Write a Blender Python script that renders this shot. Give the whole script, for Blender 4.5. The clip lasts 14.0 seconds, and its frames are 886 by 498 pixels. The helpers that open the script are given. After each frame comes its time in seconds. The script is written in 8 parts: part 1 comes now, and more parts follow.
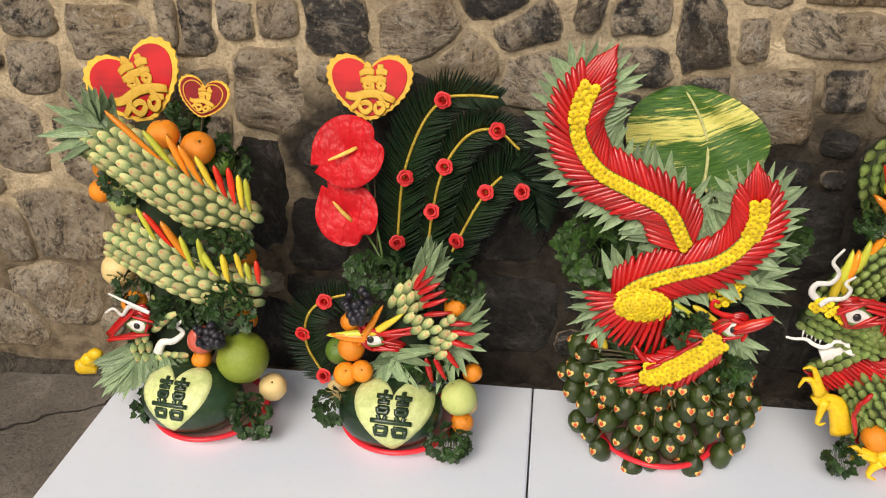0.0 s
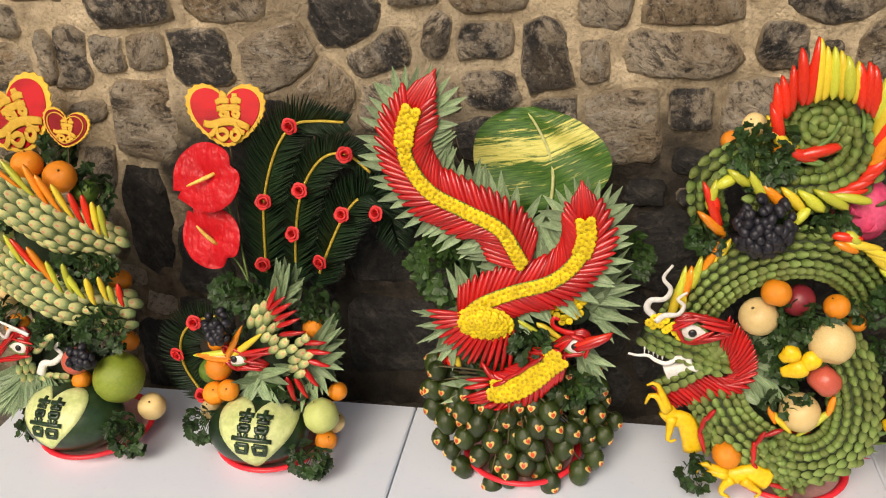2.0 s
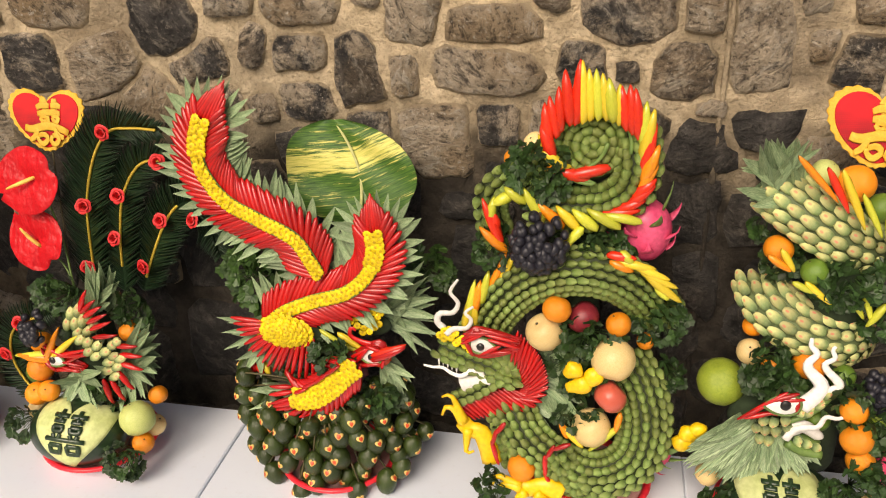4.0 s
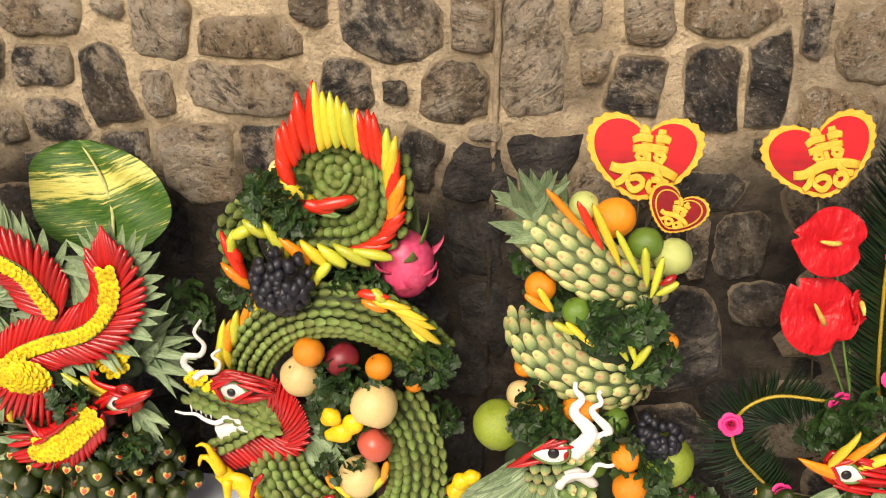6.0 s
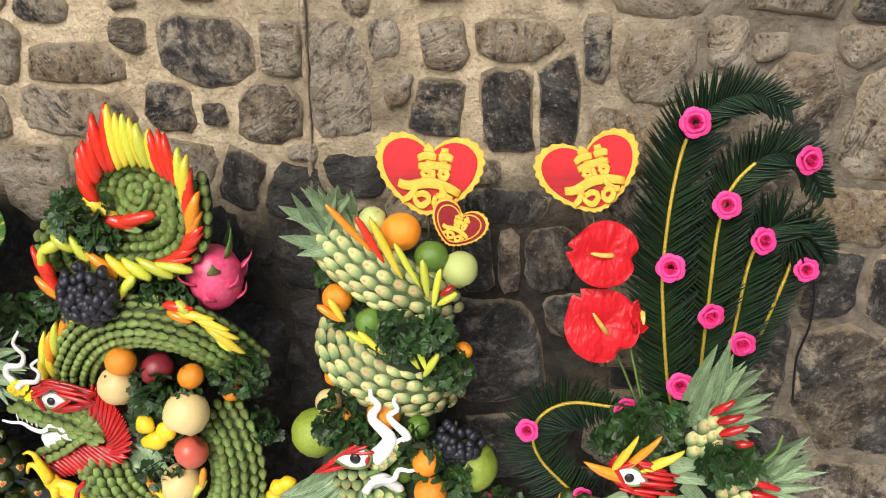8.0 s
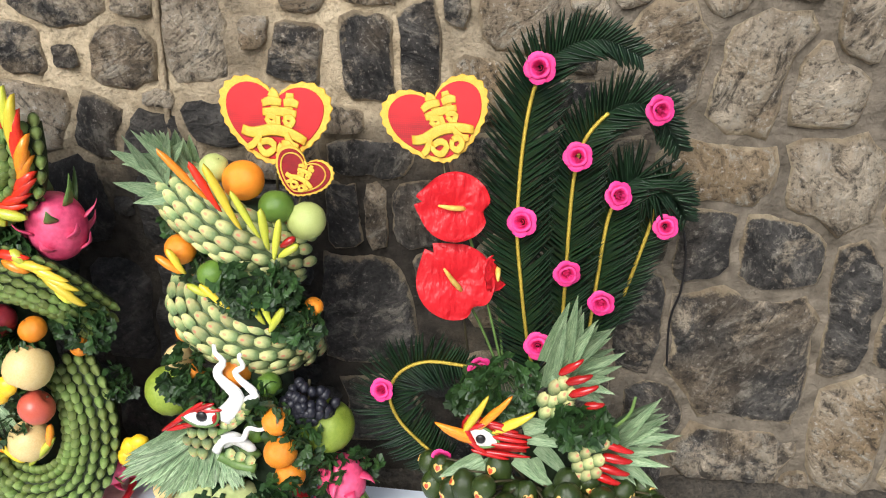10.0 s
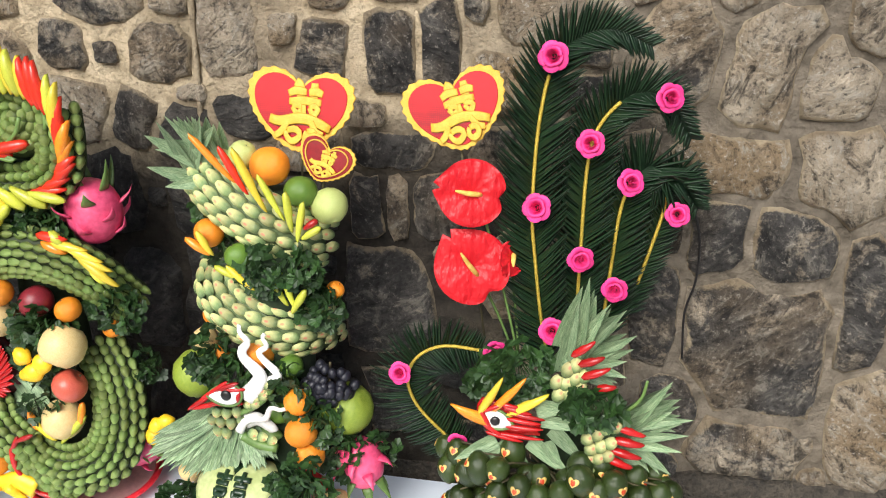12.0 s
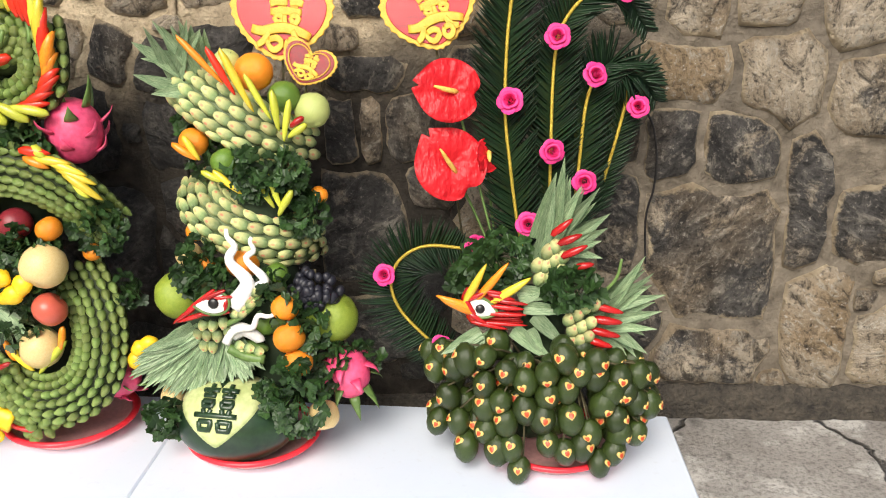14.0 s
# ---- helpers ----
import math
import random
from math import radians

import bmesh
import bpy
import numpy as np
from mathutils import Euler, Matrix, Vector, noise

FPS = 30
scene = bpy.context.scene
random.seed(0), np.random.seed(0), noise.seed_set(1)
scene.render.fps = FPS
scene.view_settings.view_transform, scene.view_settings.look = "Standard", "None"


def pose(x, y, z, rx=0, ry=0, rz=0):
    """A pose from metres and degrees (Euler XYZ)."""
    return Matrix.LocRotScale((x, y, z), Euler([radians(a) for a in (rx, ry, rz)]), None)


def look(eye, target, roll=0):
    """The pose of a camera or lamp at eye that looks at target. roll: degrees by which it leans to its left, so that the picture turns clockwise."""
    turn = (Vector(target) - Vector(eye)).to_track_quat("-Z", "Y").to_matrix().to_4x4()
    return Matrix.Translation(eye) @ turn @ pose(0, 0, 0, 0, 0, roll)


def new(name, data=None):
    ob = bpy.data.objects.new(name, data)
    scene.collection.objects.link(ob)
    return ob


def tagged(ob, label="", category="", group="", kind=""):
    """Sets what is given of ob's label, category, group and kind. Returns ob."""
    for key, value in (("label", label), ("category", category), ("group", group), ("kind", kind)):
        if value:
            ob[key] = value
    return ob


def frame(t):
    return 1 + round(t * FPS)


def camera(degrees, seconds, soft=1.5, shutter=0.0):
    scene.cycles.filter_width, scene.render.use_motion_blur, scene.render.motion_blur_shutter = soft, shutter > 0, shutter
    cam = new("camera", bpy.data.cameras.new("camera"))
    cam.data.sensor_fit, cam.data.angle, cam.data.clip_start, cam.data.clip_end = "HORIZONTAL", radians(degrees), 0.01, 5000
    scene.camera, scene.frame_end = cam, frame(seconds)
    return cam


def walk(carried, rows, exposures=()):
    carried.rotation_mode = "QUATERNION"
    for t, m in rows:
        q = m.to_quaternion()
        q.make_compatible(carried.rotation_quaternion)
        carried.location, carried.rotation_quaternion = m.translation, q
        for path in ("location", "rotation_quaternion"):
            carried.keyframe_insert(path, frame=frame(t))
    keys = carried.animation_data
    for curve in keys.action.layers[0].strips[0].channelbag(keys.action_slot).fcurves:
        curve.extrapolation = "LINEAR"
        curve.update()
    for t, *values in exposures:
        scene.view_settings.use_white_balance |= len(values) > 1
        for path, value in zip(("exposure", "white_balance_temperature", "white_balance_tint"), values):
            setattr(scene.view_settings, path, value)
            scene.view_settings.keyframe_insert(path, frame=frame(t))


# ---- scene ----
cam = camera(55.1, 14.0, soft=1.1)
METRES, EYE, TILT, LEAN, TURN = 2.76, 1.522, -27.0, 0.0, 7.4
ROWS = [
    (0.0, 0.0, 0.0, 0.0, 0.0, -0.0, -0.0),
    (0.5, 0.051, -0.0161, -0.0053, 1.82, 0.7, -0.6),
    (1.0, 0.0964, -0.0258, -0.0141, 3.22, 1.27, -0.57),
    (1.5, 0.1312, -0.0242, -0.012, 3.65, 2.0, 0.06),
    (2.0, 0.1713, -0.0137, -0.0044, 2.97, 1.64, 0.71),
    (4.5, 0.3846, -0.0095, 0.0068, 3.07, 1.93, -1.0),
    (5.0, 0.4204, 0.0067, 0.0134, 1.97, 2.31, -0.64),
    (5.5, 0.4632, 0.0295, 0.0256, 0.45, 2.19, -1.39),
    (6.0, 0.4904, 0.0456, 0.034, -0.81, 1.78, -0.46),
    (6.5, 0.5177, 0.0455, 0.0335, -1.55, 1.66, -0.68),
    (7.0, 0.5619, 0.0377, 0.0308, -1.43, 2.13, -1.33),
    (7.5, 0.606, 0.0268, 0.0269, -1.26, 2.82, -1.17),
    (8.0, 0.6385, 0.0131, 0.0247, -0.9, 3.5, -0.28),
    (8.5, 0.6648, 0.0326, 0.0268, -2.2, 3.0, 0.24),
    (9.0, 0.6953, 0.0481, 0.031, -3.77, 1.71, -0.29),
    (11.5, 0.761, 0.0182, -0.0182, 1.77, 1.89, -2.68),
    (12.0, 0.7505, 0.0182, -0.0208, 0.35, 3.67, -1.87),
    (12.5, 0.7277, 0.0201, -0.0377, -2.6, 4.7, -1.05),
    (13.0, 0.7136, 0.0213, -0.0595, -4.47, 5.5, -0.64),
    (13.5, 0.7128, 0.009, -0.1005, -4.28, 6.96, -0.35),
    (14.0, 0.7067, 0.0043, -0.157, -4.54, 8.56, 1.25),
]
walk(cam, [(t, pose(0, 0, EYE, TILT, LEAN, TURN) @ pose(METRES * x, METRES * y, METRES * z, 90 + pitch, roll, yaw)) for t, x, y, z, yaw, pitch, roll in ROWS],
     [(0.0, -0.13, 6700, 12), (2.0, -0.16, 7100, 14), (5.0, 0.15, 7400, 16), (7.0, 0.2, 6700, 13), (9.0, 0.3, 5850, 9), (11.5, 0.4, 5900, 9), (14.0, 0.42, 6300, 10)])

# ---- daylight: open shade under a bright hazy sky ----
world = bpy.data.worlds.new("sky")
scene.world = world
world.use_nodes = True
wn = world.node_tree
sky = wn.nodes.new("ShaderNodeTexSky")
sky.sky_type, sky.sun_disc = "NISHITA", False
sky.sun_elevation, sky.sun_rotation = radians(40), radians(193)
sky.dust_density = 4.0
wn.links.new(sky.outputs[0], wn.nodes["Background"].inputs[0])
wn.nodes["Background"].inputs[1].default_value = 0.085
sun = new("sun", bpy.data.lights.new("sun", "SUN"))
sun.data.energy, sun.data.angle, sun.data.color = 2.9, radians(34), (1.0, 0.93, 0.83)
sun.matrix_basis = look((-1.0, -4.2, 3.6), (0, 0, 0))


# ---- materials ----
def rgb(c):
    return (*c, 1.0)


def shade(c, k):
    return tuple(min(1.0, max(0.0, v * k)) for v in c)


class Nodes:
    """A small helper to wire node materials."""

    def __init__(self, name):
        self.m = bpy.data.materials.new(name)
        self.m.use_nodes = True
        self.t = self.m.node_tree
        self.b = self.t.nodes["Principled BSDF"]
        self.co = self.t.nodes.new("ShaderNodeTexCoord")

    def add(self, kind, **inputs):
        n = self.t.nodes.new(kind)
        for k, v in inputs.items():
            self.set(n.inputs[k.replace("_", " ")], v)
        return n

    def set(self, socket, v):
        if isinstance(v, bpy.types.NodeSocket):
            self.t.links.new(v, socket)
        else:
            socket.default_value = v

    def noise(self, scale, detail=4.0, rough=0.55, space="Object", stretch=None):
        src = self.co.outputs[space]
        if stretch:
            mp = self.add("ShaderNodeMapping", Scale=stretch)
            self.t.links.new(src, mp.inputs["Vector"])
            src = mp.outputs[0]
        return self.add("ShaderNodeTexNoise", Vector=src, Scale=scale, Detail=detail, Roughness=rough).outputs[0]

    def ramp(self, fac, stops):
        n = self.t.nodes.new("ShaderNodeValToRGB")
        self.set(n.inputs[0], fac)
        e = n.color_ramp.elements
        while len(e) < len(stops):
            e.new(0.5)
        for el, (p, c) in zip(e, stops):
            el.position, el.color = p, rgb(c)
        return n.outputs[0]

    def mix(self, fac, a, b, mode="MIX"):
        n = self.t.nodes.new("ShaderNodeMix")
        n.data_type, n.blend_type = "RGBA", mode
        self.set(n.inputs[0], fac)
        self.set(n.inputs[6], rgb(a) if isinstance(a, tuple) else a)
        self.set(n.inputs[7], rgb(b) if isinstance(b, tuple) else b)
        return n.outputs[2]

    def math(self, op, a, b=0.0):
        n = self.t.nodes.new("ShaderNodeMath")
        n.operation = op
        self.set(n.inputs[0], a)
        self.set(n.inputs[1], b)
        return n.outputs[0]

    def spread(self, v, lo, hi):
        return self.add("ShaderNodeMapRange", Value=v, From_Min=lo, From_Max=hi).outputs[0]

    def rand(self):
        return self.t.nodes.new("ShaderNodeObjectInfo").outputs["Random"]

    def island(self):
        return self.t.nodes.new("ShaderNodeNewGeometry").outputs["Random Per Island"]

    def bump(self, height, strength=0.3, dist=0.004):
        n = self.add("ShaderNodeBump", Height=height, Strength=strength, Distance=dist)
        self.t.links.new(n.outputs[0], self.b.inputs["Normal"])

    def done(self, color, rough=0.5, spec=0.5, metal=0.0, coat=0.0):
        self.set(self.b.inputs["Base Color"], rgb(color) if isinstance(color, tuple) else color)
        self.set(self.b.inputs["Roughness"], rough)
        self.b.inputs["Specular IOR Level"].default_value = spec
        self.b.inputs["Metallic"].default_value = metal
        self.b.inputs["Coat Weight"].default_value = coat
        return self.m


def plain(name, a, b, scale=20.0, rough=0.45, bump=0.2, dist=0.002, fine=90.0, by="rand", spec=0.5, metal=0.0, coat=0.0, swing=0.35):
    """Two-tone surface: blotches, fine grain, and a shift from piece to piece."""
    n = Nodes(name)
    big = n.spread(n.noise(scale), 0.3, 0.7)
    c = n.mix(big, a, b)
    grain = n.noise(fine, 3.0)
    c = n.mix(0.25, c, n.mix(n.spread(grain, 0.35, 0.65), shade(a, 0.6), shade(b, 1.3)))
    r = n.rand() if by == "rand" else n.island()
    h = n.add("ShaderNodeHueSaturation", Color=c, Value=n.spread(r, 0.0, 1.0))
    v = n.add("ShaderNodeMapRange", Value=r, To_Min=1.0 - swing / 2, To_Max=1.0 + swing / 2)
    n.set(h.inputs["Value"], v.outputs[0])
    n.bump(grain, bump, dist)
    return n.done(h.outputs[0], rough, spec, metal, coat)


def stone_material():
    n = Nodes("rubble_stone")
    info = n.t.nodes.new("ShaderNodeAttribute")
    info.attribute_type, info.attribute_name = "OBJECT", "tone"
    tone = info.outputs["Fac"]
    r = n.rand()
    shift = n.add("ShaderNodeCombineXYZ", X=n.math("MULTIPLY", r, 13.0), Y=n.math("MULTIPLY", r, 7.0), Z=n.math("MULTIPLY", r, 29.0))
    at = n.add("ShaderNodeVectorMath", Vector=n.co.outputs["Object"])
    n.t.links.new(shift.outputs[0], at.inputs[1])
    at = at.outputs[0]
    blot = n.add("ShaderNodeTexNoise", Vector=at, Scale=9.0, Detail=6.0, Roughness=0.65).outputs[0]
    wide = n.add("ShaderNodeTexNoise", Vector=at, Scale=3.2, Detail=2.0, Roughness=0.5).outputs[0]
    spin = n.add("ShaderNodeVectorRotate", Vector=at, Axis=(0, 1, 0), Angle=n.math("MULTIPLY", r, 9.0))
    mp = n.add("ShaderNodeMapping", Vector=spin.outputs[0], Scale=(6, 6, 13))
    streak = n.add("ShaderNodeTexNoise", Vector=mp.outputs[0], Scale=2.2, Detail=8.0, Roughness=0.72, Distortion=0.6).outputs[0]
    speck = n.add("ShaderNodeTexNoise", Vector=at, Scale=85.0, Detail=4.0, Roughness=0.7).outputs[0]
    # stones of the lowest tones are darkened further
    low_tone = n.spread(tone, 0.09, 0.05)
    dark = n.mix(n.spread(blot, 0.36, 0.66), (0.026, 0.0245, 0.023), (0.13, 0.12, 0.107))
    dark = n.mix(n.math("MULTIPLY", low_tone, 0.5), dark, (0.012, 0.011, 0.01))
    light = n.mix(n.spread(blot, 0.32, 0.68), (0.26, 0.205, 0.14), (0.66, 0.56, 0.42))
    patch = n.add("ShaderNodeTexNoise", Vector=spin.outputs[0], Scale=11.0, Detail=9.0, Roughness=0.74, Distortion=0.4).outputs[0]
    lean = n.math("ADD", patch, n.math("MULTIPLY", n.math("SUBTRACT", tone, 0.5), 0.5))
    c = n.mix(n.spread(lean, 0.47, 0.57), dark, light)
    c = n.mix(n.math("MULTIPLY", n.spread(wide, 0.52, 0.66), n.math("MULTIPLY", tone, 0.95)), c, (0.36, 0.26, 0.15))
    c = n.mix(n.math("MULTIPLY", n.spread(streak, 0.53, 0.63), n.math("ADD", n.math("MULTIPLY", tone, 0.85), 0.1)), c, (0.52, 0.47, 0.38))
    c = n.mix(n.math("MULTIPLY", n.spread(streak, 0.47, 0.37), 0.8), c, (0.018, 0.016, 0.014))
    c = n.mix(n.math("MULTIPLY", n.spread(speck, 0.58, 0.7), n.math("ADD", n.math("MULTIPLY", tone, 1.3), 0.05)), c, (0.6, 0.54, 0.45))
    c = n.mix(n.math("MULTIPLY", n.spread(speck, 0.46, 0.32), 0.75), c, (0.014, 0.013, 0.012))
    # cement smeared in from the joints
    rim = n.t.nodes.new("ShaderNodeAttribute")
    rim.attribute_name = "inner"
    ragged = n.math("ADD", rim.outputs["Fac"], n.math("MULTIPLY", n.math("SUBTRACT", patch, 0.5), 2.4))
    smear = n.math("MULTIPLY", n.spread(ragged, 0.42, 0.2), n.spread(tone, 0.1, 0.3))
    c = n.mix(n.math("MULTIPLY", smear, 0.85), c, n.mix(n.spread(blot, 0.35, 0.65), (0.3, 0.23, 0.145), (0.62, 0.51, 0.34)))
    chip = n.add("ShaderNodeTexVoronoi", Vector=spin.outputs[0], Scale=16.0).outputs[0]
    h = n.math("ADD", n.math("ADD", n.math("MULTIPLY", streak, 1.3), n.math("MULTIPLY", chip, 0.5)), n.math("ADD", n.math("MULTIPLY", blot, 1.4), n.math("MULTIPLY", speck, 0.5)))
    n.bump(h, 1.0, 0.03)
    return n.done(c, 0.72, 0.35)


def mortar_material():
    n = Nodes("cement_mortar")
    big = n.noise(2.6, 5.0)
    mid = n.noise(17.0, 5.0, 0.65)
    fine = n.noise(120.0, 4.0, 0.7)
    c = n.mix(n.spread(mid, 0.3, 0.7), (0.39, 0.31, 0.195), (0.76, 0.63, 0.43))
    c = n.mix(n.math("MULTIPLY", n.spread(big, 0.48, 0.62), 0.55), c, (0.16, 0.125, 0.085))
    c = n.mix(n.math("MULTIPLY", n.spread(fine, 0.5, 0.35), 0.4), c, (0.1, 0.08, 0.055))
    stain = n.noise(1.4, 3.0)
    c = n.mix(n.math("MULTIPLY", n.spread(stain, 0.52, 0.62), 0.32), c, (0.09, 0.08, 0.065))
    east = n.spread(n.math("ADD", n.add("ShaderNodeSeparateXYZ", Vector=n.co.outputs["Object"]).outputs[0], n.math("MULTIPLY", n.math("SUBTRACT", big, 0.5), 1.5)), 1.4, 2.1)
    c = n.mix(n.math("MULTIPLY", east, 0.92), c, n.mix(n.spread(mid, 0.3, 0.7), (0.07, 0.06, 0.047), (0.24, 0.205, 0.16)))
    # much darker low on the middle stretch of the wall, with ragged edges
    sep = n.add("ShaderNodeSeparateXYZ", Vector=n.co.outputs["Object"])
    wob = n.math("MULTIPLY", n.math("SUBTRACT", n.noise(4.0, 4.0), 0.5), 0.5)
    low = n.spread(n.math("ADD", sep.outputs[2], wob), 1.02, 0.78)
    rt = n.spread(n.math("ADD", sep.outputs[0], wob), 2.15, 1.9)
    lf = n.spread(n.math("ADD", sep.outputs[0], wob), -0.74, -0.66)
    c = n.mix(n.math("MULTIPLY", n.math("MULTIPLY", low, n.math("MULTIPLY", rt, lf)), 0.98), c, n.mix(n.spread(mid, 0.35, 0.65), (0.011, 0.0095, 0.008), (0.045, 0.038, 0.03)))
    # darker brown low on the first stretch
    left_low = n.math("MULTIPLY", n.spread(n.math("ADD", sep.outputs[2], wob), 0.62, 0.4), n.spread(sep.outputs[0], -0.6, -0.75))
    c = n.mix(n.math("MULTIPLY", left_low, 0.85), c, n.mix(n.spread(mid, 0.35, 0.65), (0.05, 0.038, 0.025), (0.2, 0.155, 0.1)))
    n.bump(n.math("ADD", n.math("MULTIPLY", n.noise(9.0, 5.0, 0.6), 1.5), n.math("ADD", mid, n.math("MULTIPLY", fine, 0.4))), 0.9, 0.02)
    return n.done(c, 0.85, 0.25)


def concrete_material():
    n = Nodes("worn_concrete")
    big = n.noise(1.7, 6.0, 0.6)
    mid = n.noise(7.0, 6.0, 0.65)
    fine = n.noise(90.0, 5.0, 0.75)
    c = n.mix(n.spread(big, 0.35, 0.65), (0.22, 0.2, 0.175), (0.5, 0.475, 0.43))
    c = n.mix(n.math("MULTIPLY", n.spread(mid, 0.52, 0.62), 0.75), c, (0.62, 0.6, 0.55))
    c = n.mix(n.math("MULTIPLY", n.spread(mid, 0.42, 0.3), 0.7), c, (0.06, 0.052, 0.045))
    # trodden dirt on the stretch before the first table
    sep = n.add("ShaderNodeSeparateXYZ", Vector=n.co.outputs["Object"])
    dirt = n.spread(n.math("ADD", sep.outputs[0], n.math("MULTIPLY", n.math("SUBTRACT", big, 0.5), 1.2)), -0.4, -1.0)
    c = n.mix(n.math("MULTIPLY", dirt, 0.75), c, n.mix(mid, (0.03, 0.025, 0.02), (0.2, 0.165, 0.125)))
    cell = n.add("ShaderNodeTexVoronoi", Vector=n.co.outputs["Object"], Scale=1.35)
    cell.feature = "DISTANCE_TO_EDGE"
    warp = n.add("ShaderNodeVectorMath", Vector=n.co.outputs["Object"])
    wn2 = n.add("ShaderNodeTexNoise", Vector=n.co.outputs["Object"], Scale=5.0, Detail=5.0)
    sc = n.add("ShaderNodeVectorMath", Vector=wn2.outputs[1])
    sc.operation = "SCALE"
    sc.inputs["Scale"].default_value = 0.22
    n.t.links.new(sc.outputs[0], warp.inputs[1])
    n.t.links.new(warp.outputs[0], cell.inputs["Vector"])
    crack = n.spread(cell.outputs[0], 0.012, 0.003)
    c = n.mix(n.math("MULTIPLY", crack, 0.85), c, (0.03, 0.027, 0.023))
    c = n.mix(n.math("MULTIPLY", n.spread(fine, 0.52, 0.36), 0.6), c, (0.045, 0.04, 0.035))
    n.bump(n.math("SUBTRACT", n.math("ADD", mid, n.math("MULTIPLY", fine, 0.3)), n.math("MULTIPLY", crack, 1.5)), 0.9, 0.014)
    return n.done(c, 0.75, 0.35)


STONE, MORTAR, CONCRETE = stone_material(), mortar_material(), concrete_material()


def board_material():
    n = Nodes("white_laminate")
    big, fine = n.noise(2.0, 4.0), n.noise(60.0, 4.0)
    c = n.mix(n.spread(big, 0.35, 0.7), (0.76, 0.835, 0.94), (0.82, 0.88, 0.96))
    c = n.mix(n.math("MULTIPLY", n.spread(fine, 0.6, 0.75), 0.12), c, (0.5, 0.5, 0.48))
    n.bump(fine, 0.04, 0.001)
    return n.done(c, n.add("ShaderNodeMapRange", Value=big, To_Min=0.25, To_Max=0.42).outputs[0], 0.5)


BOARD = board_material()
STEEL = plain("painted_steel", (0.2, 0.2, 0.21), (0.27, 0.27, 0.28), rough=0.4)


def scale_material(name, tip, root, dot, dot_size=0.2, mid=None):
    """A carved scale: root colour to tip colour along its length, and the pip near the tip."""
    n = Nodes(name)
    sep = n.add("ShaderNodeSeparateXYZ", Vector=n.co.outputs["Object"])
    wob = n.math("MULTIPLY", n.math("SUBTRACT", n.noise(5.0, 4.0), 0.5), 0.35)
    along = n.math("ADD", sep.outputs[1], wob)
    c = n.ramp(along, [(0.0, root), (0.3, mid or root), (0.66, tip), (1.0, shade(tip, 1.15))])
    flat = n.add("ShaderNodeCombineXYZ", X=n.math("MULTIPLY", sep.outputs[0], 1.0), Y=n.math("SUBTRACT", sep.outputs[1], 0.78))
    d = n.add("ShaderNodeVectorMath", Vector=flat.outputs[0])
    d.operation = "LENGTH"
    if dot:
        near = n.spread(d.outputs["Value"], dot_size, dot_size * 0.55)
        c = n.mix(n.math("MULTIPLY", near, 0.85), c, dot)
    h = n.add("ShaderNodeHueSaturation", Color=c)
    n.set(h.inputs["Value"], n.add("ShaderNodeMapRange", Value=n.rand(), To_Min=0.72, To_Max=1.2).outputs[0])
    n.set(h.inputs["Hue"], n.add("ShaderNodeMapRange", Value=n.rand(), To_Min=0.485, To_Max=0.512).outputs[0])
    n.bump(n.noise(16.0, 3.0), 0.35, 0.05)
    return n.done(h.outputs[0], 0.34, 0.5)


PINE_SCALE = scale_material("pineapple_scale", (0.6, 0.6, 0.25), (0.07, 0.115, 0.04), (0.85, 0.3, 0.17), 0.13, (0.24, 0.33, 0.125))
BRAID = scale_material("areca_bud", (0.24, 0.32, 0.085), (0.05, 0.085, 0.015), None, mid=(0.15, 0.22, 0.045))
ORANGE = plain("orange_peel", (0.9, 0.24, 0.01), (0.97, 0.34, 0.02), 12, 0.38, 0.35, 0.003, 240)
PEACH = plain("pale_pear_skin", (0.72, 0.5, 0.19), (0.82, 0.63, 0.3), 14, 0.45, 0.1, 0.002, 160)
GUAVA = plain("guava_skin", (0.42, 0.52, 0.13), (0.6, 0.64, 0.24), 16, 0.42, 0.3, 0.004, 50)
POMELO = plain("pomelo_peel", (0.22, 0.33, 0.03), (0.36, 0.44, 0.055), 9, 0.4, 0.3, 0.003, 170)
LIME = plain("lime_skin", (0.06, 0.16, 0.02), (0.17, 0.27, 0.035), 18, 0.35, 0.25, 0.003, 150)
APPLE_RED = plain("apple_skin", (0.42, 0.03, 0.03), (0.62, 0.16, 0.09), 22, 0.3, 0.1, 0.002, 130)
PLUM = plain("pomegranate_skin", (0.13, 0.012, 0.02), (0.3, 0.03, 0.04), 16, 0.35, 0.15, 0.003, 90)
GRAPE = plain("grape_skin", (0.007, 0.007, 0.011), (0.02, 0.02, 0.03), 60, 0.45, 0.1, 0.002, 120, by="island")
NUT_SKIN = plain("areca_husk", (0.014, 0.032, 0.006), (0.046, 0.066, 0.013), 22, 0.3, 0.25, 0.003, 120, swing=0.6)
STALK = plain("areca_stalk", (0.05, 0.042, 0.02), (0.1, 0.085, 0.035), 40, 0.7, 0.4)
MELON = plain("watermelon_rind", (0.006, 0.016, 0.008), (0.024, 0.055, 0.02), 13, 0.28, 0.12, 0.003, 70)
MELON_CUT = plain("carved_rind", (0.5, 0.6, 0.2), (0.68, 0.72, 0.36), 10, 0.45, 0.2, 0.003, 60)
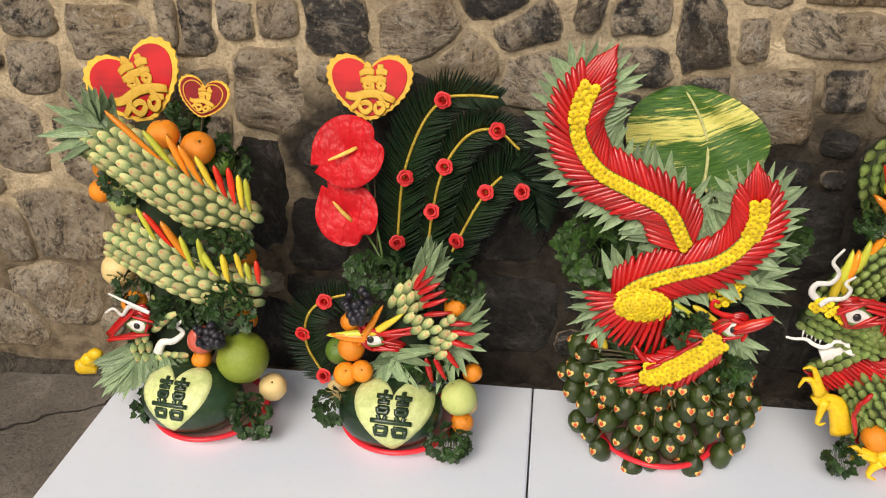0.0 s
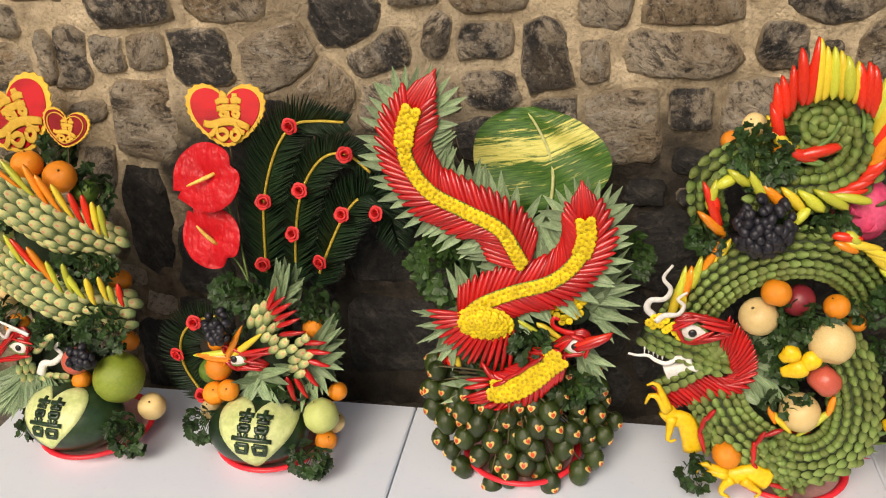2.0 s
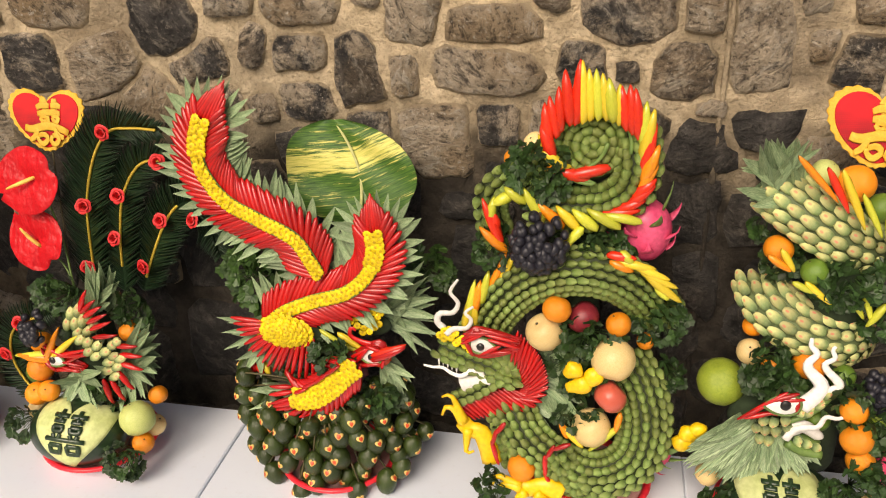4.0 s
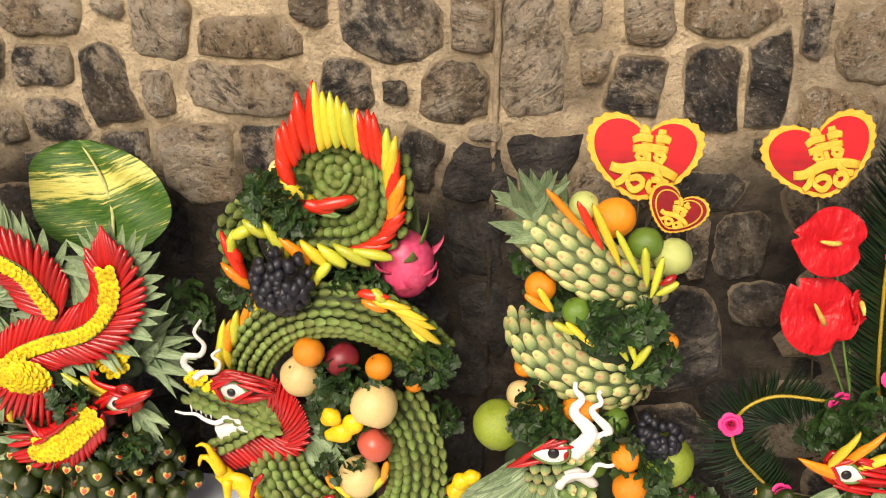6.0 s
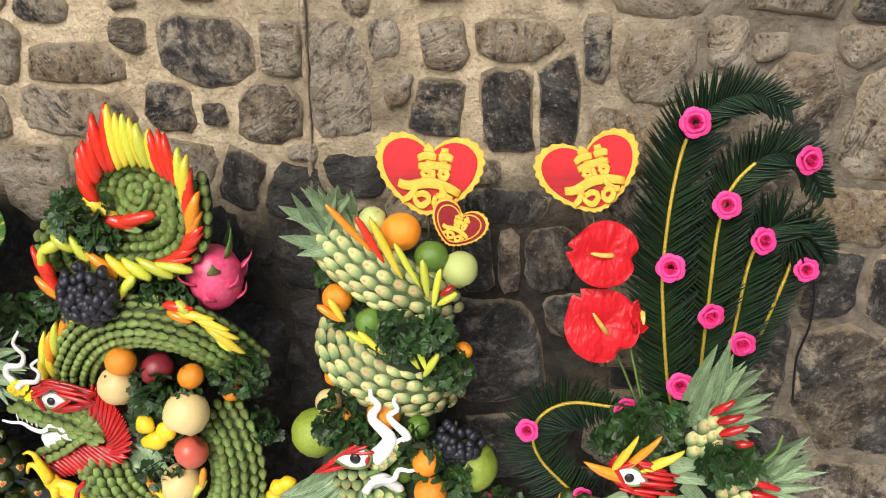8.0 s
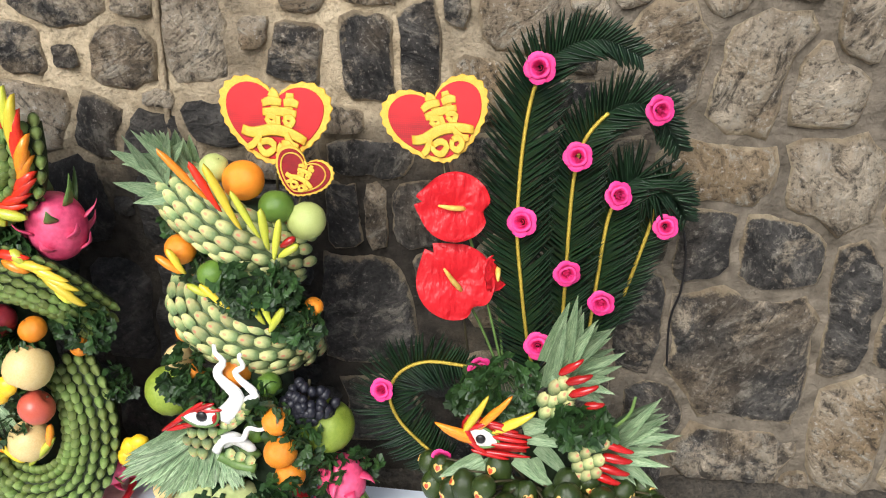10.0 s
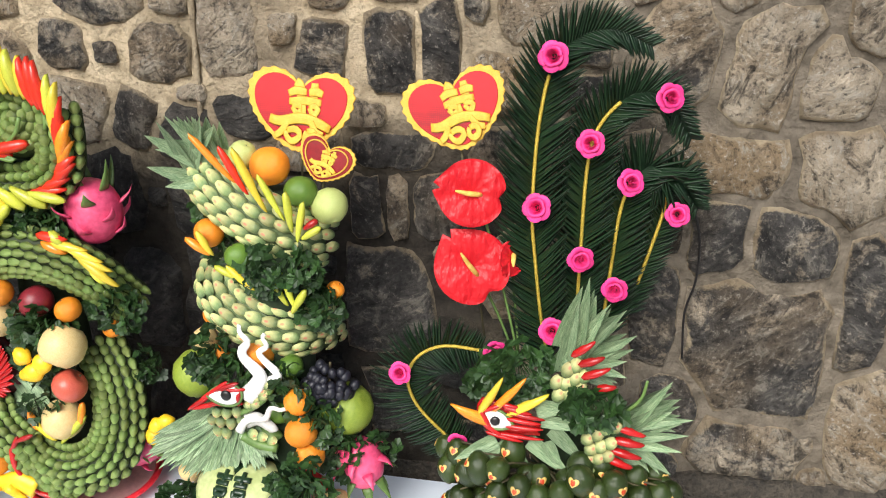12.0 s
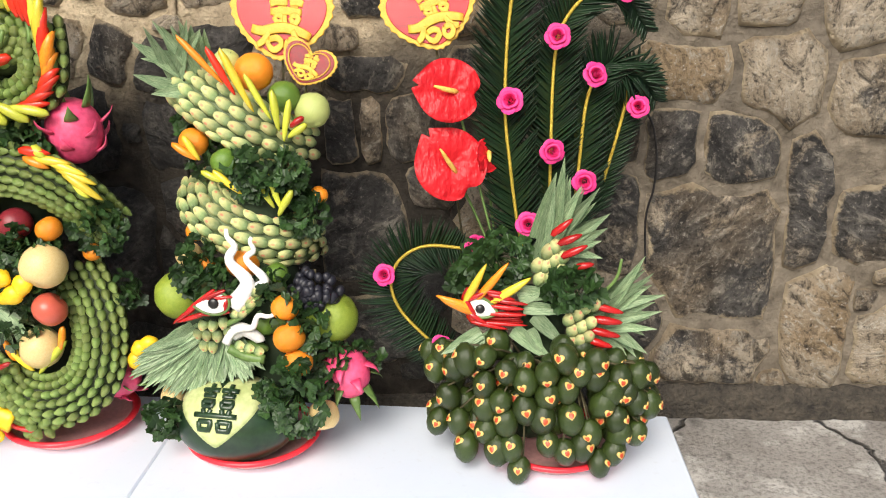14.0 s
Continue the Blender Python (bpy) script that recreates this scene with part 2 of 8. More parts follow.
CHILLI = plain("red_chilli_skin", (0.38, 0.005, 0.007), (0.55, 0.014, 0.011), 8, 0.22, 0.1, 0.003, 60, coat=0.25, swing=0.5)
PEPPER_RED = plain("orange_red_chilli", (0.74, 0.018, 0.012), (0.84, 0.05, 0.014), 10, 0.25, 0.1, 0.003, 60, coat=0.2)
PEPPER_ORANGE = plain("orange_chilli", (0.85, 0.2, 0.012), (0.92, 0.34, 0.02), 10, 0.25, 0.1, 0.003, 60, coat=0.2)
PEPPER_YELLOW = plain("yellow_chilli", (0.74, 0.52, 0.025), (0.8, 0.64, 0.06), 10, 0.27, 0.1, 0.003, 60, coat=0.2)
PEPPER_LIME = plain("yellow_green_chilli", (0.48, 0.54, 0.04), (0.64, 0.64, 0.07), 10, 0.27, 0.1, 0.003, 60, coat=0.2)
PETAL_YELLOW = plain("chrysanthemum_petal", (0.82, 0.55, 0.004), (0.92, 0.7, 0.015), 30, 0.6, 0.2)
BUD = plain("flower_heart", (0.55, 0.36, 0.01), (0.7, 0.46, 0.02), 90, 0.7, 0.4)
SQUASH = plain("carved_pumpkin", (0.85, 0.5, 0.008), (0.92, 0.6, 0.02), 14, 0.4, 0.2)
RADISH = plain("carved_radish", (0.78, 0.76, 0.7), (0.86, 0.85, 0.8), 14, 0.4, 0.1)
BLACK = plain("black_seed", (0.008, 0.007, 0.007), (0.02, 0.018, 0.018), 20, 0.3)
PARSLEY = plain("parsley_leaf", (0.011, 0.034, 0.008), (0.034, 0.078, 0.016), 40, 0.5, 0.3, 0.002, 160, by="island", swing=0.9)
PARSLEY_LIGHT = plain("pelargonium_leaf", (0.016, 0.05, 0.009), (0.052, 0.11, 0.022), 40, 0.5, 0.3, 0.002, 160, by="island", swing=0.7)
CYCAS = plain("cycad_leaflet", (0.006, 0.021, 0.008), (0.016, 0.041, 0.014), 12, 0.38, 0.1, swing=0.7)
GOLD_CORD = plain("gold_tinsel_cord", (0.62, 0.42, 0.04), (0.8, 0.6, 0.1), 300, 0.35, 0.6, 0.003, 700, metal=0.6)
ROSE_RED = plain("red_foam_rose", (0.62, 0.015, 0.02), (0.75, 0.04, 0.04), 30, 0.6, 0.2)
ROSE_PINK = plain("pink_foam_rose", (0.82, 0.02, 0.2), (0.9, 0.06, 0.3), 30, 0.6, 0.2)
SPADIX = plain("anthurium_spadix", (0.75, 0.42, 0.06), (0.85, 0.6, 0.14), 60, 0.6, 0.4)
PLATE = plain("red_plastic", (0.78, 0.02, 0.035), (0.86, 0.04, 0.055), 6, 0.3, 0.03)
PLATE_PALE = plain("pale_pink_plastic", (0.84, 0.42, 0.4), (0.88, 0.5, 0.47), 6, 0.35, 0.03)
GREEN_RIM = plain("green_stem_strip", (0.09, 0.17, 0.04), (0.15, 0.24, 0.06), 30, 0.45, 0.2)
DRAGON_FRUIT = plain("dragon_fruit_skin", (0.66, 0.02, 0.11), (0.8, 0.12, 0.24), 10, 0.4, 0.2)
BUD_CORE = plain("green_stem_bed", (0.018, 0.03, 0.007), (0.035, 0.055, 0.013), 30, 0.7, 0.4)
PINE_BED = plain("pineapple_flesh_bed", (0.09, 0.13, 0.05), (0.16, 0.22, 0.09), 30, 0.6, 0.4)
CORE = plain("floral_foam", (0.012, 0.026, 0.01), (0.025, 0.045, 0.016), 20, 0.9, 0.4)
GOLD_FOIL = plain("gold_glitter_foil", (0.78, 0.4, 0.02), (0.9, 0.58, 0.07), 60, 0.5, 0.35, 0.002, 500)
STICKER_GOLD = plain("pale_gold_sticker", (0.75, 0.4, 0.06), (0.92, 0.66, 0.24), 200, 0.3, 0.3, 0.002, 600)
STICKER_RED = plain("red_sticker", (0.5, 0.02, 0.012), (0.75, 0.12, 0.03), 60, 0.35)


def leaf_material():
    """Pineapple crown leaf: grey-green bloom in lengthwise streaks."""
    n = Nodes("pineapple_leaf")
    streak = n.noise(4.0, 4.0, 0.6, "Object", (9, 1.0, 9))
    c = n.mix(n.spread(streak, 0.33, 0.62), (0.08, 0.15, 0.062), (0.33, 0.425, 0.245))
    c = n.mix(n.math("MULTIPLY", n.spread(n.noise(6.0, 5.0), 0.48, 0.72), 0.5), c, (0.08, 0.19, 0.075))
    h = n.add("ShaderNodeHueSaturation", Color=c)
    n.set(h.inputs["Value"], n.add("ShaderNodeMapRange", Value=n.rand(), To_Min=0.7, To_Max=1.35).outputs[0])
    n.bump(streak, 0.12, 0.02)
    return n.done(h.outputs[0], 0.5, 0.4)


def foil_red_material():
    n = Nodes("red_dotted_foil")
    dots = n.add("ShaderNodeTexVoronoi", Vector=n.co.outputs["Object"], Scale=260.0)
    dots.inputs["Randomness"].default_value = 0.15
    sheen = n.noise(9.0, 2.0)
    c = n.mix(n.spread(n.noise(7.0, 2.0), 0.42, 0.58), (0.66, 0.012, 0.02), n.mix(n.spread(dots.outputs[0], 0.3, 0.6), (0.5, 0.008, 0.016), (0.34, 0.006, 0.014)))
    n.bump(dots.outputs[0], 0.1, 0.001)
    return n.done(c, n.add("ShaderNodeMapRange", Value=sheen, To_Min=0.08, To_Max=0.3).outputs[0], 0.6)


def spathe_material():
    n = Nodes("anthurium_spathe")
    big = n.noise(14.0, 3.0)
    wrinkle = n.noise(38.0, 3.0, 0.5, "Object", (1.0, 1.0, 0.45))
    c = n.mix(n.spread(big, 0.3, 0.7), (0.5, 0.006, 0.012), (0.68, 0.016, 0.024))
    n.bump(n.math("ADD", wrinkle, big), 0.9, 0.012)
    return n.done(c, 0.42, 0.3)


def variegated_material():
    """A large leaf: cream along the main veins, green beyond, in ragged streaks that follow the side veins."""
    n = Nodes("variegated_leaf")
    sep = n.add("ShaderNodeSeparateXYZ", Vector=n.co.outputs["Object"])
    u, v = sep.outputs[0], sep.outputs[2]
    right = n.math("MAXIMUM", n.math("SUBTRACT", u, 0.02), 0.0)
    left = n.math("MAXIMUM", n.math("SUBTRACT", 0.02, u), 0.0)
    lane = n.math("ADD", n.math("SUBTRACT", v, n.math("MULTIPLY", right, 0.5)), n.math("MULTIPLY", left, 0.12))
    st = n.add("ShaderNodeCombineXYZ", X=n.math("MULTIPLY", u, 9.0), Y=n.math("MULTIPLY", lane, 95.0))
    ns = n.add("ShaderNodeTexNoise", Vector=st.outputs[0], Scale=1.0, Detail=7.0, Roughness=0.7).outputs[0]
    off = n.math("ABSOLUTE", n.math("SUBTRACT", lane, 0.022))
    bias = n.math("MULTIPLY", n.spread(off, 0.055, 0.0), 0.24)
    k = n.math("ADD", n.math("SUBTRACT", ns, 0.1), bias)
    fine = n.add("ShaderNodeTexNoise", Vector=st.outputs[0], Scale=3.0, Detail=4.0).outputs[0]
    green = n.mix(n.spread(fine, 0.35, 0.65), (0.025, 0.085, 0.014), (0.09, 0.2, 0.03))
    c = n.mix(n.spread(k, 0.47, 0.56), green, n.mix(n.spread(fine, 0.3, 0.6), (0.52, 0.53, 0.1), (0.76, 0.7, 0.2)))
    n.bump(ns, 0.4, 0.006)
    return n.done(c, 0.5, 0.35)


FOIL_DARK = plain("dark_red_foil", (0.2, 0.004, 0.008), (0.32, 0.008, 0.014), 60, 0.2, 0.3, 0.002, 400)
LEAF, FOIL_RED, SPATHE, VARIEGATED = leaf_material(), foil_red_material(), spathe_material(), variegated_material()


# ---- building helpers ----
WORLD = {}
UP = Vector((0, 0, 1))
FRONT = Vector((0, -1, 0))
rng = random.Random(7)


def shift(ob, x, y, z):
    """Moves a part with all that hangs on it."""
    ob.matrix_basis.translation += Vector((x, y, z))


def thing(name, at, label, category, group="", kind=""):
    """A top-level thing: an Empty at its base."""
    ob = new(name)
    ob.empty_display_size = 0.03
    ob.matrix_basis = Matrix.Translation(at)
    WORLD[ob] = ob.matrix_basis.copy()
    return tagged(ob, label, category, group, kind)


def mesh_of(name, shape, material, smooth=True):
    me = bpy.data.meshes.new(name)
    verts, faces = shape
    me.from_pydata([tuple(v) for v in verts], [], faces)
    me.materials.append(material)
    if smooth:
        me.polygons.foreach_set("use_smooth", [True] * len(me.polygons))
    me.update()
    return me


def hang(name, me, m, parent=None, label=""):
    """An object on the mesh me with the world pose m, under parent."""
    ob = new(name, me)
    ob.matrix_basis = (WORLD[parent].inverted() @ m) if parent else m
    ob.parent = parent
    WORLD[ob] = m.copy()
    if label:
        ob["label"] = label
    return ob


def part(name, shape, material, parent=None, label="", smooth=True):
    """ONE mesh object, shaped in world coordinates, whose origin is its middle."""
    verts = [Vector(v) for v in shape[0]]
    mid = sum(verts, Vector()) / len(verts)
    return hang(name, mesh_of(name, ([v - mid for v in verts], shape[1]), material, smooth), Matrix.Translation(mid), parent, label)


def joined(shapes):
    verts, faces = [], []
    for v, f in shapes:
        k = len(verts)
        verts += [Vector(p) for p in v]
        faces += [tuple(i + k for i in face) for face in f]
    return verts, faces


def moved(shape, m):
    return [m @ Vector(v) for v in shape[0]], shape[1]


def basis(at, along, normal, sx, sy, sz):
    """A pose whose y runs along, whose z is as near the normal as can be, scaled."""
    y = Vector(along).normalized()
    z = Vector(normal) - y * y.dot(Vector(normal))
    if z.length < 1e-5:
        z = y.orthogonal()
    z.normalize()
    x = y.cross(z)
    m = Matrix((x * sx, y * sy, z * sz)).transposed().to_4x4()
    m.translation = at
    return m


def smooth_path(points, n):
    """n points evenly along a curve through the given ones."""
    p = [Vector(q) for q in points]
    p = [2 * p[0] - p[1], *p, 2 * p[-1] - p[-2]]
    dense = []
    for i in range(1, len(p) - 2):
        for k in range(16):
            t = k / 16
            a, b, c, d = p[i - 1:i + 3]
            dense.append(0.5 * (2 * b + (c - a) * t + (2 * a - 5 * b + 4 * c - d) * t * t + (3 * b - a - 3 * c + d) * t ** 3))
    dense.append(p[-2])
    run = [0.0]
    for a, b in zip(dense, dense[1:]):
        run.append(run[-1] + (b - a).length)
    out, j = [], 0
    for i in range(n):
        want = run[-1] * i / (n - 1)
        while j < len(run) - 2 and run[j + 1] < want:
            j += 1
        seg = run[j + 1] - run[j]
        out.append(dense[j].lerp(dense[j + 1], (want - run[j]) / seg if seg > 0 else 0))
    return out


def length_of(points):
    return sum((b - a).length for a, b in zip(points, points[1:]))


def tangents(pts):
    return [(pts[min(i + 1, len(pts) - 1)] - pts[max(i - 1, 0)]).normalized() for i in range(len(pts))]


def tube(pts, radii, seg=8, normal=None, flat=1.0, twist=None):
    """A closed round or flattened sweep; the flat side faces the normal."""
    pts = [Vector(p) for p in pts]
    tan = tangents(pts)
    ref = Vector(normal) if normal else (tan[0].orthogonal())
    verts, faces = [], []
    for i, (p, t) in enumerate(zip(pts, tan)):
        z = ref - t * t.dot(ref)
        z = z.normalized() if z.length > 1e-6 else t.orthogonal().normalized()
        if not normal:
            ref = z
        x = t.cross(z)
        for k in range(seg):
            a = 2 * math.pi * k / seg
            verts.append(p + (x * math.cos(a) + z * math.sin(a) * flat) * radii[i])
    for i in range(len(pts) - 1):
        for k in range(seg):
            a, b = i * seg + k, i * seg + (k + 1) % seg
            faces.append((a, b, b + seg, a + seg))
    faces.append(tuple(reversed(range(seg))))
    faces.append(tuple(range(len(verts) - seg, len(verts))))
    return verts, faces


def lathe(profile, seg=20, wobble=0.0, ribs=0, rib_depth=0.0):
    """A turned body from (radius, height) rows; the ends close to points."""
    verts, faces = [], []
    for i, (r, z) in enumerate(profile):
        for k in range(seg):
            a = 2 * math.pi * k / seg
            q = r * (1 + rib_depth * math.cos(ribs * a))
            v = Vector((q * math.cos(a), q * math.sin(a), z))
            if wobble:
                v += wobble * noise.noise_vector(v * 14 + Vector((z * 3, r * 7, 1)))
            verts.append(v)
    for i in range(len(profile) - 1):
        for k in range(seg):
            a, b = i * seg + k, i * seg + (k + 1) % seg
            faces.append((a, b, b + seg, a + seg))
    faces.append(tuple(reversed(range(seg))))
    faces.append(tuple(range(len(verts) - seg, len(verts))))
    return verts, faces


def ball(r=1.0, sz=1.0, rings=12, seg=18, dent=0.0, wobble=0.0):
    """A fruit body: a globe with dented poles."""
    prof = []
    for i in range(rings + 1):
        a = math.pi * i / rings
        z = -math.cos(a)
        z *= 1 - dent * math.exp(-((math.sin(a) / 0.35) ** 2))
        prof.append((max(0.002 * r, r * math.sin(a)), r * sz * z))
    return lathe(prof, seg, wobble * r)


def slab(outline, thick, centre=True, dome=0.0):
    """A flat cut-out in x and z, thick along y, its edges eased; it faces -y."""
    n = len(outline)
    cx, cz = sum(p[0] for p in outline) / n, sum(p[1] for p in outline) / n
    ease = min(thick * 0.3, 0.0015)
    verts = []
    for y, inset in ((thick / 2, 0), (-thick / 2 + ease, 0), (-thick / 2, ease)):
        for x, z in outline:
            d = math.hypot(x - cx, z - cz) or 1
            k = 1 - inset / d
            verts.append(Vector((cx + (x - cx) * k, y, cz + (z - cz) * k)))
    faces = []
    for ring in range(2):
        for k in range(n):
            a, b = ring * n + k, ring * n + (k + 1) % n
            faces.append((b, a, a + n, b + n))
    if dome:
        verts += [Vector((cx, -thick / 2 - dome, cz)), Vector((cx, thick / 2, cz))]
        for k in range(n):
            faces.append(((k + 1) % n + 2 * n, k + 2 * n, 3 * n))
            faces.append((k, (k + 1) % n, 3 * n + 1))
    else:
        faces.append(tuple(range(2 * n, 3 * n))[::-1])
        faces.append(tuple(range(n)))
    return verts, faces


def mean(points):
    return sum((Vector(p) for p in points), Vector()) / len(points)



# ---- the setting: ground, wall, boards ----
def grid(x0, x1, z0, z1, nx, nz, fn):
    verts = [fn(x0 + (x1 - x0) * i / nx, z0 + (z1 - z0) * j / nz) for j in range(nz + 1) for i in range(nx + 1)]
    faces = [(j * (nx + 1) + i, j * (nx + 1) + i + 1, (j + 1) * (nx + 1) + i + 1, (j + 1) * (nx + 1) + i) for j in range(nz) for i in range(nx)]
    return verts, faces


WALL_Y = 2.105
WALL_TOP = 3.4


def mortar_bulge(x, z):
    p = Vector((x * 5.5, z * 5.5, 3.0))
    return 0.011 * noise.noise(p) + 0.007 * noise.noise(p * 3.1) + 0.004 * noise.noise(p * 9.0)


def slope(x):
    """The yard rises gently along the wall."""
    return 0.0235 * x - 0.042


def ground_height(x, y):
    return slope(x) + 0.004 * noise.noise(Vector((x * 3, y * 3, 0.5)))


near = grid(-5, 7, -3, 2.3, 150, 66, lambda x, y: Vector((x, y, ground_height(x, y))))
far = ([(x, y, slope(x) - 0.012) for x, y in ((-900, -900), (900, -900), (900, 900), (-900, 900))], [(0, 1, 2, 3)])
tagged(hang("ground", mesh_of("ground", joined([near, far]), CONCRETE), Matrix(), None), "worn grey-brown concrete ground with cracks at the wall foot", "ground", kind="structure")

def mortar_face(x, z):
    return Vector((x, WALL_Y + mortar_bulge(x, z) + 0.004, z))


front = joined([grid(-2.2, 3.6, -0.25, 1.75, 440, 136, mortar_face), grid(-5, -2.2, -0.25, WALL_TOP, 40, 50, mortar_face), grid(3.6, 7, -0.25, WALL_TOP, 50, 50, mortar_face), grid(-2.2, 3.6, 1.75, WALL_TOP, 100, 30, mortar_face)])
rest = ([(-5, WALL_Y + 0.02, -0.25), (7, WALL_Y + 0.02, -0.25), (7, WALL_Y + 0.02, WALL_TOP), (-5, WALL_Y + 0.02, WALL_TOP),
         (-5, WALL_Y + 0.4, -0.25), (7, WALL_Y + 0.4, -0.25), (7, WALL_Y + 0.4, WALL_TOP), (-5, WALL_Y + 0.4, WALL_TOP)],
        [(5, 4, 7, 6), (4, 0, 3, 7), (1, 5, 6, 2), (3, 2, 6, 7)])
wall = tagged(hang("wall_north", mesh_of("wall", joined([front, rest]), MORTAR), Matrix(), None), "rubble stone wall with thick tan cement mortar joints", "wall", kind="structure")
WORLD[wall] = Matrix()


def skirting():
    """The rough dark strip along the wall foot, taller past x = 2 where debris lies."""
    pts = [Vector((-5 + 0.025 * i, WALL_Y - 0.004, slope(-5 + 0.025 * i))) for i in range(481)]
    verts, faces = [], []
    for p in pts:
        n1 = noise.noise(Vector((p.x * 9, 1, 2)))
        n2 = noise.noise(Vector((p.x * 23, 5, 2)))
        d, h = 0.03 + 0.02 * n1 + 0.014 * n2, (0.085 if p.x > 2.0 else 0.036) + 0.016 * n2 + 0.016 * n1
        verts += [p + Vector((0, -d, -0.01)), p + Vector((0, -d * 0.75, h * 0.45)), p + Vector((0, -0.012, h)), p + Vector((0, 0.03, h * 1.02))]
    for i in range(len(pts) - 1):
        for k in range(3):
            a = i * 4 + k
            faces.append((a, a + 4, a + 5, a + 1))
    return verts, faces


FOOT_STRIP = plain("grimy_cement", (0.018, 0.016, 0.013), (0.09, 0.075, 0.055), 30, 0.85, 1.0, 0.02, 90)
tagged(part("baseboard", skirting(), FOOT_STRIP), "dark rough strip along the wall foot with debris at right", "skirting", kind="structure")


def table(x0, x1):
    """A folding table set low: white laminate top on short steel legs."""
    y0, y1, top = 1.18, 2.022, 0.05
    t = thing("low_table", ((x0 + x1) / 2, (y0 + y1) / 2, 0), "low white laminate table standing on concrete against the wall", "table", "white tables in a row")
    w, d = (x1 - x0) / 2, (y1 - y0) / 2
    e = 0.004
    v, f = [], []
    for z, i in ((0.026, e), (0.026 + e, 0), (top - e, 0), (top, e)):
        v += [Vector(((x0 + x1) / 2 + sx * (w - i), (y0 + y1) / 2 + sy * (d - i), z)) for sx, sy in ((-1, -1), (1, -1), (1, 1), (-1, 1))]
    for r in range(3):
        f += [(r * 4 + k, r * 4 + (k + 1) % 4, r * 4 + 4 + (k + 1) % 4, r * 4 + 4 + k) for k in range(4)]
    f += [(3, 2, 1, 0), (12, 13, 14, 15)]
    part("tabletop", (v, f), BOARD, t, smooth=False)
    for sx in (x0 + 0.06, x1 - 0.06):
        for sy in (y0 + 0.06, y1 - 0.06):
            foot = slope(sx)
            part("leg", moved(lathe([(0.018, -0.006), (0.018, 0.003), (0.014, 0.005), (0.014, 0.0255 - foot)], 10), Matrix.Translation((sx, sy, foot))), STEEL, t)


table(-1.19, -0.0025)
table(0.0025, 1.2309)
table(1.2321, 2.455)
TOP = 0.05



# ---- pieces that many things share ----
def unit_pod(bend=0.12, blunt=0.35):
    """A chilli along y from 0 to 1."""
    pts, rad = [], []
    for i in range(8):
        t = i / 7
        pts.append((0, t, bend * math.sin(math.pi * t)))
        rad.append(0.5 * max(0.06, (min(1, 0.6 + t * 2.6)) * (1 - t ** 4) ** 0.8 * (1 - 0.3 * t)))
    return tube(pts, rad, 7, (0, 0, 1))


def unit_plump(bend=0.4):
    """A short plump chilli of even thickness, arched, along y from 0 to 1."""
    pts, rad = [], []
    for i in range(8):
        t = i / 7
        pts.append((0, t, bend * math.sin(math.pi * t)))
        rad.append(0.5 * max(0.12, (1 - abs(2 * t - 1) ** 4) ** 0.5 * (1 - 0.18 * t)))
    return tube(pts, rad, 7, (0, 0, 1))


def unit_blade(curl=0.25, wide=0.35):
    """A keeled pointed leaf along y, thickest at the keel."""
    verts, faces = [], []
    n = 7
    for i in range(n + 1):
        t = i / n
        w = 0.5 * max(0.02, (0.8 + 0.75 * t) * (1 - t ** 1.35)) if t < 1 else 0.01
        z = curl * t * t
        verts += [(-w, t, z + 0.12 * w), (0, t, z - 0.1 * w), (w, t, z + 0.12 * w), (0, t, z - 0.1 * w - 0.025 * (1 - t) - 0.006)]
    for i in range(n):
        for k in range(4):
            a, b = i * 4 + k, i * 4 + (k + 1) % 4
            faces.append((a, a + 4, b + 4, b))
    faces += [(0, 1, 2, 3), tuple(range(4 * n, 4 * n + 4))[::-1]]
    return verts, faces


def unit_scale(point=0.0, ridge=0.0):
    """A plump half-egg along y from 0 to 1, its belly on z = 0."""
    verts, faces = [], []
    n, seg = 6, 7
    for i in range(n + 1):
        t = i / n
        w = 0.5 * max(0.05, math.sin(math.pi * (0.1 + 0.82 * t)) ** 0.55 * (1 - point * t * t))
        for k in range(seg):
            a = math.pi * k / (seg - 1)
            crest = 1 + ridge * (1 if k == seg // 2 else 0)
            verts.append((-w * math.cos(a), t, 2 * w * math.sin(a) * 0.62 * crest - 0.1))
    for i in range(n):
        for k in range(seg - 1):
            a = i * seg + k
            faces.append((a, a + 1, a + seg + 1, a + seg))
    faces += [tuple(range(seg)), tuple(range(n * seg, n * seg + seg))[::-1]]
    return verts, faces


def unit_flower():
    """A small daisy head, one unit across, facing z."""
    verts, faces = [(0, 0, 0.17)], []
    n = 20
    for r, z in ((0.15, 0.16), (0.24, 0.06), (0.5, 0.1), (0.25, -0.12)):
        for k in range(n):
            a = 2 * math.pi * k / n
            q = r * (1.0 if k % 2 or r < 0.4 else 0.82)
            verts.append((q * math.cos(a), q * math.sin(a), z * (1 if k % 2 else 0.6)))
    faces += [(0, 1 + k, 1 + (k + 1) % n) for k in range(n)]
    for ring in range(3):
        o = 1 + ring * n
        faces += [(o + k, o + n + k, o + n + (k + 1) % n, o + (k + 1) % n) for k in range(n)]
    return verts, faces


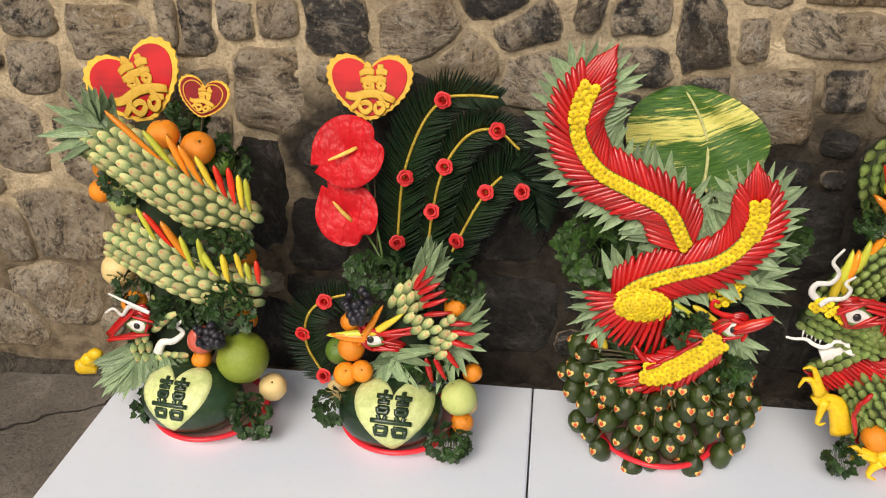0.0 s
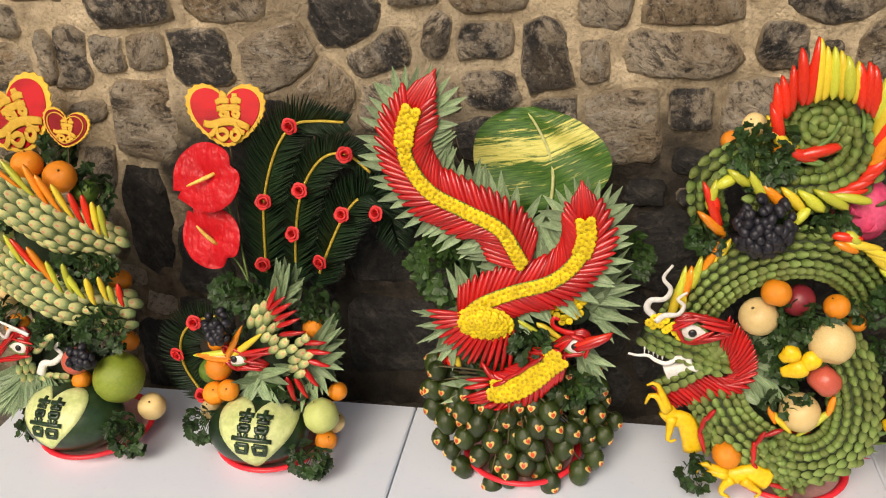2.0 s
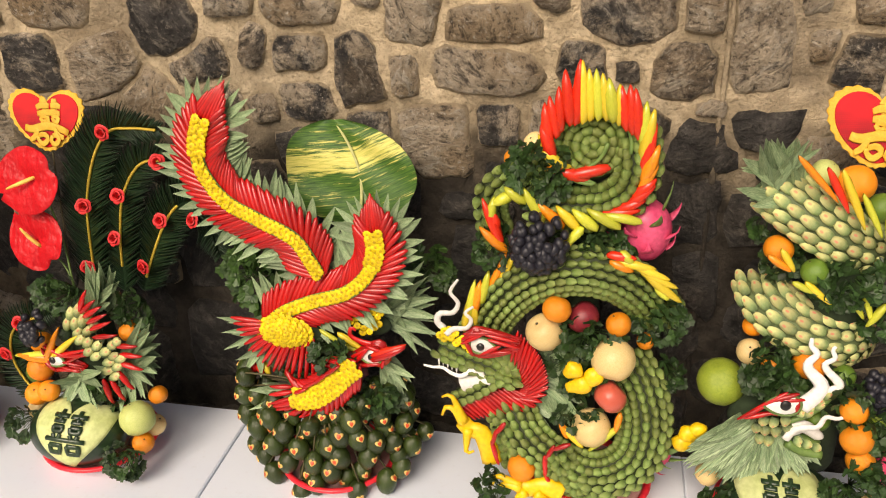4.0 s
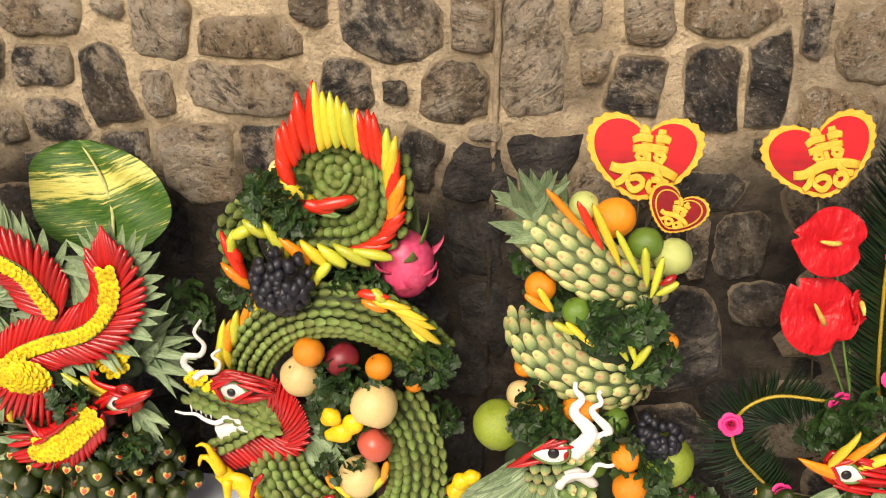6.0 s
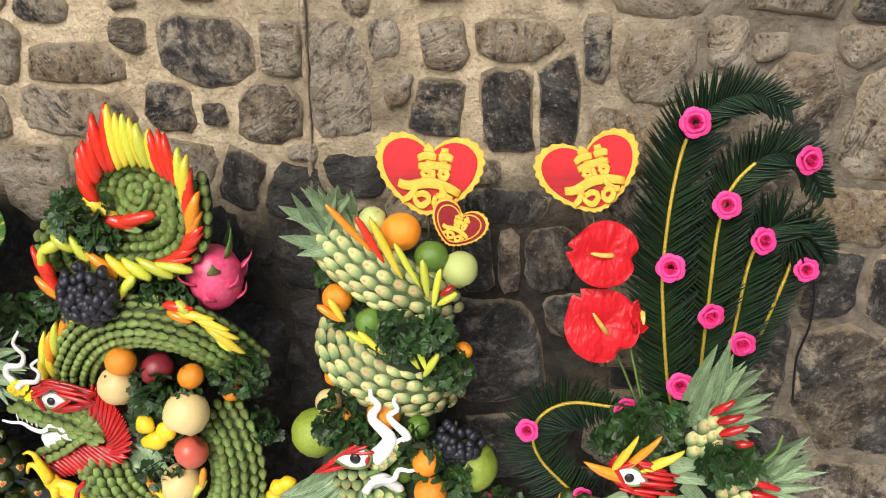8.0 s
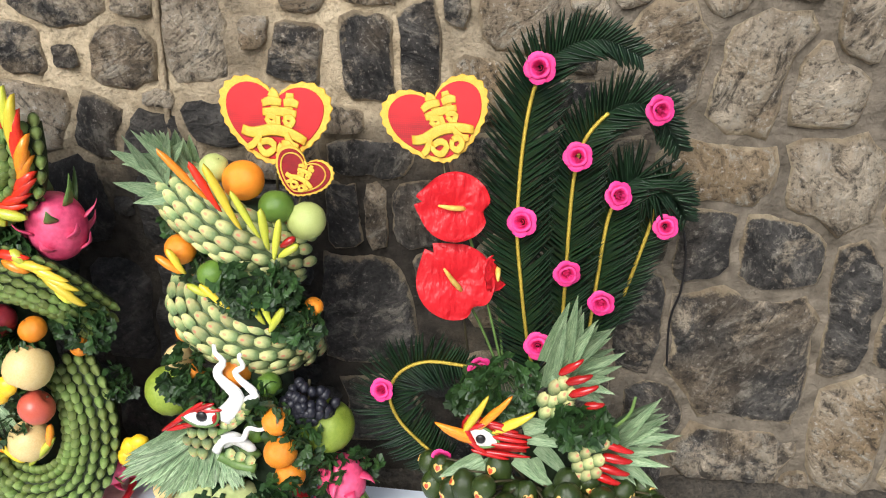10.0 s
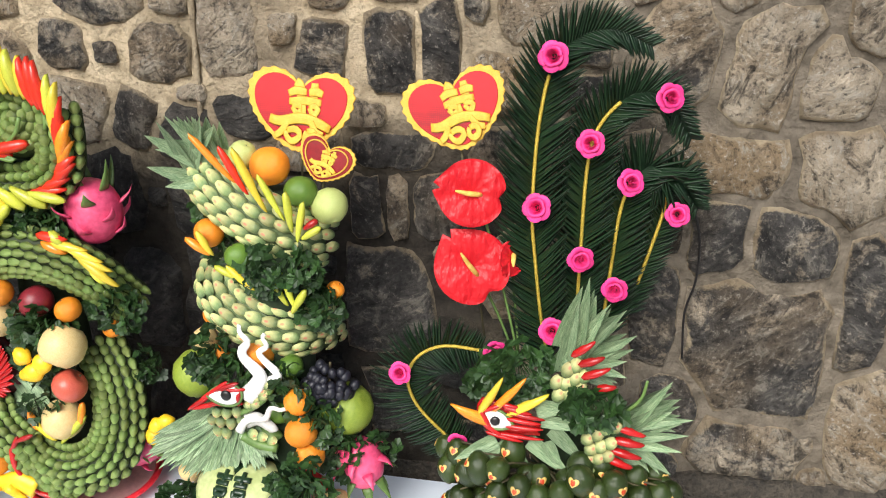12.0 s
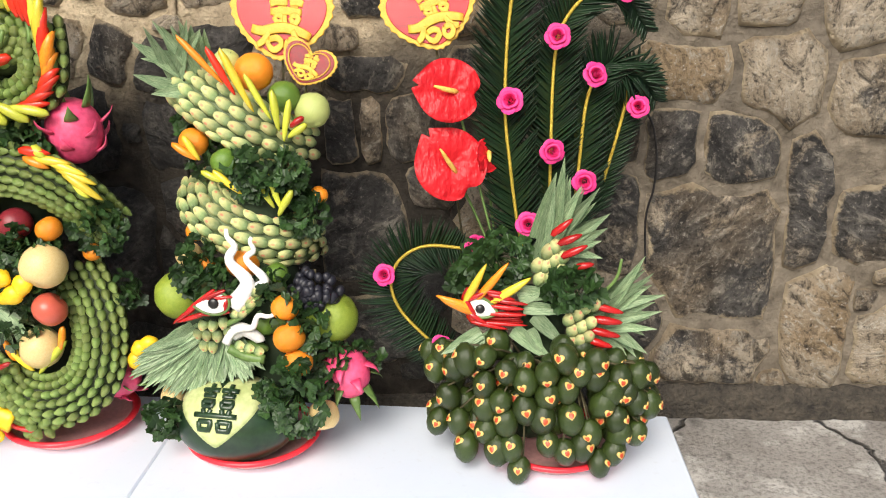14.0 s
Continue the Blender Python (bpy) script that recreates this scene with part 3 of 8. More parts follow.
def rose_bud():
    """The wound middle of a foam rose, facing z."""
    verts, faces = [], []
    n = 30
    for i in range(n + 1):
        t = i / n
        a = t * 4.2 * math.pi
        r = 0.03 + 0.15 * t
        c, s = math.cos(a), math.sin(a)
        for q, z in ((0.8, -0.05), (1.0, 0.3 - 0.08 * t), (1.12, 0.36 - 0.1 * t)):
            verts.append((r * q * c, r * q * s, z))
    for i in range(n):
        for k in range(2):
            a = i * 3 + k
            faces.append((a, a + 3, a + 4, a + 1))
    return verts, faces


def rose_petal(count, r0, r1, z1, tilt):
    """One cupped petal of a ring of so many."""
    verts, faces = [], []
    for i in range(5):
        t = i / 4
        for j in range(6):
            u = 2 * j / 5 - 1
            r = r0 + (r1 - r0) * t * (1 - 0.22 * u * u * t)
            a = u * (math.pi / count) * 1.22
            z = -0.15 + (z1 + 0.15) * math.sin(t * 1.45) - (0.1 * max(0, t - 0.7) / 0.3) + tilt * u
            verts.append((r * math.cos(a), r * math.sin(a), z))
    for i in range(4):
        for j in range(5):
            a = i * 6 + j
            faces.append((a, a + 1, a + 7, a + 6))
    return verts, faces


def heart_outline(w, n=40, squat=0.95, belly=2.1):
    """A full-bellied heart in x and z, w across, its middle at 0."""
    out = []
    for i in range(n):
        a = 2 * math.pi * i / n
        k = math.sin(a)
        x = 16 * math.copysign(abs(k) ** (belly if math.cos(a) < 0 else 2.6), k)
        z = 13 * math.cos(a) - 5 * math.cos(2 * a) - 2 * math.cos(3 * a) - math.cos(4 * a)
        out.append((x / 32 * w, (z + 2.5) / 32 * w * squat))
    return out


def unit_leaflet():
    """A stiff needle-like leaflet along y, arched."""
    verts, faces = [], []
    for t, w in ((0, 0.3), (0.15, 0.5), (0.6, 0.42), (0.88, 0.2), (1, 0.02)):
        z = 0.16 * math.sin(math.pi * t) - 0.12 * t
        verts += [(-w, t, z), (0, t, z + 0.02), (w, t, z), (0, t, z - 0.02)]
    for i in range(4):
        for k in range(4):
            a, b = i * 4 + k, i * 4 + (k + 1) % 4
            faces.append((a, a + 4, b + 4, b))
    return verts, faces


LEAFLET_ME = mesh_of("leaflet", unit_leaflet(), CYCAS)
POD_RED = mesh_of("chilli", unit_plump(), CHILLI)
PODS = [mesh_of("chilli", unit_pod(0.55), m) for m in (PEPPER_RED, PEPPER_ORANGE, PEPPER_YELLOW, PEPPER_LIME, CHILLI)]
BLADE = mesh_of("leaf", unit_blade(), LEAF, False)
BLADE_FLAT = mesh_of("leaf", unit_blade(0.05), LEAF, False)
SCALE_ME = mesh_of("scale", unit_scale(0.1), PINE_SCALE)
BUD_ME = mesh_of("bud", unit_scale(0.42, 0.05), BRAID)
FLOWER_ME = mesh_of("flower", unit_flower(), PETAL_YELLOW)
FLOWER_ME.materials.append(BUD)
for face in FLOWER_ME.polygons[:20]:
    face.material_index = 1
ROSE_MES = {}
for colour, material in (("red", ROSE_RED), ("pink", ROSE_PINK)):
    ROSE_MES[colour] = (mesh_of("rose", rose_bud(), material), mesh_of("petal", rose_petal(4, 0.1, 0.34, 0.26, -0.05), material), mesh_of("petal", rose_petal(5, 0.14, 0.52, 0.12, 0.05), material))


def put(name, me, a, b, normal, width, parent, thick=None):
    """A shared piece laid from a to b."""
    a, b = Vector(a), Vector(b)
    long = (b - a).length
    return hang(name, me, basis(a, b - a, normal, width, long, thick or width), parent)


def core_strip(pts, tan, hw, normals, bulge, arc):
    """The dark body under a band of scales, closed at the back."""
    verts, faces = [], []
    m = 9
    for i, (p, t) in enumerate(zip(pts, tan)):
        n = normals[i]
        s = t.cross(n).normalized()
        for k in range(m):
            v = (2 * k / (m - 1) - 1) * arc
            verts.append(p + s * (hw[i] * math.sin(v) / math.sin(arc)) + n * (bulge * (math.cos(v) - math.cos(arc)) / (1 - math.cos(arc)) - 0.01))
        verts.append(p - n * 0.05)
    row = m + 1
    for i in range(len(pts) - 1):
        for k in range(row):
            a, b = i * row + k, i * row + (k + 1) % row
            faces.append((a, b, b + row, a + row))
    faces += [tuple(range(row))[::-1], tuple(range(len(verts) - row, len(verts)))]
    return verts, faces


def band(name, parent, spine, width, rows, step, me, piece, bulge=0.04, arc=1.25, face=(0, -1, 0.2), back=False, core=CORE, taper=None, fat=1.25, wider=1.12, tall=0.64):
    """A curved body covered with rows of overlapping pieces."""
    n = max(3, round(length_of(smooth_path(spine, 60)) / step) + 1)
    pts = smooth_path(spine, n)
    tan = tangents(pts)
    face = Vector(face).normalized()
    normals = [(face - t * t.dot(face)).normalized() for t in tan]
    hw = [width / 2 * (taper(i / (n - 1)) if taper else 1.0) for i in range(n)]
    body = part(name, core_strip(pts, tan, hw, normals, bulge, arc), core, parent)
    for i in range(n):
        for j in range(rows):
            v = ((j + 0.5) / rows * 2 - 1) * arc
            k = min(n - 1, i)
            t, nn = tan[k], normals[k]
            s = t.cross(nn).normalized()
            p = pts[k] + t * (step * (0.5 if j % 2 else 0.0))
            h = bulge * (math.cos(v) - math.cos(arc)) / (1 - math.cos(arc))
            at = p + s * (hw[k] * math.sin(v) / math.sin(arc)) + nn * (h - 0.004)
            out = (nn * math.cos(v) * hw[k] + s * math.sin(v) * bulge * 1.2).normalized()
            d = (-t if back else t) + out * 0.16
            wide = hw[k] * 2 / rows * wider
            a = at - d * step * 0.6 + Vector((rng.uniform(-1, 1), 0, rng.uniform(-1, 1))) * 0.0012
            hang(piece, me, basis(a, d, out, wide, step * fat * rng.uniform(0.94, 1.06), wide * tall), body)
    return body


def chillies(parent, rows, width=0.0138, name="chilli", lift=(0, -1, 0.3)):
    """Loose chillies pinned on: (base, tip, colour) rows; 0 red, 1 orange, 2 yellow, 3 lime, 4 deep red."""
    for a, b, c in rows:
        put(name, PODS[c], a, b, lift, 1.3 * width * rng.uniform(0.88, 1.12), parent)


def leaves(parent, rows, width=0.028, lift=(0, -1, 0.3), curl=True):
    for a, b, c in rows:
        put("leaf", BLADE if curl else BLADE_FLAT, a, b, Vector(lift) + Vector((rng.uniform(-0.4, 0.4), 0, rng.uniform(-0.3, 0.3))), 1.05 * width * rng.uniform(0.85, 1.15), parent, (Vector(b) - Vector(a)).length * 0.55)


def beard(parent, base, tips, width=0.032, spread=0.04):
    """A beard of many slender leaf strips from a broad root to a row of tips."""
    base = Vector(base)
    run = smooth_path(tips, len(tips) * 4)
    for layer in range(2):
        for i, tip in enumerate(run):
            v = 2 * i / (len(run) - 1) - 1
            b = base + (Vector(tips[-1]) - Vector(tips[0])).normalized() * v * spread + Vector((0, 0.012 * layer, rng.uniform(-0.01, 0.01)))
            end = base.lerp(tip, rng.uniform(0.78, 1.06)) + Vector((0, 0.02 * layer, 0))
            put("leaf", BLADE_FLAT, b, end, Vector((rng.uniform(-0.5, 0.5), -1, 0.3)), width * rng.uniform(0.8, 1.2), parent, 0.05)


def fan(parent, base, tips, width=0.028, spread=0.012, lift=(0, -1, 0.3), layers=2):
    """A tuft of pineapple leaves from one place to several tips, in layers."""
    base = Vector(base)
    for layer in range(layers):
        for i, tip in enumerate(tips):
            tip = Vector(tip)
            if layer and i + 1 < len(tips):
                tip = (tip + Vector(tips[i + 1])) / 2 * 0.9 + base * 0.1
            tip = tip + Vector((0, 0.022 * layer, 0))
            b = base + Vector((rng.uniform(-1, 1) * spread, 0.02 * layer, rng.uniform(-1, 1) * spread))
            leaves(parent, [(b, tip, 0)], width, lift)


# ---- fruit ----
def globe(name, material, sz=1.0, dent=0.12, wobble=0.02):
    return mesh_of(name, ball(1.0, sz, 12, 20, dent, wobble), material)


FRUIT = {
    "orange": (globe("orange", ORANGE, 0.95), "ripe orange with pitted bright peel", "orange"),
    "pear": (globe("pear", PEACH, 1.02, 0.2, 0.04), "round pale yellow pear with smooth skin", "pear"),
    "guava": (globe("guava", GUAVA, 1.0, 0.08, 0.06), "pale green guava with bumpy skin", "guava"),
    "pomelo": (globe("pomelo", POMELO, 1.02, 0.06, 0.03), "large yellow-green pomelo with pored peel", "pomelo"),
    "lime": (globe("lime", LIME, 0.95, 0.1), "dark green lime with glossy skin", "lime"),
    "apple": (globe("apple", APPLE_RED, 0.93, 0.3), "red apple with pale yellowish streaks", "apple"),
    "plum": (globe("pomegranate", PLUM, 0.95, 0.25), "dark red pomegranate with smooth skin", "pomegranate"),
}
STEM_ME = mesh_of("stem", lathe([(0.02, -0.15), (0.1, -0.1), (0.13, -0.02), (0.07, 0.02), (0.05, 0.1)], 8), STALK)


def fruit(kind, spots, tips="", group=""):
    """Fruits of one kind, each (x, y, z, radius), turned at random with the stem end in view."""
    me, label, cat = FRUIT[kind]
    for x, y, z, r in spots:
        m = Matrix.Translation((x, y, z)) @ Euler((rng.uniform(-0.7, 0.9), rng.uniform(-0.6, 0.6), rng.uniform(0, 6))).to_matrix().to_4x4() @ Matrix.Scale(r, 4)
        ob = hang(me.name.split(".")[0], me, m)
        tagged(ob, label + (" " + tips if tips else ""), cat, "pinned fruit")
        hang("stem", STEM_ME, m @ Matrix.Translation((0, 0, 0.88)) @ Matrix.Scale(0.6, 4), ob)


def grapes(at, w, h, seed, n=46):
    r = random.Random(seed)
    t = thing("grape_bunch", at, "bunch of black grapes with dusty bloom", "grapes")
    at = Vector(at)
    me = mesh_of("grape", ball(1.0, 1.25, 7, 10), GRAPE)
    for i in range(n):
        a = r.uniform(0, 6.28)
        q = math.sqrt(r.random())
        x, z = q * math.cos(a) * w / 2, q * math.sin(a) * h / 2
        y = -0.05 * math.sqrt(max(0, 1 - q * q)) - r.uniform(0, 0.012)
        hang("grape", me, Matrix.Translation(at + Vector((x, y, z))) @ Euler((r.uniform(-1, 1), r.uniform(-1, 1), 0)).to_matrix().to_4x4() @ Matrix.Scale(r.uniform(0.0095, 0.0125), 4), t)
    part("stalk", tube([at + Vector((0, 0.0, h * 0.5)), at + Vector((0.0, -0.01, 0)), at + Vector((0, -0.01, -h * 0.4))], [0.003, 0.0025, 0.002], 6), STALK, t)


def lobed_leaf(r, size, cup):
    """A small parsley leaf: a toothed five-lobed blade, cupped; its stalk end is at 0."""
    verts = [(0, 0.12 * size, -0.05 * size)]
    n = 17
    for i in range(n):
        a = -2.3 + 4.6 * i / (n - 1)
        lobe = 0.62 + 0.28 * abs(math.cos(a * 2.05)) + (0.08 if i % 2 else -0.06)
        rad = size * lobe * 0.62
        x, y = rad * math.sin(a), 0.3 * size + rad * math.cos(a)
        verts.append((x, y, cup * (x * x + (y - 0.3 * size) ** 2) / size + r.uniform(-0.05, 0.05) * size))
    verts.append((0, 0.34 * size, -0.02 * size))
    faces = [(n + 1, i + 1, i) for i in range(1, n)]
    faces += [(n + 1, 1, 0), (n + 1, 0, n)]
    return verts, faces


def parsley(at, w, h, d=0.05, n=60, size=0.026, seed=1, light=False, front=(0, -1, 0.35), label=""):
    """A sprig bunch: many small leaves on stalks that come from behind."""
    r = random.Random(seed)
    t = thing("parsley_bunch", at, label or ("fresh light green scented-leaf sprigs tucked behind" if light else "curly dark green parsley tucked between the fruit"), "parsley", "greenery")
    at = Vector(at)
    root = at + Vector((0, 0.05, -0.1 * h))
    leafs, stalks = [], []
    front = Vector(front)
    for i in range(n):
        a, q = r.uniform(0, 2 * math.pi), math.sqrt(r.random())
        off = Vector((q * math.cos(a) * w / 2, 0, q * math.sin(a) * h / 2))
        off.y = -d * math.sqrt(max(0, 1 - q * q)) * r.uniform(0.3, 1.0)
        p = at + off
        nn = (front + Vector((off.x / w, 0, off.z / h)) * 1.2 + Vector((r.uniform(-1, 1), r.uniform(-0.6, 0.6), r.uniform(-1, 1))) * 0.75).normalized()
        along = Vector((off.x + r.uniform(-0.02, 0.02), -0.3 * d, off.z + r.uniform(-0.02, 0.025)))
        s = size * r.uniform(0.7, 1.25)
        leafs.append(moved(lobed_leaf(r, s, r.uniform(-0.5, 0.9)), basis(p, along, nn, 1, 1, 1)))
        if i % 2 == 0:
            stalks.append(tube([root, (root + p) / 2 + Vector((0, 0, 0.005)), p], [0.0014, 0.0012, 0.0008], 4))
    tagged(part("foliage", joined(leafs), PARSLEY_LIGHT if light else PARSLEY, t, smooth=False), kind="stuff")
    tagged(part("stalk", joined(stalks), PARSLEY_LIGHT, t), kind="stuff")
    return t


# ---- plates, melons, signs, flowers ----
def plate(at):
    t = thing("red_plate", at, "round red plastic plate with thin rim on white table", "plate", "plates under the displays")
    dish = [(0.004, 0.004), (0.1, 0.004), (0.104, 0.0), (0.112, 0.0), (0.12, 0.008), (0.143, 0.03), (0.139, 0.031), (0.112, 0.012), (0.004, 0.012)]
    rim = [(0.138, 0.029), (0.146, 0.028), (0.154, 0.031), (0.157, 0.037), (0.152, 0.042), (0.143, 0.04), (0.137, 0.034), (0.138, 0.029)]
    part("dish", moved(lathe(dish, 56), Matrix.Translation(at)), PLATE_PALE, t, "pale pink lower side")
    part("rim", moved((lathe(rim, 56)[0], lathe(rim, 56)[1][:-2]), Matrix.Translation(at)), PLATE, t, "glossy red rim")
    return t


def block_character(w):
    """The double-happiness character in blunt cut strokes, in x and z: two halves on one long bar."""
    strokes = []
    for m in (-0.115, 0.115):
        strokes += [[(m - 0.1, 0.2), (m + 0.1, 0.2)], [(m, 0.27), (m, 0.13)], [(m - 0.075, 0.135), (m + 0.075, 0.135)],
                    [(m - 0.065, 0.07), (m + 0.065, 0.07), (m + 0.055, 0.01), (m - 0.055, 0.01), (m - 0.065, 0.07)],
                    [(m - 0.05, -0.02), (m - 0.03, -0.075)], [(m + 0.05, -0.02), (m + 0.03, -0.075)],
                    [(m - 0.075, -0.16), (m + 0.075, -0.16), (m + 0.06, -0.25), (m - 0.06, -0.25), (m - 0.075, -0.16)]]
    strokes.append([(-0.25, -0.09), (0.0, -0.09), (0.25, -0.09)])
    out = []
    for k, line in enumerate(strokes):
        pts = []
        for a, b in zip(line, line[1:]):
            pts += [((a[0] + (b[0] - a[0]) * q / 4) * w, -0.0001 * k, (a[1] + (b[1] - a[1]) * q / 4) * w) for q in range(4)]
        pts.append((line[-1][0] * w, -0.0001 * k, line[-1][1] * w))
        out.append(tube(pts, [0.03 * w] * len(pts), 8, (0, -1, 0), 0.6))
    return joined(out)


def script_character(w):
    """The double-happiness character in a brush hand, as overlapping rounded strokes in x and z."""
    strokes = [
        ([(-0.05, 0.19), (0.0, 0.15), (0.005, 0.05)], 0.026), ([(0.13, 0.19), (0.13, 0.12), (0.12, 0.05)], 0.026),
        ([(-0.11, 0.1), (-0.04, 0.125), (0.06, 0.12)], 0.02), ([(0.08, 0.12), (0.15, 0.13), (0.21, 0.115)], 0.02),
        ([(-0.1, 0.045), (0.05, 0.06), (0.2, 0.055)], 0.02),
        ([(-0.07, 0.01), (-0.02, 0.025), (0.03, 0.0), (-0.02, -0.03), (-0.07, 0.01)], 0.015), ([(0.09, 0.015), (0.14, 0.03), (0.18, 0.0), (0.13, -0.025), (0.09, 0.015)], 0.015),
        ([(-0.05, -0.03), (-0.01, -0.075)], 0.017), ([(0.16, -0.02), (0.11, -0.075)], 0.017), ([(0.04, 0.03), (0.05, -0.09)], 0.016),
        ([(-0.27, -0.085), (-0.17, -0.1), (0.02, -0.065), (0.2, -0.09), (0.3, -0.125)], 0.026),
        ([(-0.1, -0.1), (-0.15, -0.17), (-0.21, -0.205)], 0.019), ([(0.12, -0.08), (0.17, -0.15), (0.24, -0.17)], 0.019),
        ([(-0.1, -0.16), (-0.02, -0.145), (0.03, -0.185), (-0.04, -0.235), (-0.1, -0.2), (-0.1, -0.16)], 0.018),
        ([(0.09, -0.155), (0.15, -0.15), (0.17, -0.2), (0.11, -0.235), (0.07, -0.2), (0.09, -0.155)], 0.018)]
    out = []
    for k, (line, r) in enumerate(strokes):
        pts = smooth_path([(x * w, -0.0003 * k, z * w) for x, z in line], 12)
        out.append(tube(pts, [r * 1.45 * w * (0.75 + 0.35 * math.sin(math.pi * (0.12 + 0.8 * i / 11))) for i in range(12)], 8, (0, -1, 0), 0.07))
    return joined(out)


def watermelon(at, rx, ry, rz, spot, w):
    """A dark melon with a heart carved to the pale rind and the character left standing in it."""
    t = thing("watermelon", (at[0], at[1], at[2] - rz), "dark watermelon carved with a pale heart, on red plate", "watermelon", "carved melons")
    c = Vector(at)
    body = [(v.x * rx, v.y * ry, v.z * rz) for v in (Matrix.Rotation(radians(90), 4, "Y") @ Vector(q) for q in ball(1.0, 1.0, 22, 36, 0.02)[0])]
    part("rind", moved((body, ball(1.0, 1.0, 22, 36, 0.02)[1]), Matrix.Translation(c)), MELON, t)

    out = Vector((0, -0.83, 0.56))
    up = Vector((0, 0.56, 0.83))

    def on(x, z, lift):
        p = Vector((spot[0] + x, 0, 0)) + up * (spot[1] + z)
        k = Vector((1 / rx, 1 / ry, 1 / rz))
        a, b = Vector(map(lambda v, w: v * w, p, k)), Vector(map(lambda v, w: v * w, out, k))
        qa, qb, qc = b.dot(b), a.dot(b), a.dot(a) - 1
        s = (-qb + math.sqrt(max(0.0, qb * qb - qa * qc))) / qa
        p = p + out * s
        return c + p + p.normalized() * lift

    line = heart_outline(w, 44, 0.97, 1.5)
    verts, faces, n = [], [], 44
    for k in (0.001, 0.3, 0.6, 0.85, 1.0, 1.03):
        verts += [on(x * k, z * k, 0.003 if k < 1.02 else -0.003) for x, z in line]
    for ring in range(5):
        faces += [(ring * n + i, ring * n + (i + 1) % n, (ring + 1) * n + (i + 1) % n, (ring + 1) * n + i) for i in range(n)]
    part("carved_heart", (verts, faces), MELON_CUT, t, "pale carved heart")
    gv, gf = block_character(w)
    gv = [on(v.x * 0.98 + v.z * 0.05, v.z * 1.02 - v.x * 0.05 + w * 0.01, 0.004 - v.y) for v in gv]
    part("character", (gv, gf), MELON, t, "dark raised double-happiness character")


def heart_sign(at, w, roll, yaw=0.0, small=False, foot=None, tip=0.0):
    """A heart of red foil with a scalloped gold border and the gold character, on a stick."""
    t = thing("heart_sign", foot or at, ("small dark red foil heart with gold lace edge and character" if small else "red foil heart sign with scalloped gold glitter border and character"), "heart sign", "wedding heart signs")
    m = Matrix.Translation(at) @ Matrix.Rotation(radians(yaw), 4, "Z") @ Matrix.Rotation(radians(tip), 4, "X") @ Matrix.Rotation(radians(roll), 4, "Y")
    n = 132
    edge = [(x * (1 + 0.022 * math.sin(i * 2 * math.pi * 33 / n)), z * (1 + 0.022 * math.sin(i * 2 * math.pi * 33 / n))) for i, (x, z) in enumerate(heart_outline(w, n, 0.82, 1.2))]
    part("border", moved(slab(edge, 0.004), m), GOLD_FOIL, t, "gold glitter border", smooth=False)
    inner = [(x * (0.9 if small else 0.87), z * (0.9 if small else 0.87)) for x, z in heart_outline(w, 64, 0.82, 1.2)]
    part("panel", moved(slab(inner, 0.003), m @ Matrix.Translation((0, -0.003, 0))), FOIL_DARK if small else FOIL_RED, t, "shiny red dotted panel", smooth=False)
    if small:
        lace = [m @ Vector((x * 0.76, -0.006, z * 0.76)) for x, z in heart_outline(w, 48, 0.82, 1.2)]
        part("lace", tube(lace + lace[:2], [0.0016] * 50, 6), GOLD_FOIL, t, "thin gold lace line")
    part("character", moved(script_character(w * (1.0 if not small else 0.84)), m @ Matrix.Translation((0, -0.005, w * 0.02)) @ Matrix.Diagonal((1, 1, 1.28, 1))), GOLD_FOIL, t, "gold character")
    if foot:
        a = m @ Vector((0, 0.004, 0))
        part("stick", tube([a, (a + Vector(foot)) / 2, foot], [0.0025] * 3, 6), STALK, t)


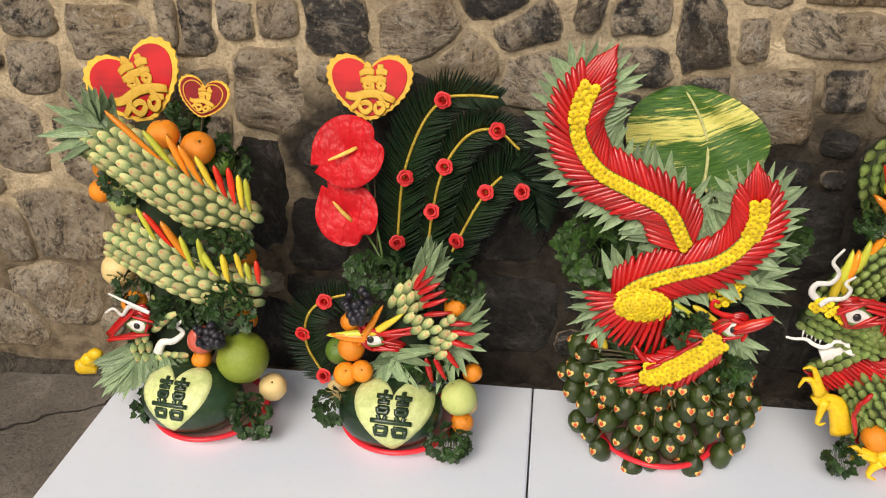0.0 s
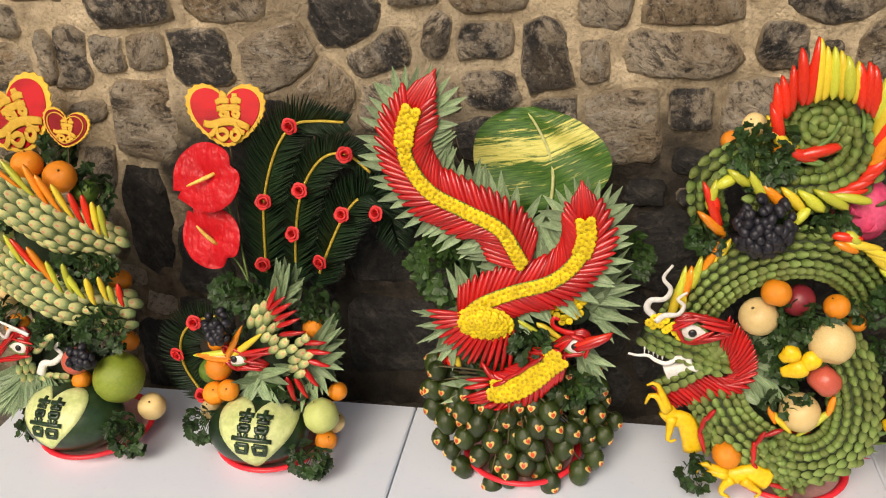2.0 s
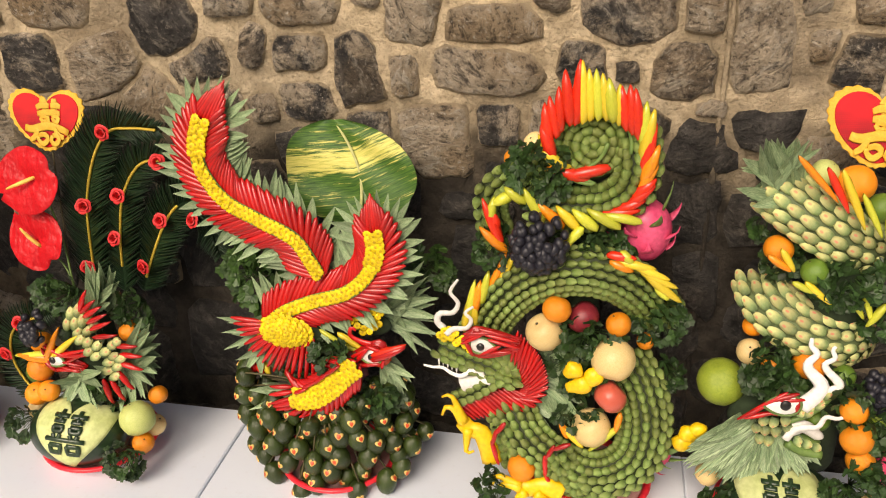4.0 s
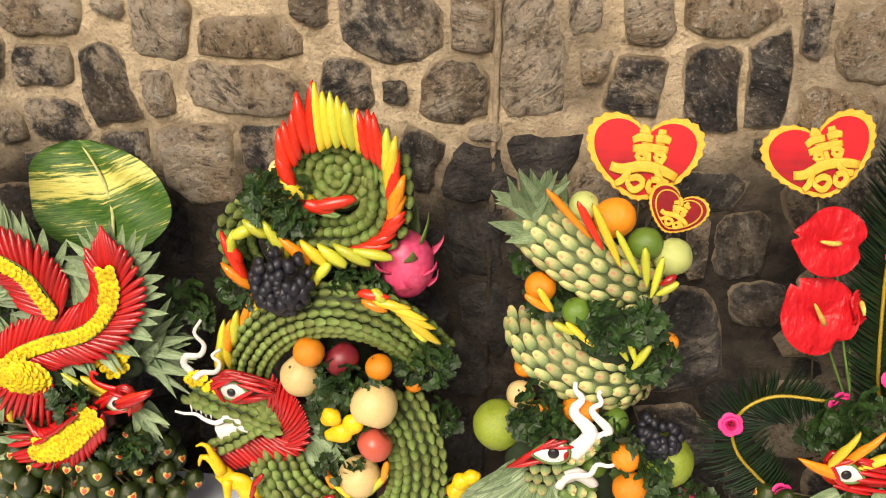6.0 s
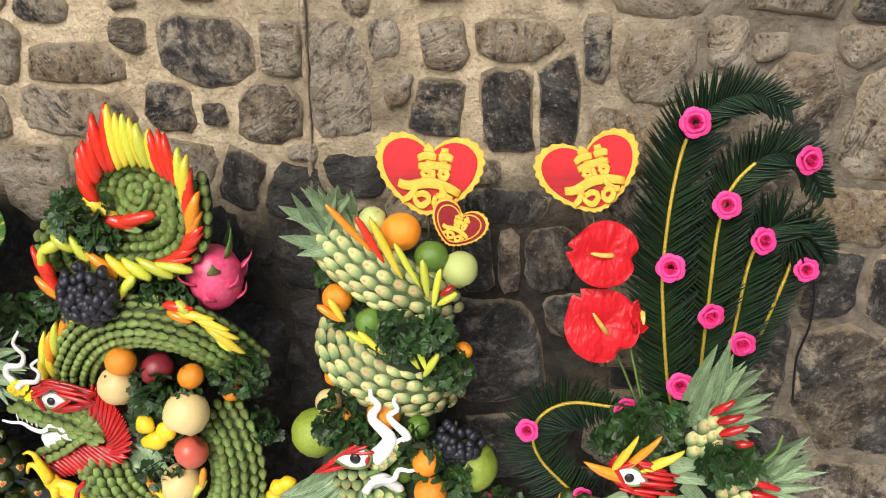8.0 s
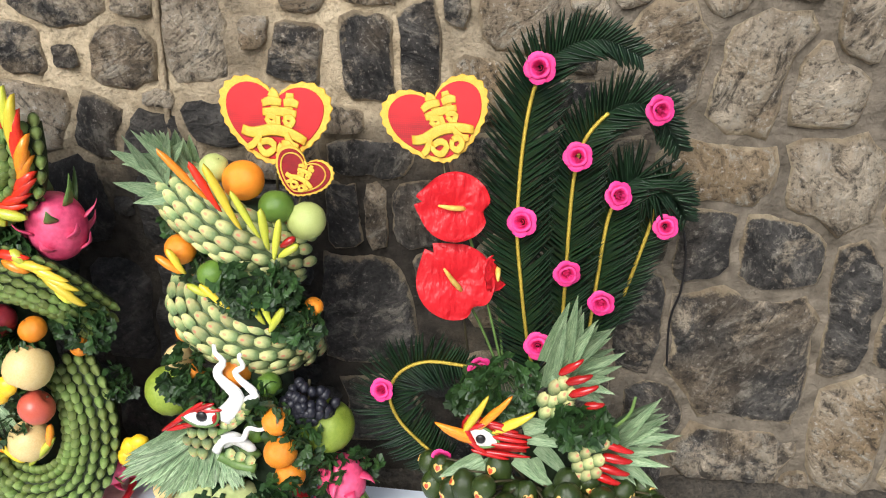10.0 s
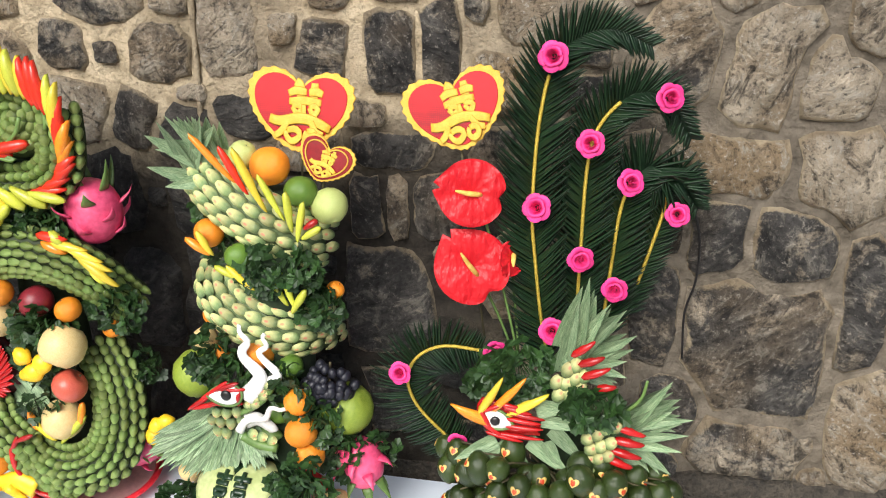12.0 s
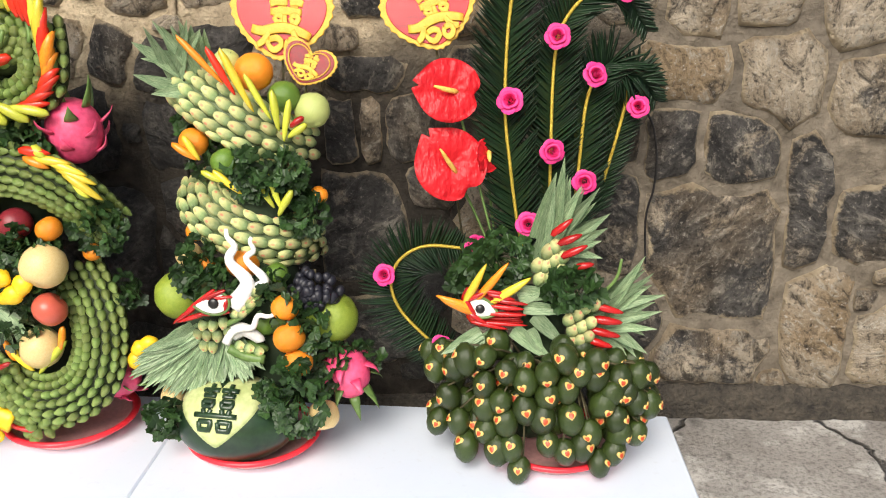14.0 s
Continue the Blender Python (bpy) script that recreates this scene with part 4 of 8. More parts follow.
def anthurium(at, w, roll, yaw, foot, tilt=-15.0):
    """A red waxy spathe, heart-shaped and dished, with its spadix and stem."""
    t = thing("anthurium", foot, "glossy red anthurium bloom with a pale orange spadix", "flower", "red anthuriums")
    m = Matrix.Translation(at) @ Matrix.Rotation(radians(yaw), 4, "Z") @ Matrix.Rotation(radians(tilt), 4, "X") @ Matrix.Rotation(radians(roll), 4, "Y")
    line = []
    for i in range(60):
        a = 2 * math.pi * i / 60
        q = w * 0.5 * (1 - 0.2 * math.exp(-((a - math.pi) / 0.28) ** 2 * 1.6 if a > 0 else 0)) * (1 + 0.16 * math.exp(-((min(a, 2 * math.pi - a)) / 0.3) ** 2))
        line.append((q * math.sin(a), -q * math.cos(a) * 1.02))
    verts, faces, n = [], [], 60
    for side in (0.0, 0.0015):
        for k in (0.02, 0.12, 0.24, 0.36, 0.48, 0.6, 0.72, 0.84, 0.93, 1.0):
            for i, (x, z) in enumerate(line):
                a = 2 * math.pi * i / n
                rib = 0.0045 * abs(math.sin(a * 5.5)) * k * (1 - k * 0.6) + 0.0025 * math.sin(26 * k + 6 * abs(math.sin(a))) * k
                verts.append(Vector((x * k, side - 0.07 * w * math.sin(k * 2.3) + rib + 0.02 * w * k * math.sin(3 * a), z * k)))
    for side in range(2):
        o = side * 10 * n
        for r in range(9):
            for i in range(n):
                q = (o + r * n + i, o + r * n + (i + 1) % n, o + (r + 1) * n + (i + 1) % n, o + (r + 1) * n + i)
                faces.append(q if side == 0 else q[::-1])
    part("spathe", moved((verts, faces), m), SPATHE, t)
    root = m @ Vector((0, -0.02 * w, 0.14 * w))
    end = m @ Vector((0.0, -0.2 * w, -0.26 * w))
    pts = smooth_path([root, (root + end) / 2 + FRONT * 0.004, end], 6)
    part("spadix", tube(pts, [0.0045, 0.0055, 0.0055, 0.005, 0.004, 0.002], 8), SPADIX, t, "pale orange spadix")
    back = m @ Vector((0, 0.008, 0.1 * w))
    part("stem", tube(smooth_path([back, (back + Vector(foot)) / 2 + Vector((0, 0.02, 0)), foot], 8), [0.003] * 8, 6), GREEN_RIM, t)


def rose(parent, at, size, colour, face=(0, -1, 0.25)):
    n = (Vector(face) + Vector((rng.uniform(-0.4, 0.4), 0, rng.uniform(-0.3, 0.3)))).normalized()
    bud, inner, outer = ROSE_MES[colour]
    m = basis(Vector(at) + n * 0.008, n.orthogonal(), n, size, size, size)
    flower = hang("rose", bud, m, parent, "foam rose")
    for me, count, turn in ((inner, 4, 0.3), (outer, 5, 0.9)):
        for k in range(count):
            hang("petal", me, m @ Matrix.Rotation(2 * math.pi * k / count + turn, 4, "Z"), flower)


def cycas_frond(spine, reach, roses, colour, tail=1.0, face=(0, -1, 0.1), cord=(0.0, 1.0), pairs=140, lean=0.95, sides=(1, -1), rose_size=0.042):
    """A cycad frond with stiff narrow leaflets, a gold cord wired along it and foam roses."""
    t = thing("cycad_frond", spine[0], "dark green cycad frond with gold cord and %s foam roses" % colour, "palm frond", "cycad fronds")
    pts = smooth_path(spine, pairs)
    tan = tangents(pts)
    face = Vector(face).normalized()
    part("rachis", tube(pts, [0.004 * (1 - 0.7 * i / pairs) for i in range(pairs)], 6), CYCAS, t)
    for i, (p, d) in enumerate(zip(pts, tan)):
        u = i / (pairs - 1)
        size = reach * (0.6 + 0.55 * math.sin(math.pi * min(1, 0.18 + 0.75 * u))) * (1.0 if u < 0.8 else 1 - 0.5 * (u - 0.8) / 0.2)
        n = (face - d * d.dot(face))
        n = n.normalized() if n.length > 0.05 else d.orthogonal().normalized()
        s = d.cross(n)
        for side in sides:
            k = size * rng.uniform(0.88, 1.06)
            way = (s * side + d * lean + n * 0.2 + Vector((rng.uniform(-1, 1), rng.uniform(-1, 1), rng.uniform(-1, 1))) * 0.09).normalized()
            hang("leaflet", LEAFLET_ME, basis(p + n * 0.002, way, n, 0.0078, k, k * 0.5), t)
    i0, i1 = int(cord[0] * (pairs - 1)), int(cord[1] * (pairs - 1))
    run = [p + face * 0.007 for p in pts[i0:i1 + 1]]
    verts = tube(run, [0.0036 + 0.0007 * (i % 2) for i in range(len(run))], 7)
    part("gold_cord", verts, GOLD_CORD, t, "gold tinsel cord")
    for at in roses:
        rose(t, at, rose_size, colour)
    return t


def areca_bunch(spots, top, size, group, label):
    """Areca nuts hanging on their branched stalk, each with a foil heart sticker."""
    t = thing("areca_bunch", (top[0], top[1], TOP), label, "areca nuts", group)
    mid = Vector(top)
    shell = mesh_of("nut", lathe([(0.03, -0.66), (0.17, -0.62), (0.36, -0.45), (0.47, -0.18), (0.5, 0.08), (0.44, 0.34), (0.3, 0.52), (0.2, 0.57), (0.16, 0.64), (0.05, 0.66)], 14, 0.02), NUT_SKIN)
    line = heart_outline(0.36, 26)
    hv, hf = [], []
    for k, lift in ((0.03, 0.012), (0.6, 0.012), (1.0, 0.012), (1.0, -0.03)):
        for x, z in line:
            x, z = x * k, z * k
            hv.append(Vector((x, -math.sqrt(max(0.02, 0.25 - x * x - 0.55 * z * z)) - lift, z)))
    for r in range(3):
        hf += [(r * 26 + i, r * 26 + (i + 1) % 26, (r + 1) * 26 + (i + 1) % 26, (r + 1) * 26 + i) for i in range(26)]
    gold = mesh_of("sticker", (hv, hf), STICKER_GOLD)
    red = mesh_of("sticker_heart", ([Vector((v.x * 0.74, v.y - 0.006, v.z * 0.74)) for v in hv[:78]], hf[:52]), STICKER_RED)
    branch = []
    inner = [Vector(p) + Vector((rng.uniform(-0.03, 0.03), 0.045, rng.uniform(-0.015, 0.03))) for p in spots if Vector(p).z > TOP + 0.09]
    for p in [Vector(q) for q in spots] + inner:
        out = p - (mid + Vector((0, 0.03, -0.06)))
        yaw = math.atan2(out.x, -out.y) * 0.7 + rng.uniform(-0.35, 0.35)
        m = Matrix.Translation(p) @ Euler((rng.uniform(-0.15, 0.55), rng.uniform(-0.3, 0.3), yaw)).to_matrix().to_4x4() @ Matrix.Scale(size * rng.uniform(0.92, 1.08), 4)
        nut = hang("nut", shell, m, t)
        up = rng.uniform(0.1, 0.75)
        lift = 2.08 / math.sqrt((math.cos(up) / 0.5) ** 2 + (math.sin(up) / 0.62) ** 2)
        lean = Euler((-up, rng.uniform(-0.3, 0.3), rng.uniform(-0.5, 0.5))).to_matrix().to_4x4() @ Matrix.Scale(lift, 4)
        s = hang("sticker", gold, m @ lean, nut, "gold heart sticker")
        hang("sticker_heart", red, m @ lean, nut, "red heart of the sticker")
        a = m @ Vector((0, 0, 0.6))
        branch.append(tube(smooth_path([a, (a + mid) / 2 + Vector((0, -0.01, 0.015)), mid], 5), [0.0022, 0.0024, 0.0026, 0.003, 0.0035], 5))
    tagged(part("stalk", joined(branch), STALK, t), kind="stuff")
    return t


def eye(parent, at, w, roll=0.0, yaw=0.0, shape="almond"):
    """A carved radish eye with a black seed for its pupil."""
    m = Matrix.Translation(at) @ Matrix.Rotation(radians(yaw), 4, "Z") @ Matrix.Rotation(radians(-10), 4, "X") @ Matrix.Rotation(radians(roll), 4, "Y")
    line = []
    for i in range(28):
        a = 2 * math.pi * i / 28
        x = math.cos(a)
        z = math.sin(a) * (0.3 + 0.08 * x) * (1 - 0.5 * max(0, -x) ** 3)
        line.append((x * w / 2, z * w))
    e = part("eye", moved(slab(line, 0.008, dome=0.003), m), RADISH, parent, "white carved eye")
    part("pupil", moved(lathe([(0.001, -0.003), (w * 0.15, -0.003), (w * 0.17, 0.0), (w * 0.12, 0.0025), (0.001, 0.003)], 16), m @ Matrix.Translation((w * 0.08, -0.0075, w * 0.02)) @ Matrix.Rotation(radians(90), 4, "X")), BLACK, e, "black pupil")
    rim = [m @ Vector((x * 1.12, -0.001, z * 1.15)) for x, z in line] 
    part("eye_rim", tube(rim + rim[:2], [0.0032] * 30, 6), GREEN_RIM, e, "green rim")
    return m


def brow(parent, right, top, low, apex, n=4, r=0.0068):
    """Red chilli strips laid in a teardrop round an eye, meeting in a point behind it."""
    right, top, low, apex = Vector(right), Vector(top), Vector(low), Vector(apex)
    mid = (right + apex) / 2
    for edge in (top, low):
        for k in range(n):
            q = 1.15 + 0.14 * k
            side = mid + (edge - mid) * q
            end = apex + (apex - mid) * 0.07 * k + Vector((0, 0.001 * k, 0.004 * (k if edge is top else -k)))
            pts = smooth_path([mid + (right - mid) * (1 + 0.05 * k), right.lerp(side, 0.62) + (side - mid) * 0.18, side.lerp(end, 0.35), end], 12)
            part("brow", tube([p + Vector((0, 0.011 + 0.0015 * k, 0)) for p in pts], [r * (1 - 0.5 * i / 11) for i in range(12)], 7), CHILLI, parent, "red chilli strip")


def squiggle(parent, points, r0, r1, name="horn", material=None, label="white carved radish"):
    pts = smooth_path(points, 26)
    part(name, tube(pts, [r0 + (r1 - r0) * i / 25 for i in range(26)], 8, (0, -1, 0), 0.6), material or RADISH, parent, label)


def flowers(parent, spots, size=0.019, face=(0, -1, 0.2)):
    for p in spots:
        n = (Vector(face) + Vector((rng.uniform(-0.25, 0.25), 0, rng.uniform(-0.25, 0.25)))).normalized()
        hang("flower", FLOWER_ME, basis(p, n.orthogonal(), n, size, size, size * 0.6), parent)


def scale_patch(parent, rows, size, normal=(0, -1, 0.2)):
    """Single pineapple scales laid from (base, tip)."""
    for a, b, _ in rows:
        put("scale", SCALE_ME, a, b, normal, size, parent, size * 0.8)


def column(parent, at, r, h, name="core"):
    """The foam core that everything is pinned to."""
    prof = [(0.01, 0), (r * 0.9, 0.0), (r, 0.02), (r * 0.95, h * 0.5), (r * 0.8, h * 0.9), (r * 0.5, h), (0.01, h)]
    part(name, moved(lathe(prof, 18, 0.01), Matrix.Translation(at)), CORE, parent, "foam core")



# ---- pineapple dragons and pineapple phoenixes on carved melons ----
def pineapple_band(parent, spine, width, crown_at, crown_tips, rows=6):
    b = band("pineapple_neck", parent, spine, width, rows, 0.03, SCALE_ME, "scale", bulge=width * 0.3, arc=1.4, face=(0, -1, 0.3), back=True, fat=1.4, wider=1.3, core=PINE_BED)
    if crown_tips:
        fan(b, crown_at, [Vector(crown_at) + (Vector(q) - Vector(crown_at)) * 1.1 for q in crown_tips], 0.034, 0.03, layers=3)
    return b


def carved_claw(parent, lobes):
    """A yellow carved flower-like claw of plump lobes."""
    for a, b, _ in lobes:
        a, b = Vector(a), Vector(b)
        pts = smooth_path([a, a.lerp(b, 0.6) + FRONT * 0.008, b], 9)
        part("claw", tube(pts, [0.012, 0.014, 0.016, 0.019, 0.022, 0.023, 0.021, 0.014, 0.004], 10, (0, -1, 0.2), 0.7), SQUASH, parent, "yellow carved claw")


# first dragon
plate((-0.868, 1.785, 0.05))
watermelon((-0.892, 1.728, 0.153), 0.138, 0.104, 0.093, (-0.018, -0.004), 0.184)
dragon = thing("pineapple_dragon", (-0.942, 1.82, 0.082), "dragon carved from pineapple with scaled coils and leaf beard", "food carving", "carved displays")
column(dragon, ((-0.952, 1.86, 0.243)[0], 1.86, 0.2), 0.075, 0.66)
pineapple_band(dragon, [(-1.083, 1.82, 0.849), (-0.951, 1.775, 0.789), (-0.837, 1.775, 0.705), (-0.742, 1.83, 0.62)], 0.125, (-1.044, 1.79, 0.861), [(-1.146, 1.77, 0.924), (-1.176, 1.77, 0.851), (-1.163, 1.77, 0.807), (-1.128, 1.77, 0.892), (-1.085, 1.77, 0.964), (-1.049, 1.77, 0.978), (-1.018, 1.77, 0.969), (-0.991, 1.77, 0.938), (-1.133, 1.77, 0.789)])
pineapple_band(dragon, [(-1.073, 1.83, 0.561), (-0.943, 1.775, 0.53), (-0.839, 1.775, 0.481), (-0.732, 1.83, 0.436)], 0.112, None, None, 5)
chillies(dragon, [((-0.972, 1.735, 0.91), (-0.879, 1.735, 0.82), 1), ((-0.898, 1.735, 0.872), (-0.845, 1.735, 0.8), 3), ((-0.848, 1.735, 0.862), (-0.814, 1.735, 0.781), 1), ((-0.822, 1.735, 0.839), (-0.783, 1.735, 0.762), 1), ((-0.787, 1.735, 0.817), (-0.754, 1.735, 0.747), 2), ((-0.749, 1.735, 0.798), (-0.731, 1.735, 0.734), 0), ((-0.718, 1.735, 0.792), (-0.711, 1.735, 0.718), 0), ((-0.697, 1.735, 0.776), (-0.694, 1.735, 0.705), 2), ((-0.68, 1.735, 0.768), (-0.676, 1.735, 0.697), 3)])
chillies(dragon, [((-0.952, 1.735, 0.678), (-0.922, 1.735, 0.611), 3), ((-0.933, 1.735, 0.667), (-0.882, 1.735, 0.594), 0), ((-0.893, 1.735, 0.643), (-0.844, 1.735, 0.558), 1), ((-0.857, 1.735, 0.609), (-0.836, 1.735, 0.536), 3), ((-0.815, 1.735, 0.606), (-0.807, 1.735, 0.538), 3), ((-0.812, 1.735, 0.586), (-0.777, 1.735, 0.523), 3), ((-0.76, 1.735, 0.569), (-0.751, 1.735, 0.507), 2), ((-0.725, 1.735, 0.576), (-0.713, 1.735, 0.52), 2), ((-0.703, 1.735, 0.555), (-0.694, 1.735, 0.512), 3), ((-0.677, 1.735, 0.56), (-0.674, 1.735, 0.507), 0)])
fruit("orange", [(-0.897, 1.8, 0.856, 0.038), (-0.816, 1.8, 0.825, 0.041)])
fruit("orange", [(-1.108, 1.87, 0.73, 0.024), (-1.121, 1.87, 0.67, 0.032), (-0.761, 1.87, 0.504, 0.031), (-0.776, 1.87, 0.314, 0.03), (-1.049, 1.8, 0.387, 0.034)])
fruit("orange", [(-0.868, 1.76, 0.251, 0.027)])
fruit("guava", [(-1.032, 1.82, 0.675, 0.042), (-0.98, 1.82, 0.4, 0.028)])
fruit("lime", [(-0.969, 1.84, 0.629, 0.031), (-0.78, 1.84, 0.773, 0.031)])
fruit("pear", [(-1.084, 1.82, 0.474, 0.046), (-0.689, 1.78, 0.164, 0.038)])
fruit("pomelo", [(-0.754, 1.76, 0.268, 0.068)])
fruit("apple", [(-0.84, 1.72, 0.339, 0.037)])
grapes((-0.81, 1.73, 0.362), 0.085, 0.06, 4, 26)
heart_sign((-1.038, 1.98, 0.919), 0.26, -20, foot=(-0.985, 1.92, 0.669), tip=-12)
heart_sign((-0.817, 1.87, 0.927), 0.128, 10, small=True, foot=(-0.874, 1.9, 0.699), tip=-12)
head = part("head", moved(ball(1, 1, 8, 14), Matrix.Translation((-1.004, 1.75, 0.299)) @ Matrix.Diagonal((0.05, 0.04, 0.055, 1))), CORE, dragon)
beard(head, (-0.985, 1.7, 0.3), [(-1.122, 1.655, 0.285), (-1.124, 1.655, 0.245), (-1.115, 1.655, 0.205), (-1.1, 1.655, 0.175), (-1.075, 1.655, 0.166), (-1.045, 1.655, 0.172), (-1.01, 1.655, 0.205), (-0.97, 1.655, 0.235), (-0.93, 1.655, 0.258), (-0.89, 1.655, 0.272), (-0.863, 1.655, 0.285)])
scale_patch(head, [((-0.983, 1.69, 0.366), (-0.996, 1.69, 0.332), 0), ((-0.963, 1.69, 0.376), (-0.975, 1.69, 0.34), 0), ((-1.003, 1.69, 0.338), (-1.012, 1.69, 0.303), 0), ((-0.979, 1.69, 0.343), (-0.99, 1.69, 0.305), 0), ((-0.959, 1.69, 0.348), (-0.968, 1.69, 0.31), 0), ((-0.998, 1.69, 0.311), (-1.004, 1.69, 0.276), 0), ((-0.977, 1.69, 0.313), (-0.98, 1.69, 0.274), 0), ((-0.948, 1.69, 0.378), (-0.919, 1.69, 0.397), 0), ((-0.928, 1.69, 0.396), (-0.895, 1.69, 0.42), 0), ((-0.906, 1.69, 0.419), (-0.872, 1.69, 0.438), 0), ((-0.936, 1.69, 0.303), (-0.903, 1.69, 0.309), 0), ((-0.912, 1.69, 0.305), (-0.879, 1.69, 0.308), 0), ((-0.891, 1.69, 0.307), (-0.858, 1.69, 0.308), 0), ((-0.955, 1.69, 0.297), (-0.929, 1.69, 0.293), 0)], 0.02)
part("jaw", tube(smooth_path([(-0.987, 1.7, 0.264), (-0.927, 1.7, 0.276), (-0.862, 1.7, 0.289)], 8), [0.012] * 8, 8), GREEN_RIM, head)
squiggle(head, [(-0.94, 1.685, 0.314), (-0.921, 1.685, 0.348), (-0.891, 1.685, 0.354), (-0.86, 1.685, 0.383), (-0.875, 1.685, 0.402), (-0.858, 1.685, 0.419)], 0.013, 0.004, "mouth")
squiggle(head, [(-0.94, 1.68, 0.439), (-0.977, 1.68, 0.458), (-1.024, 1.68, 0.48), (-1.042, 1.68, 0.489)], 0.0065, 0.003)
squiggle(head, [(-0.953, 1.69, 0.438), (-0.996, 1.69, 0.448), (-1.021, 1.69, 0.42), (-1.042, 1.69, 0.438), (-1.068, 1.69, 0.423)], 0.008, 0.003)
eye(head, (-0.983, 1.682, 0.398), 0.05, 8)
brow(head, (-0.953, 1.682, 0.392), (-0.99, 1.682, 0.426), (-1.01, 1.682, 0.36), (-1.07, 1.682, 0.345))
chillies(head, [((-0.942, 1.678, 0.417), (-0.993, 1.678, 0.429), 4), ((-0.993, 1.678, 0.429), (-1.058, 1.678, 0.365), 4), ((-0.948, 1.678, 0.403), (-0.958, 1.678, 0.376), 4), ((-0.962, 1.678, 0.373), (-1.03, 1.678, 0.364), 4), ((-0.993, 1.678, 0.363), (-1.07, 1.678, 0.35), 4)], 0.0085)
shift(head, -0.045, 0.07, -0.05)
carved_claw(dragon, [((-1.184, 1.78, 0.174), (-1.242, 1.78, 0.197), 0), ((-1.184, 1.78, 0.193), (-1.21, 1.78, 0.225), 0), ((-1.17, 1.78, 0.212), (-1.176, 1.78, 0.247), 0)])
for k, (at, w, h, n) in enumerate([((-0.765, 1.87, 0.769), 0.09, 0.12, 60), ((-0.878, 1.93, 0.86), 0.1, 0.08, 44), ((-1.008, 1.8, 0.733), 0.1, 0.09, 40), ((-0.793, 1.79, 0.598), 0.16, 0.1, 90), ((-1.044, 1.8, 0.447), 0.08, 0.07, 30), ((-0.775, 1.78, 0.412), 0.12, 0.13, 80), ((-0.931, 1.8, 0.379), 0.13, 0.08, 60), ((-0.717, 1.7, 0.138), 0.1, 0.12, 70), ((-0.821, 1.77, 0.187), 0.08, 0.07, 30), ((-1.019, 1.72, 0.127), 0.05, 0.06, 18)]):
    parsley(at, w, h, 0.05, n, 0.028, 20 + k)

# phoenix on the second melon
plate((-0.35, 1.8, 0.05))
watermelon((-0.362, 1.738, 0.153), 0.138, 0.104, 0.093, (0.018, -0.006), 0.196)


def pineapple_phoenix(at, h0, h1, label):
    ph = thing("pineapple_phoenix", at, label, "food carving", "carved displays")
    column(ph, (at[0], at[1] + 0.02, h0), 0.065, h1 - h0)
    return ph


phoenix = pineapple_phoenix((-0.339, 1.82, 0.249), 0.2, 0.5, "phoenix carved from pineapple pieces and leaves with a chilli crest")
head = part("head", moved(ball(1, 1, 8, 14), Matrix.Translation((-0.393, 1.735, 0.367)) @ Matrix.Diagonal((0.036, 0.022, 0.03, 1))), PEPPER_RED, phoenix)
eye(head, (-0.398, 1.702, 0.391), 0.054, 196)
brow(head, (-0.43, 1.702, 0.396), (-0.4, 1.702, 0.413), (-0.392, 1.702, 0.37), (-0.325, 1.702, 0.363), 3)
chillies(head, [((-0.422, 1.71, 0.403), (-0.516, 1.71, 0.389), 3), ((-0.417, 1.71, 0.391), (-0.51, 1.71, 0.393), 1), ((-0.423, 1.71, 0.387), (-0.369, 1.71, 0.487), 1), ((-0.391, 1.71, 0.409), (-0.317, 1.71, 0.469), 2), ((-0.423, 1.71, 0.384), (-0.5, 1.71, 0.39), 1)], 0.0165)
chillies(head, [((-0.428, 1.704, 0.413), (-0.408, 1.704, 0.369), 4), ((-0.424, 1.704, 0.378), (-0.394, 1.704, 0.354), 4), ((-0.394, 1.704, 0.36), (-0.332, 1.704, 0.366), 4), ((-0.377, 1.704, 0.368), (-0.331, 1.704, 0.359), 4), ((-0.411, 1.704, 0.424), (-0.351, 1.704, 0.4), 4), ((-0.381, 1.704, 0.407), (-0.288, 1.704, 0.434), 4), ((-0.365, 1.704, 0.405), (-0.275, 1.704, 0.419), 4), ((-0.351, 1.704, 0.394), (-0.261, 1.704, 0.446), 4), ((-0.371, 1.704, 0.385), (-0.321, 1.704, 0.38), 4)], 0.0095)
shift(head, -0.008, 0.055, -0.036)
fan(phoenix, (-0.346, 1.81, 0.364), [(-0.283, 1.8, 0.444), (-0.261, 1.8, 0.422), (-0.245, 1.8, 0.382), (-0.252, 1.8, 0.345), (-0.286, 1.8, 0.476)], 0.03, 0.02)
fan(phoenix, (-0.359, 1.780, 0.291), [(-0.418, 1.725, 0.310), (-0.441, 1.725, 0.192), (-0.409, 1.725, 0.188), (-0.382, 1.725, 0.229), (-0.348, 1.725, 0.215), (-0.294, 1.725, 0.200), (-0.273, 1.725, 0.239), (-0.244, 1.725, 0.309), (-0.23, 1.725, 0.362)], 0.032, 0.02)
fan(phoenix, (-0.288, 1.8, 0.494), [(-0.27, 1.79, 0.649), (-0.249, 1.79, 0.633), (-0.222, 1.79, 0.627), (-0.203, 1.79, 0.588), (-0.211, 1.79, 0.559), (-0.224, 1.79, 0.524), (-0.279, 1.79, 0.601)], 0.032, 0.02, layers=3)
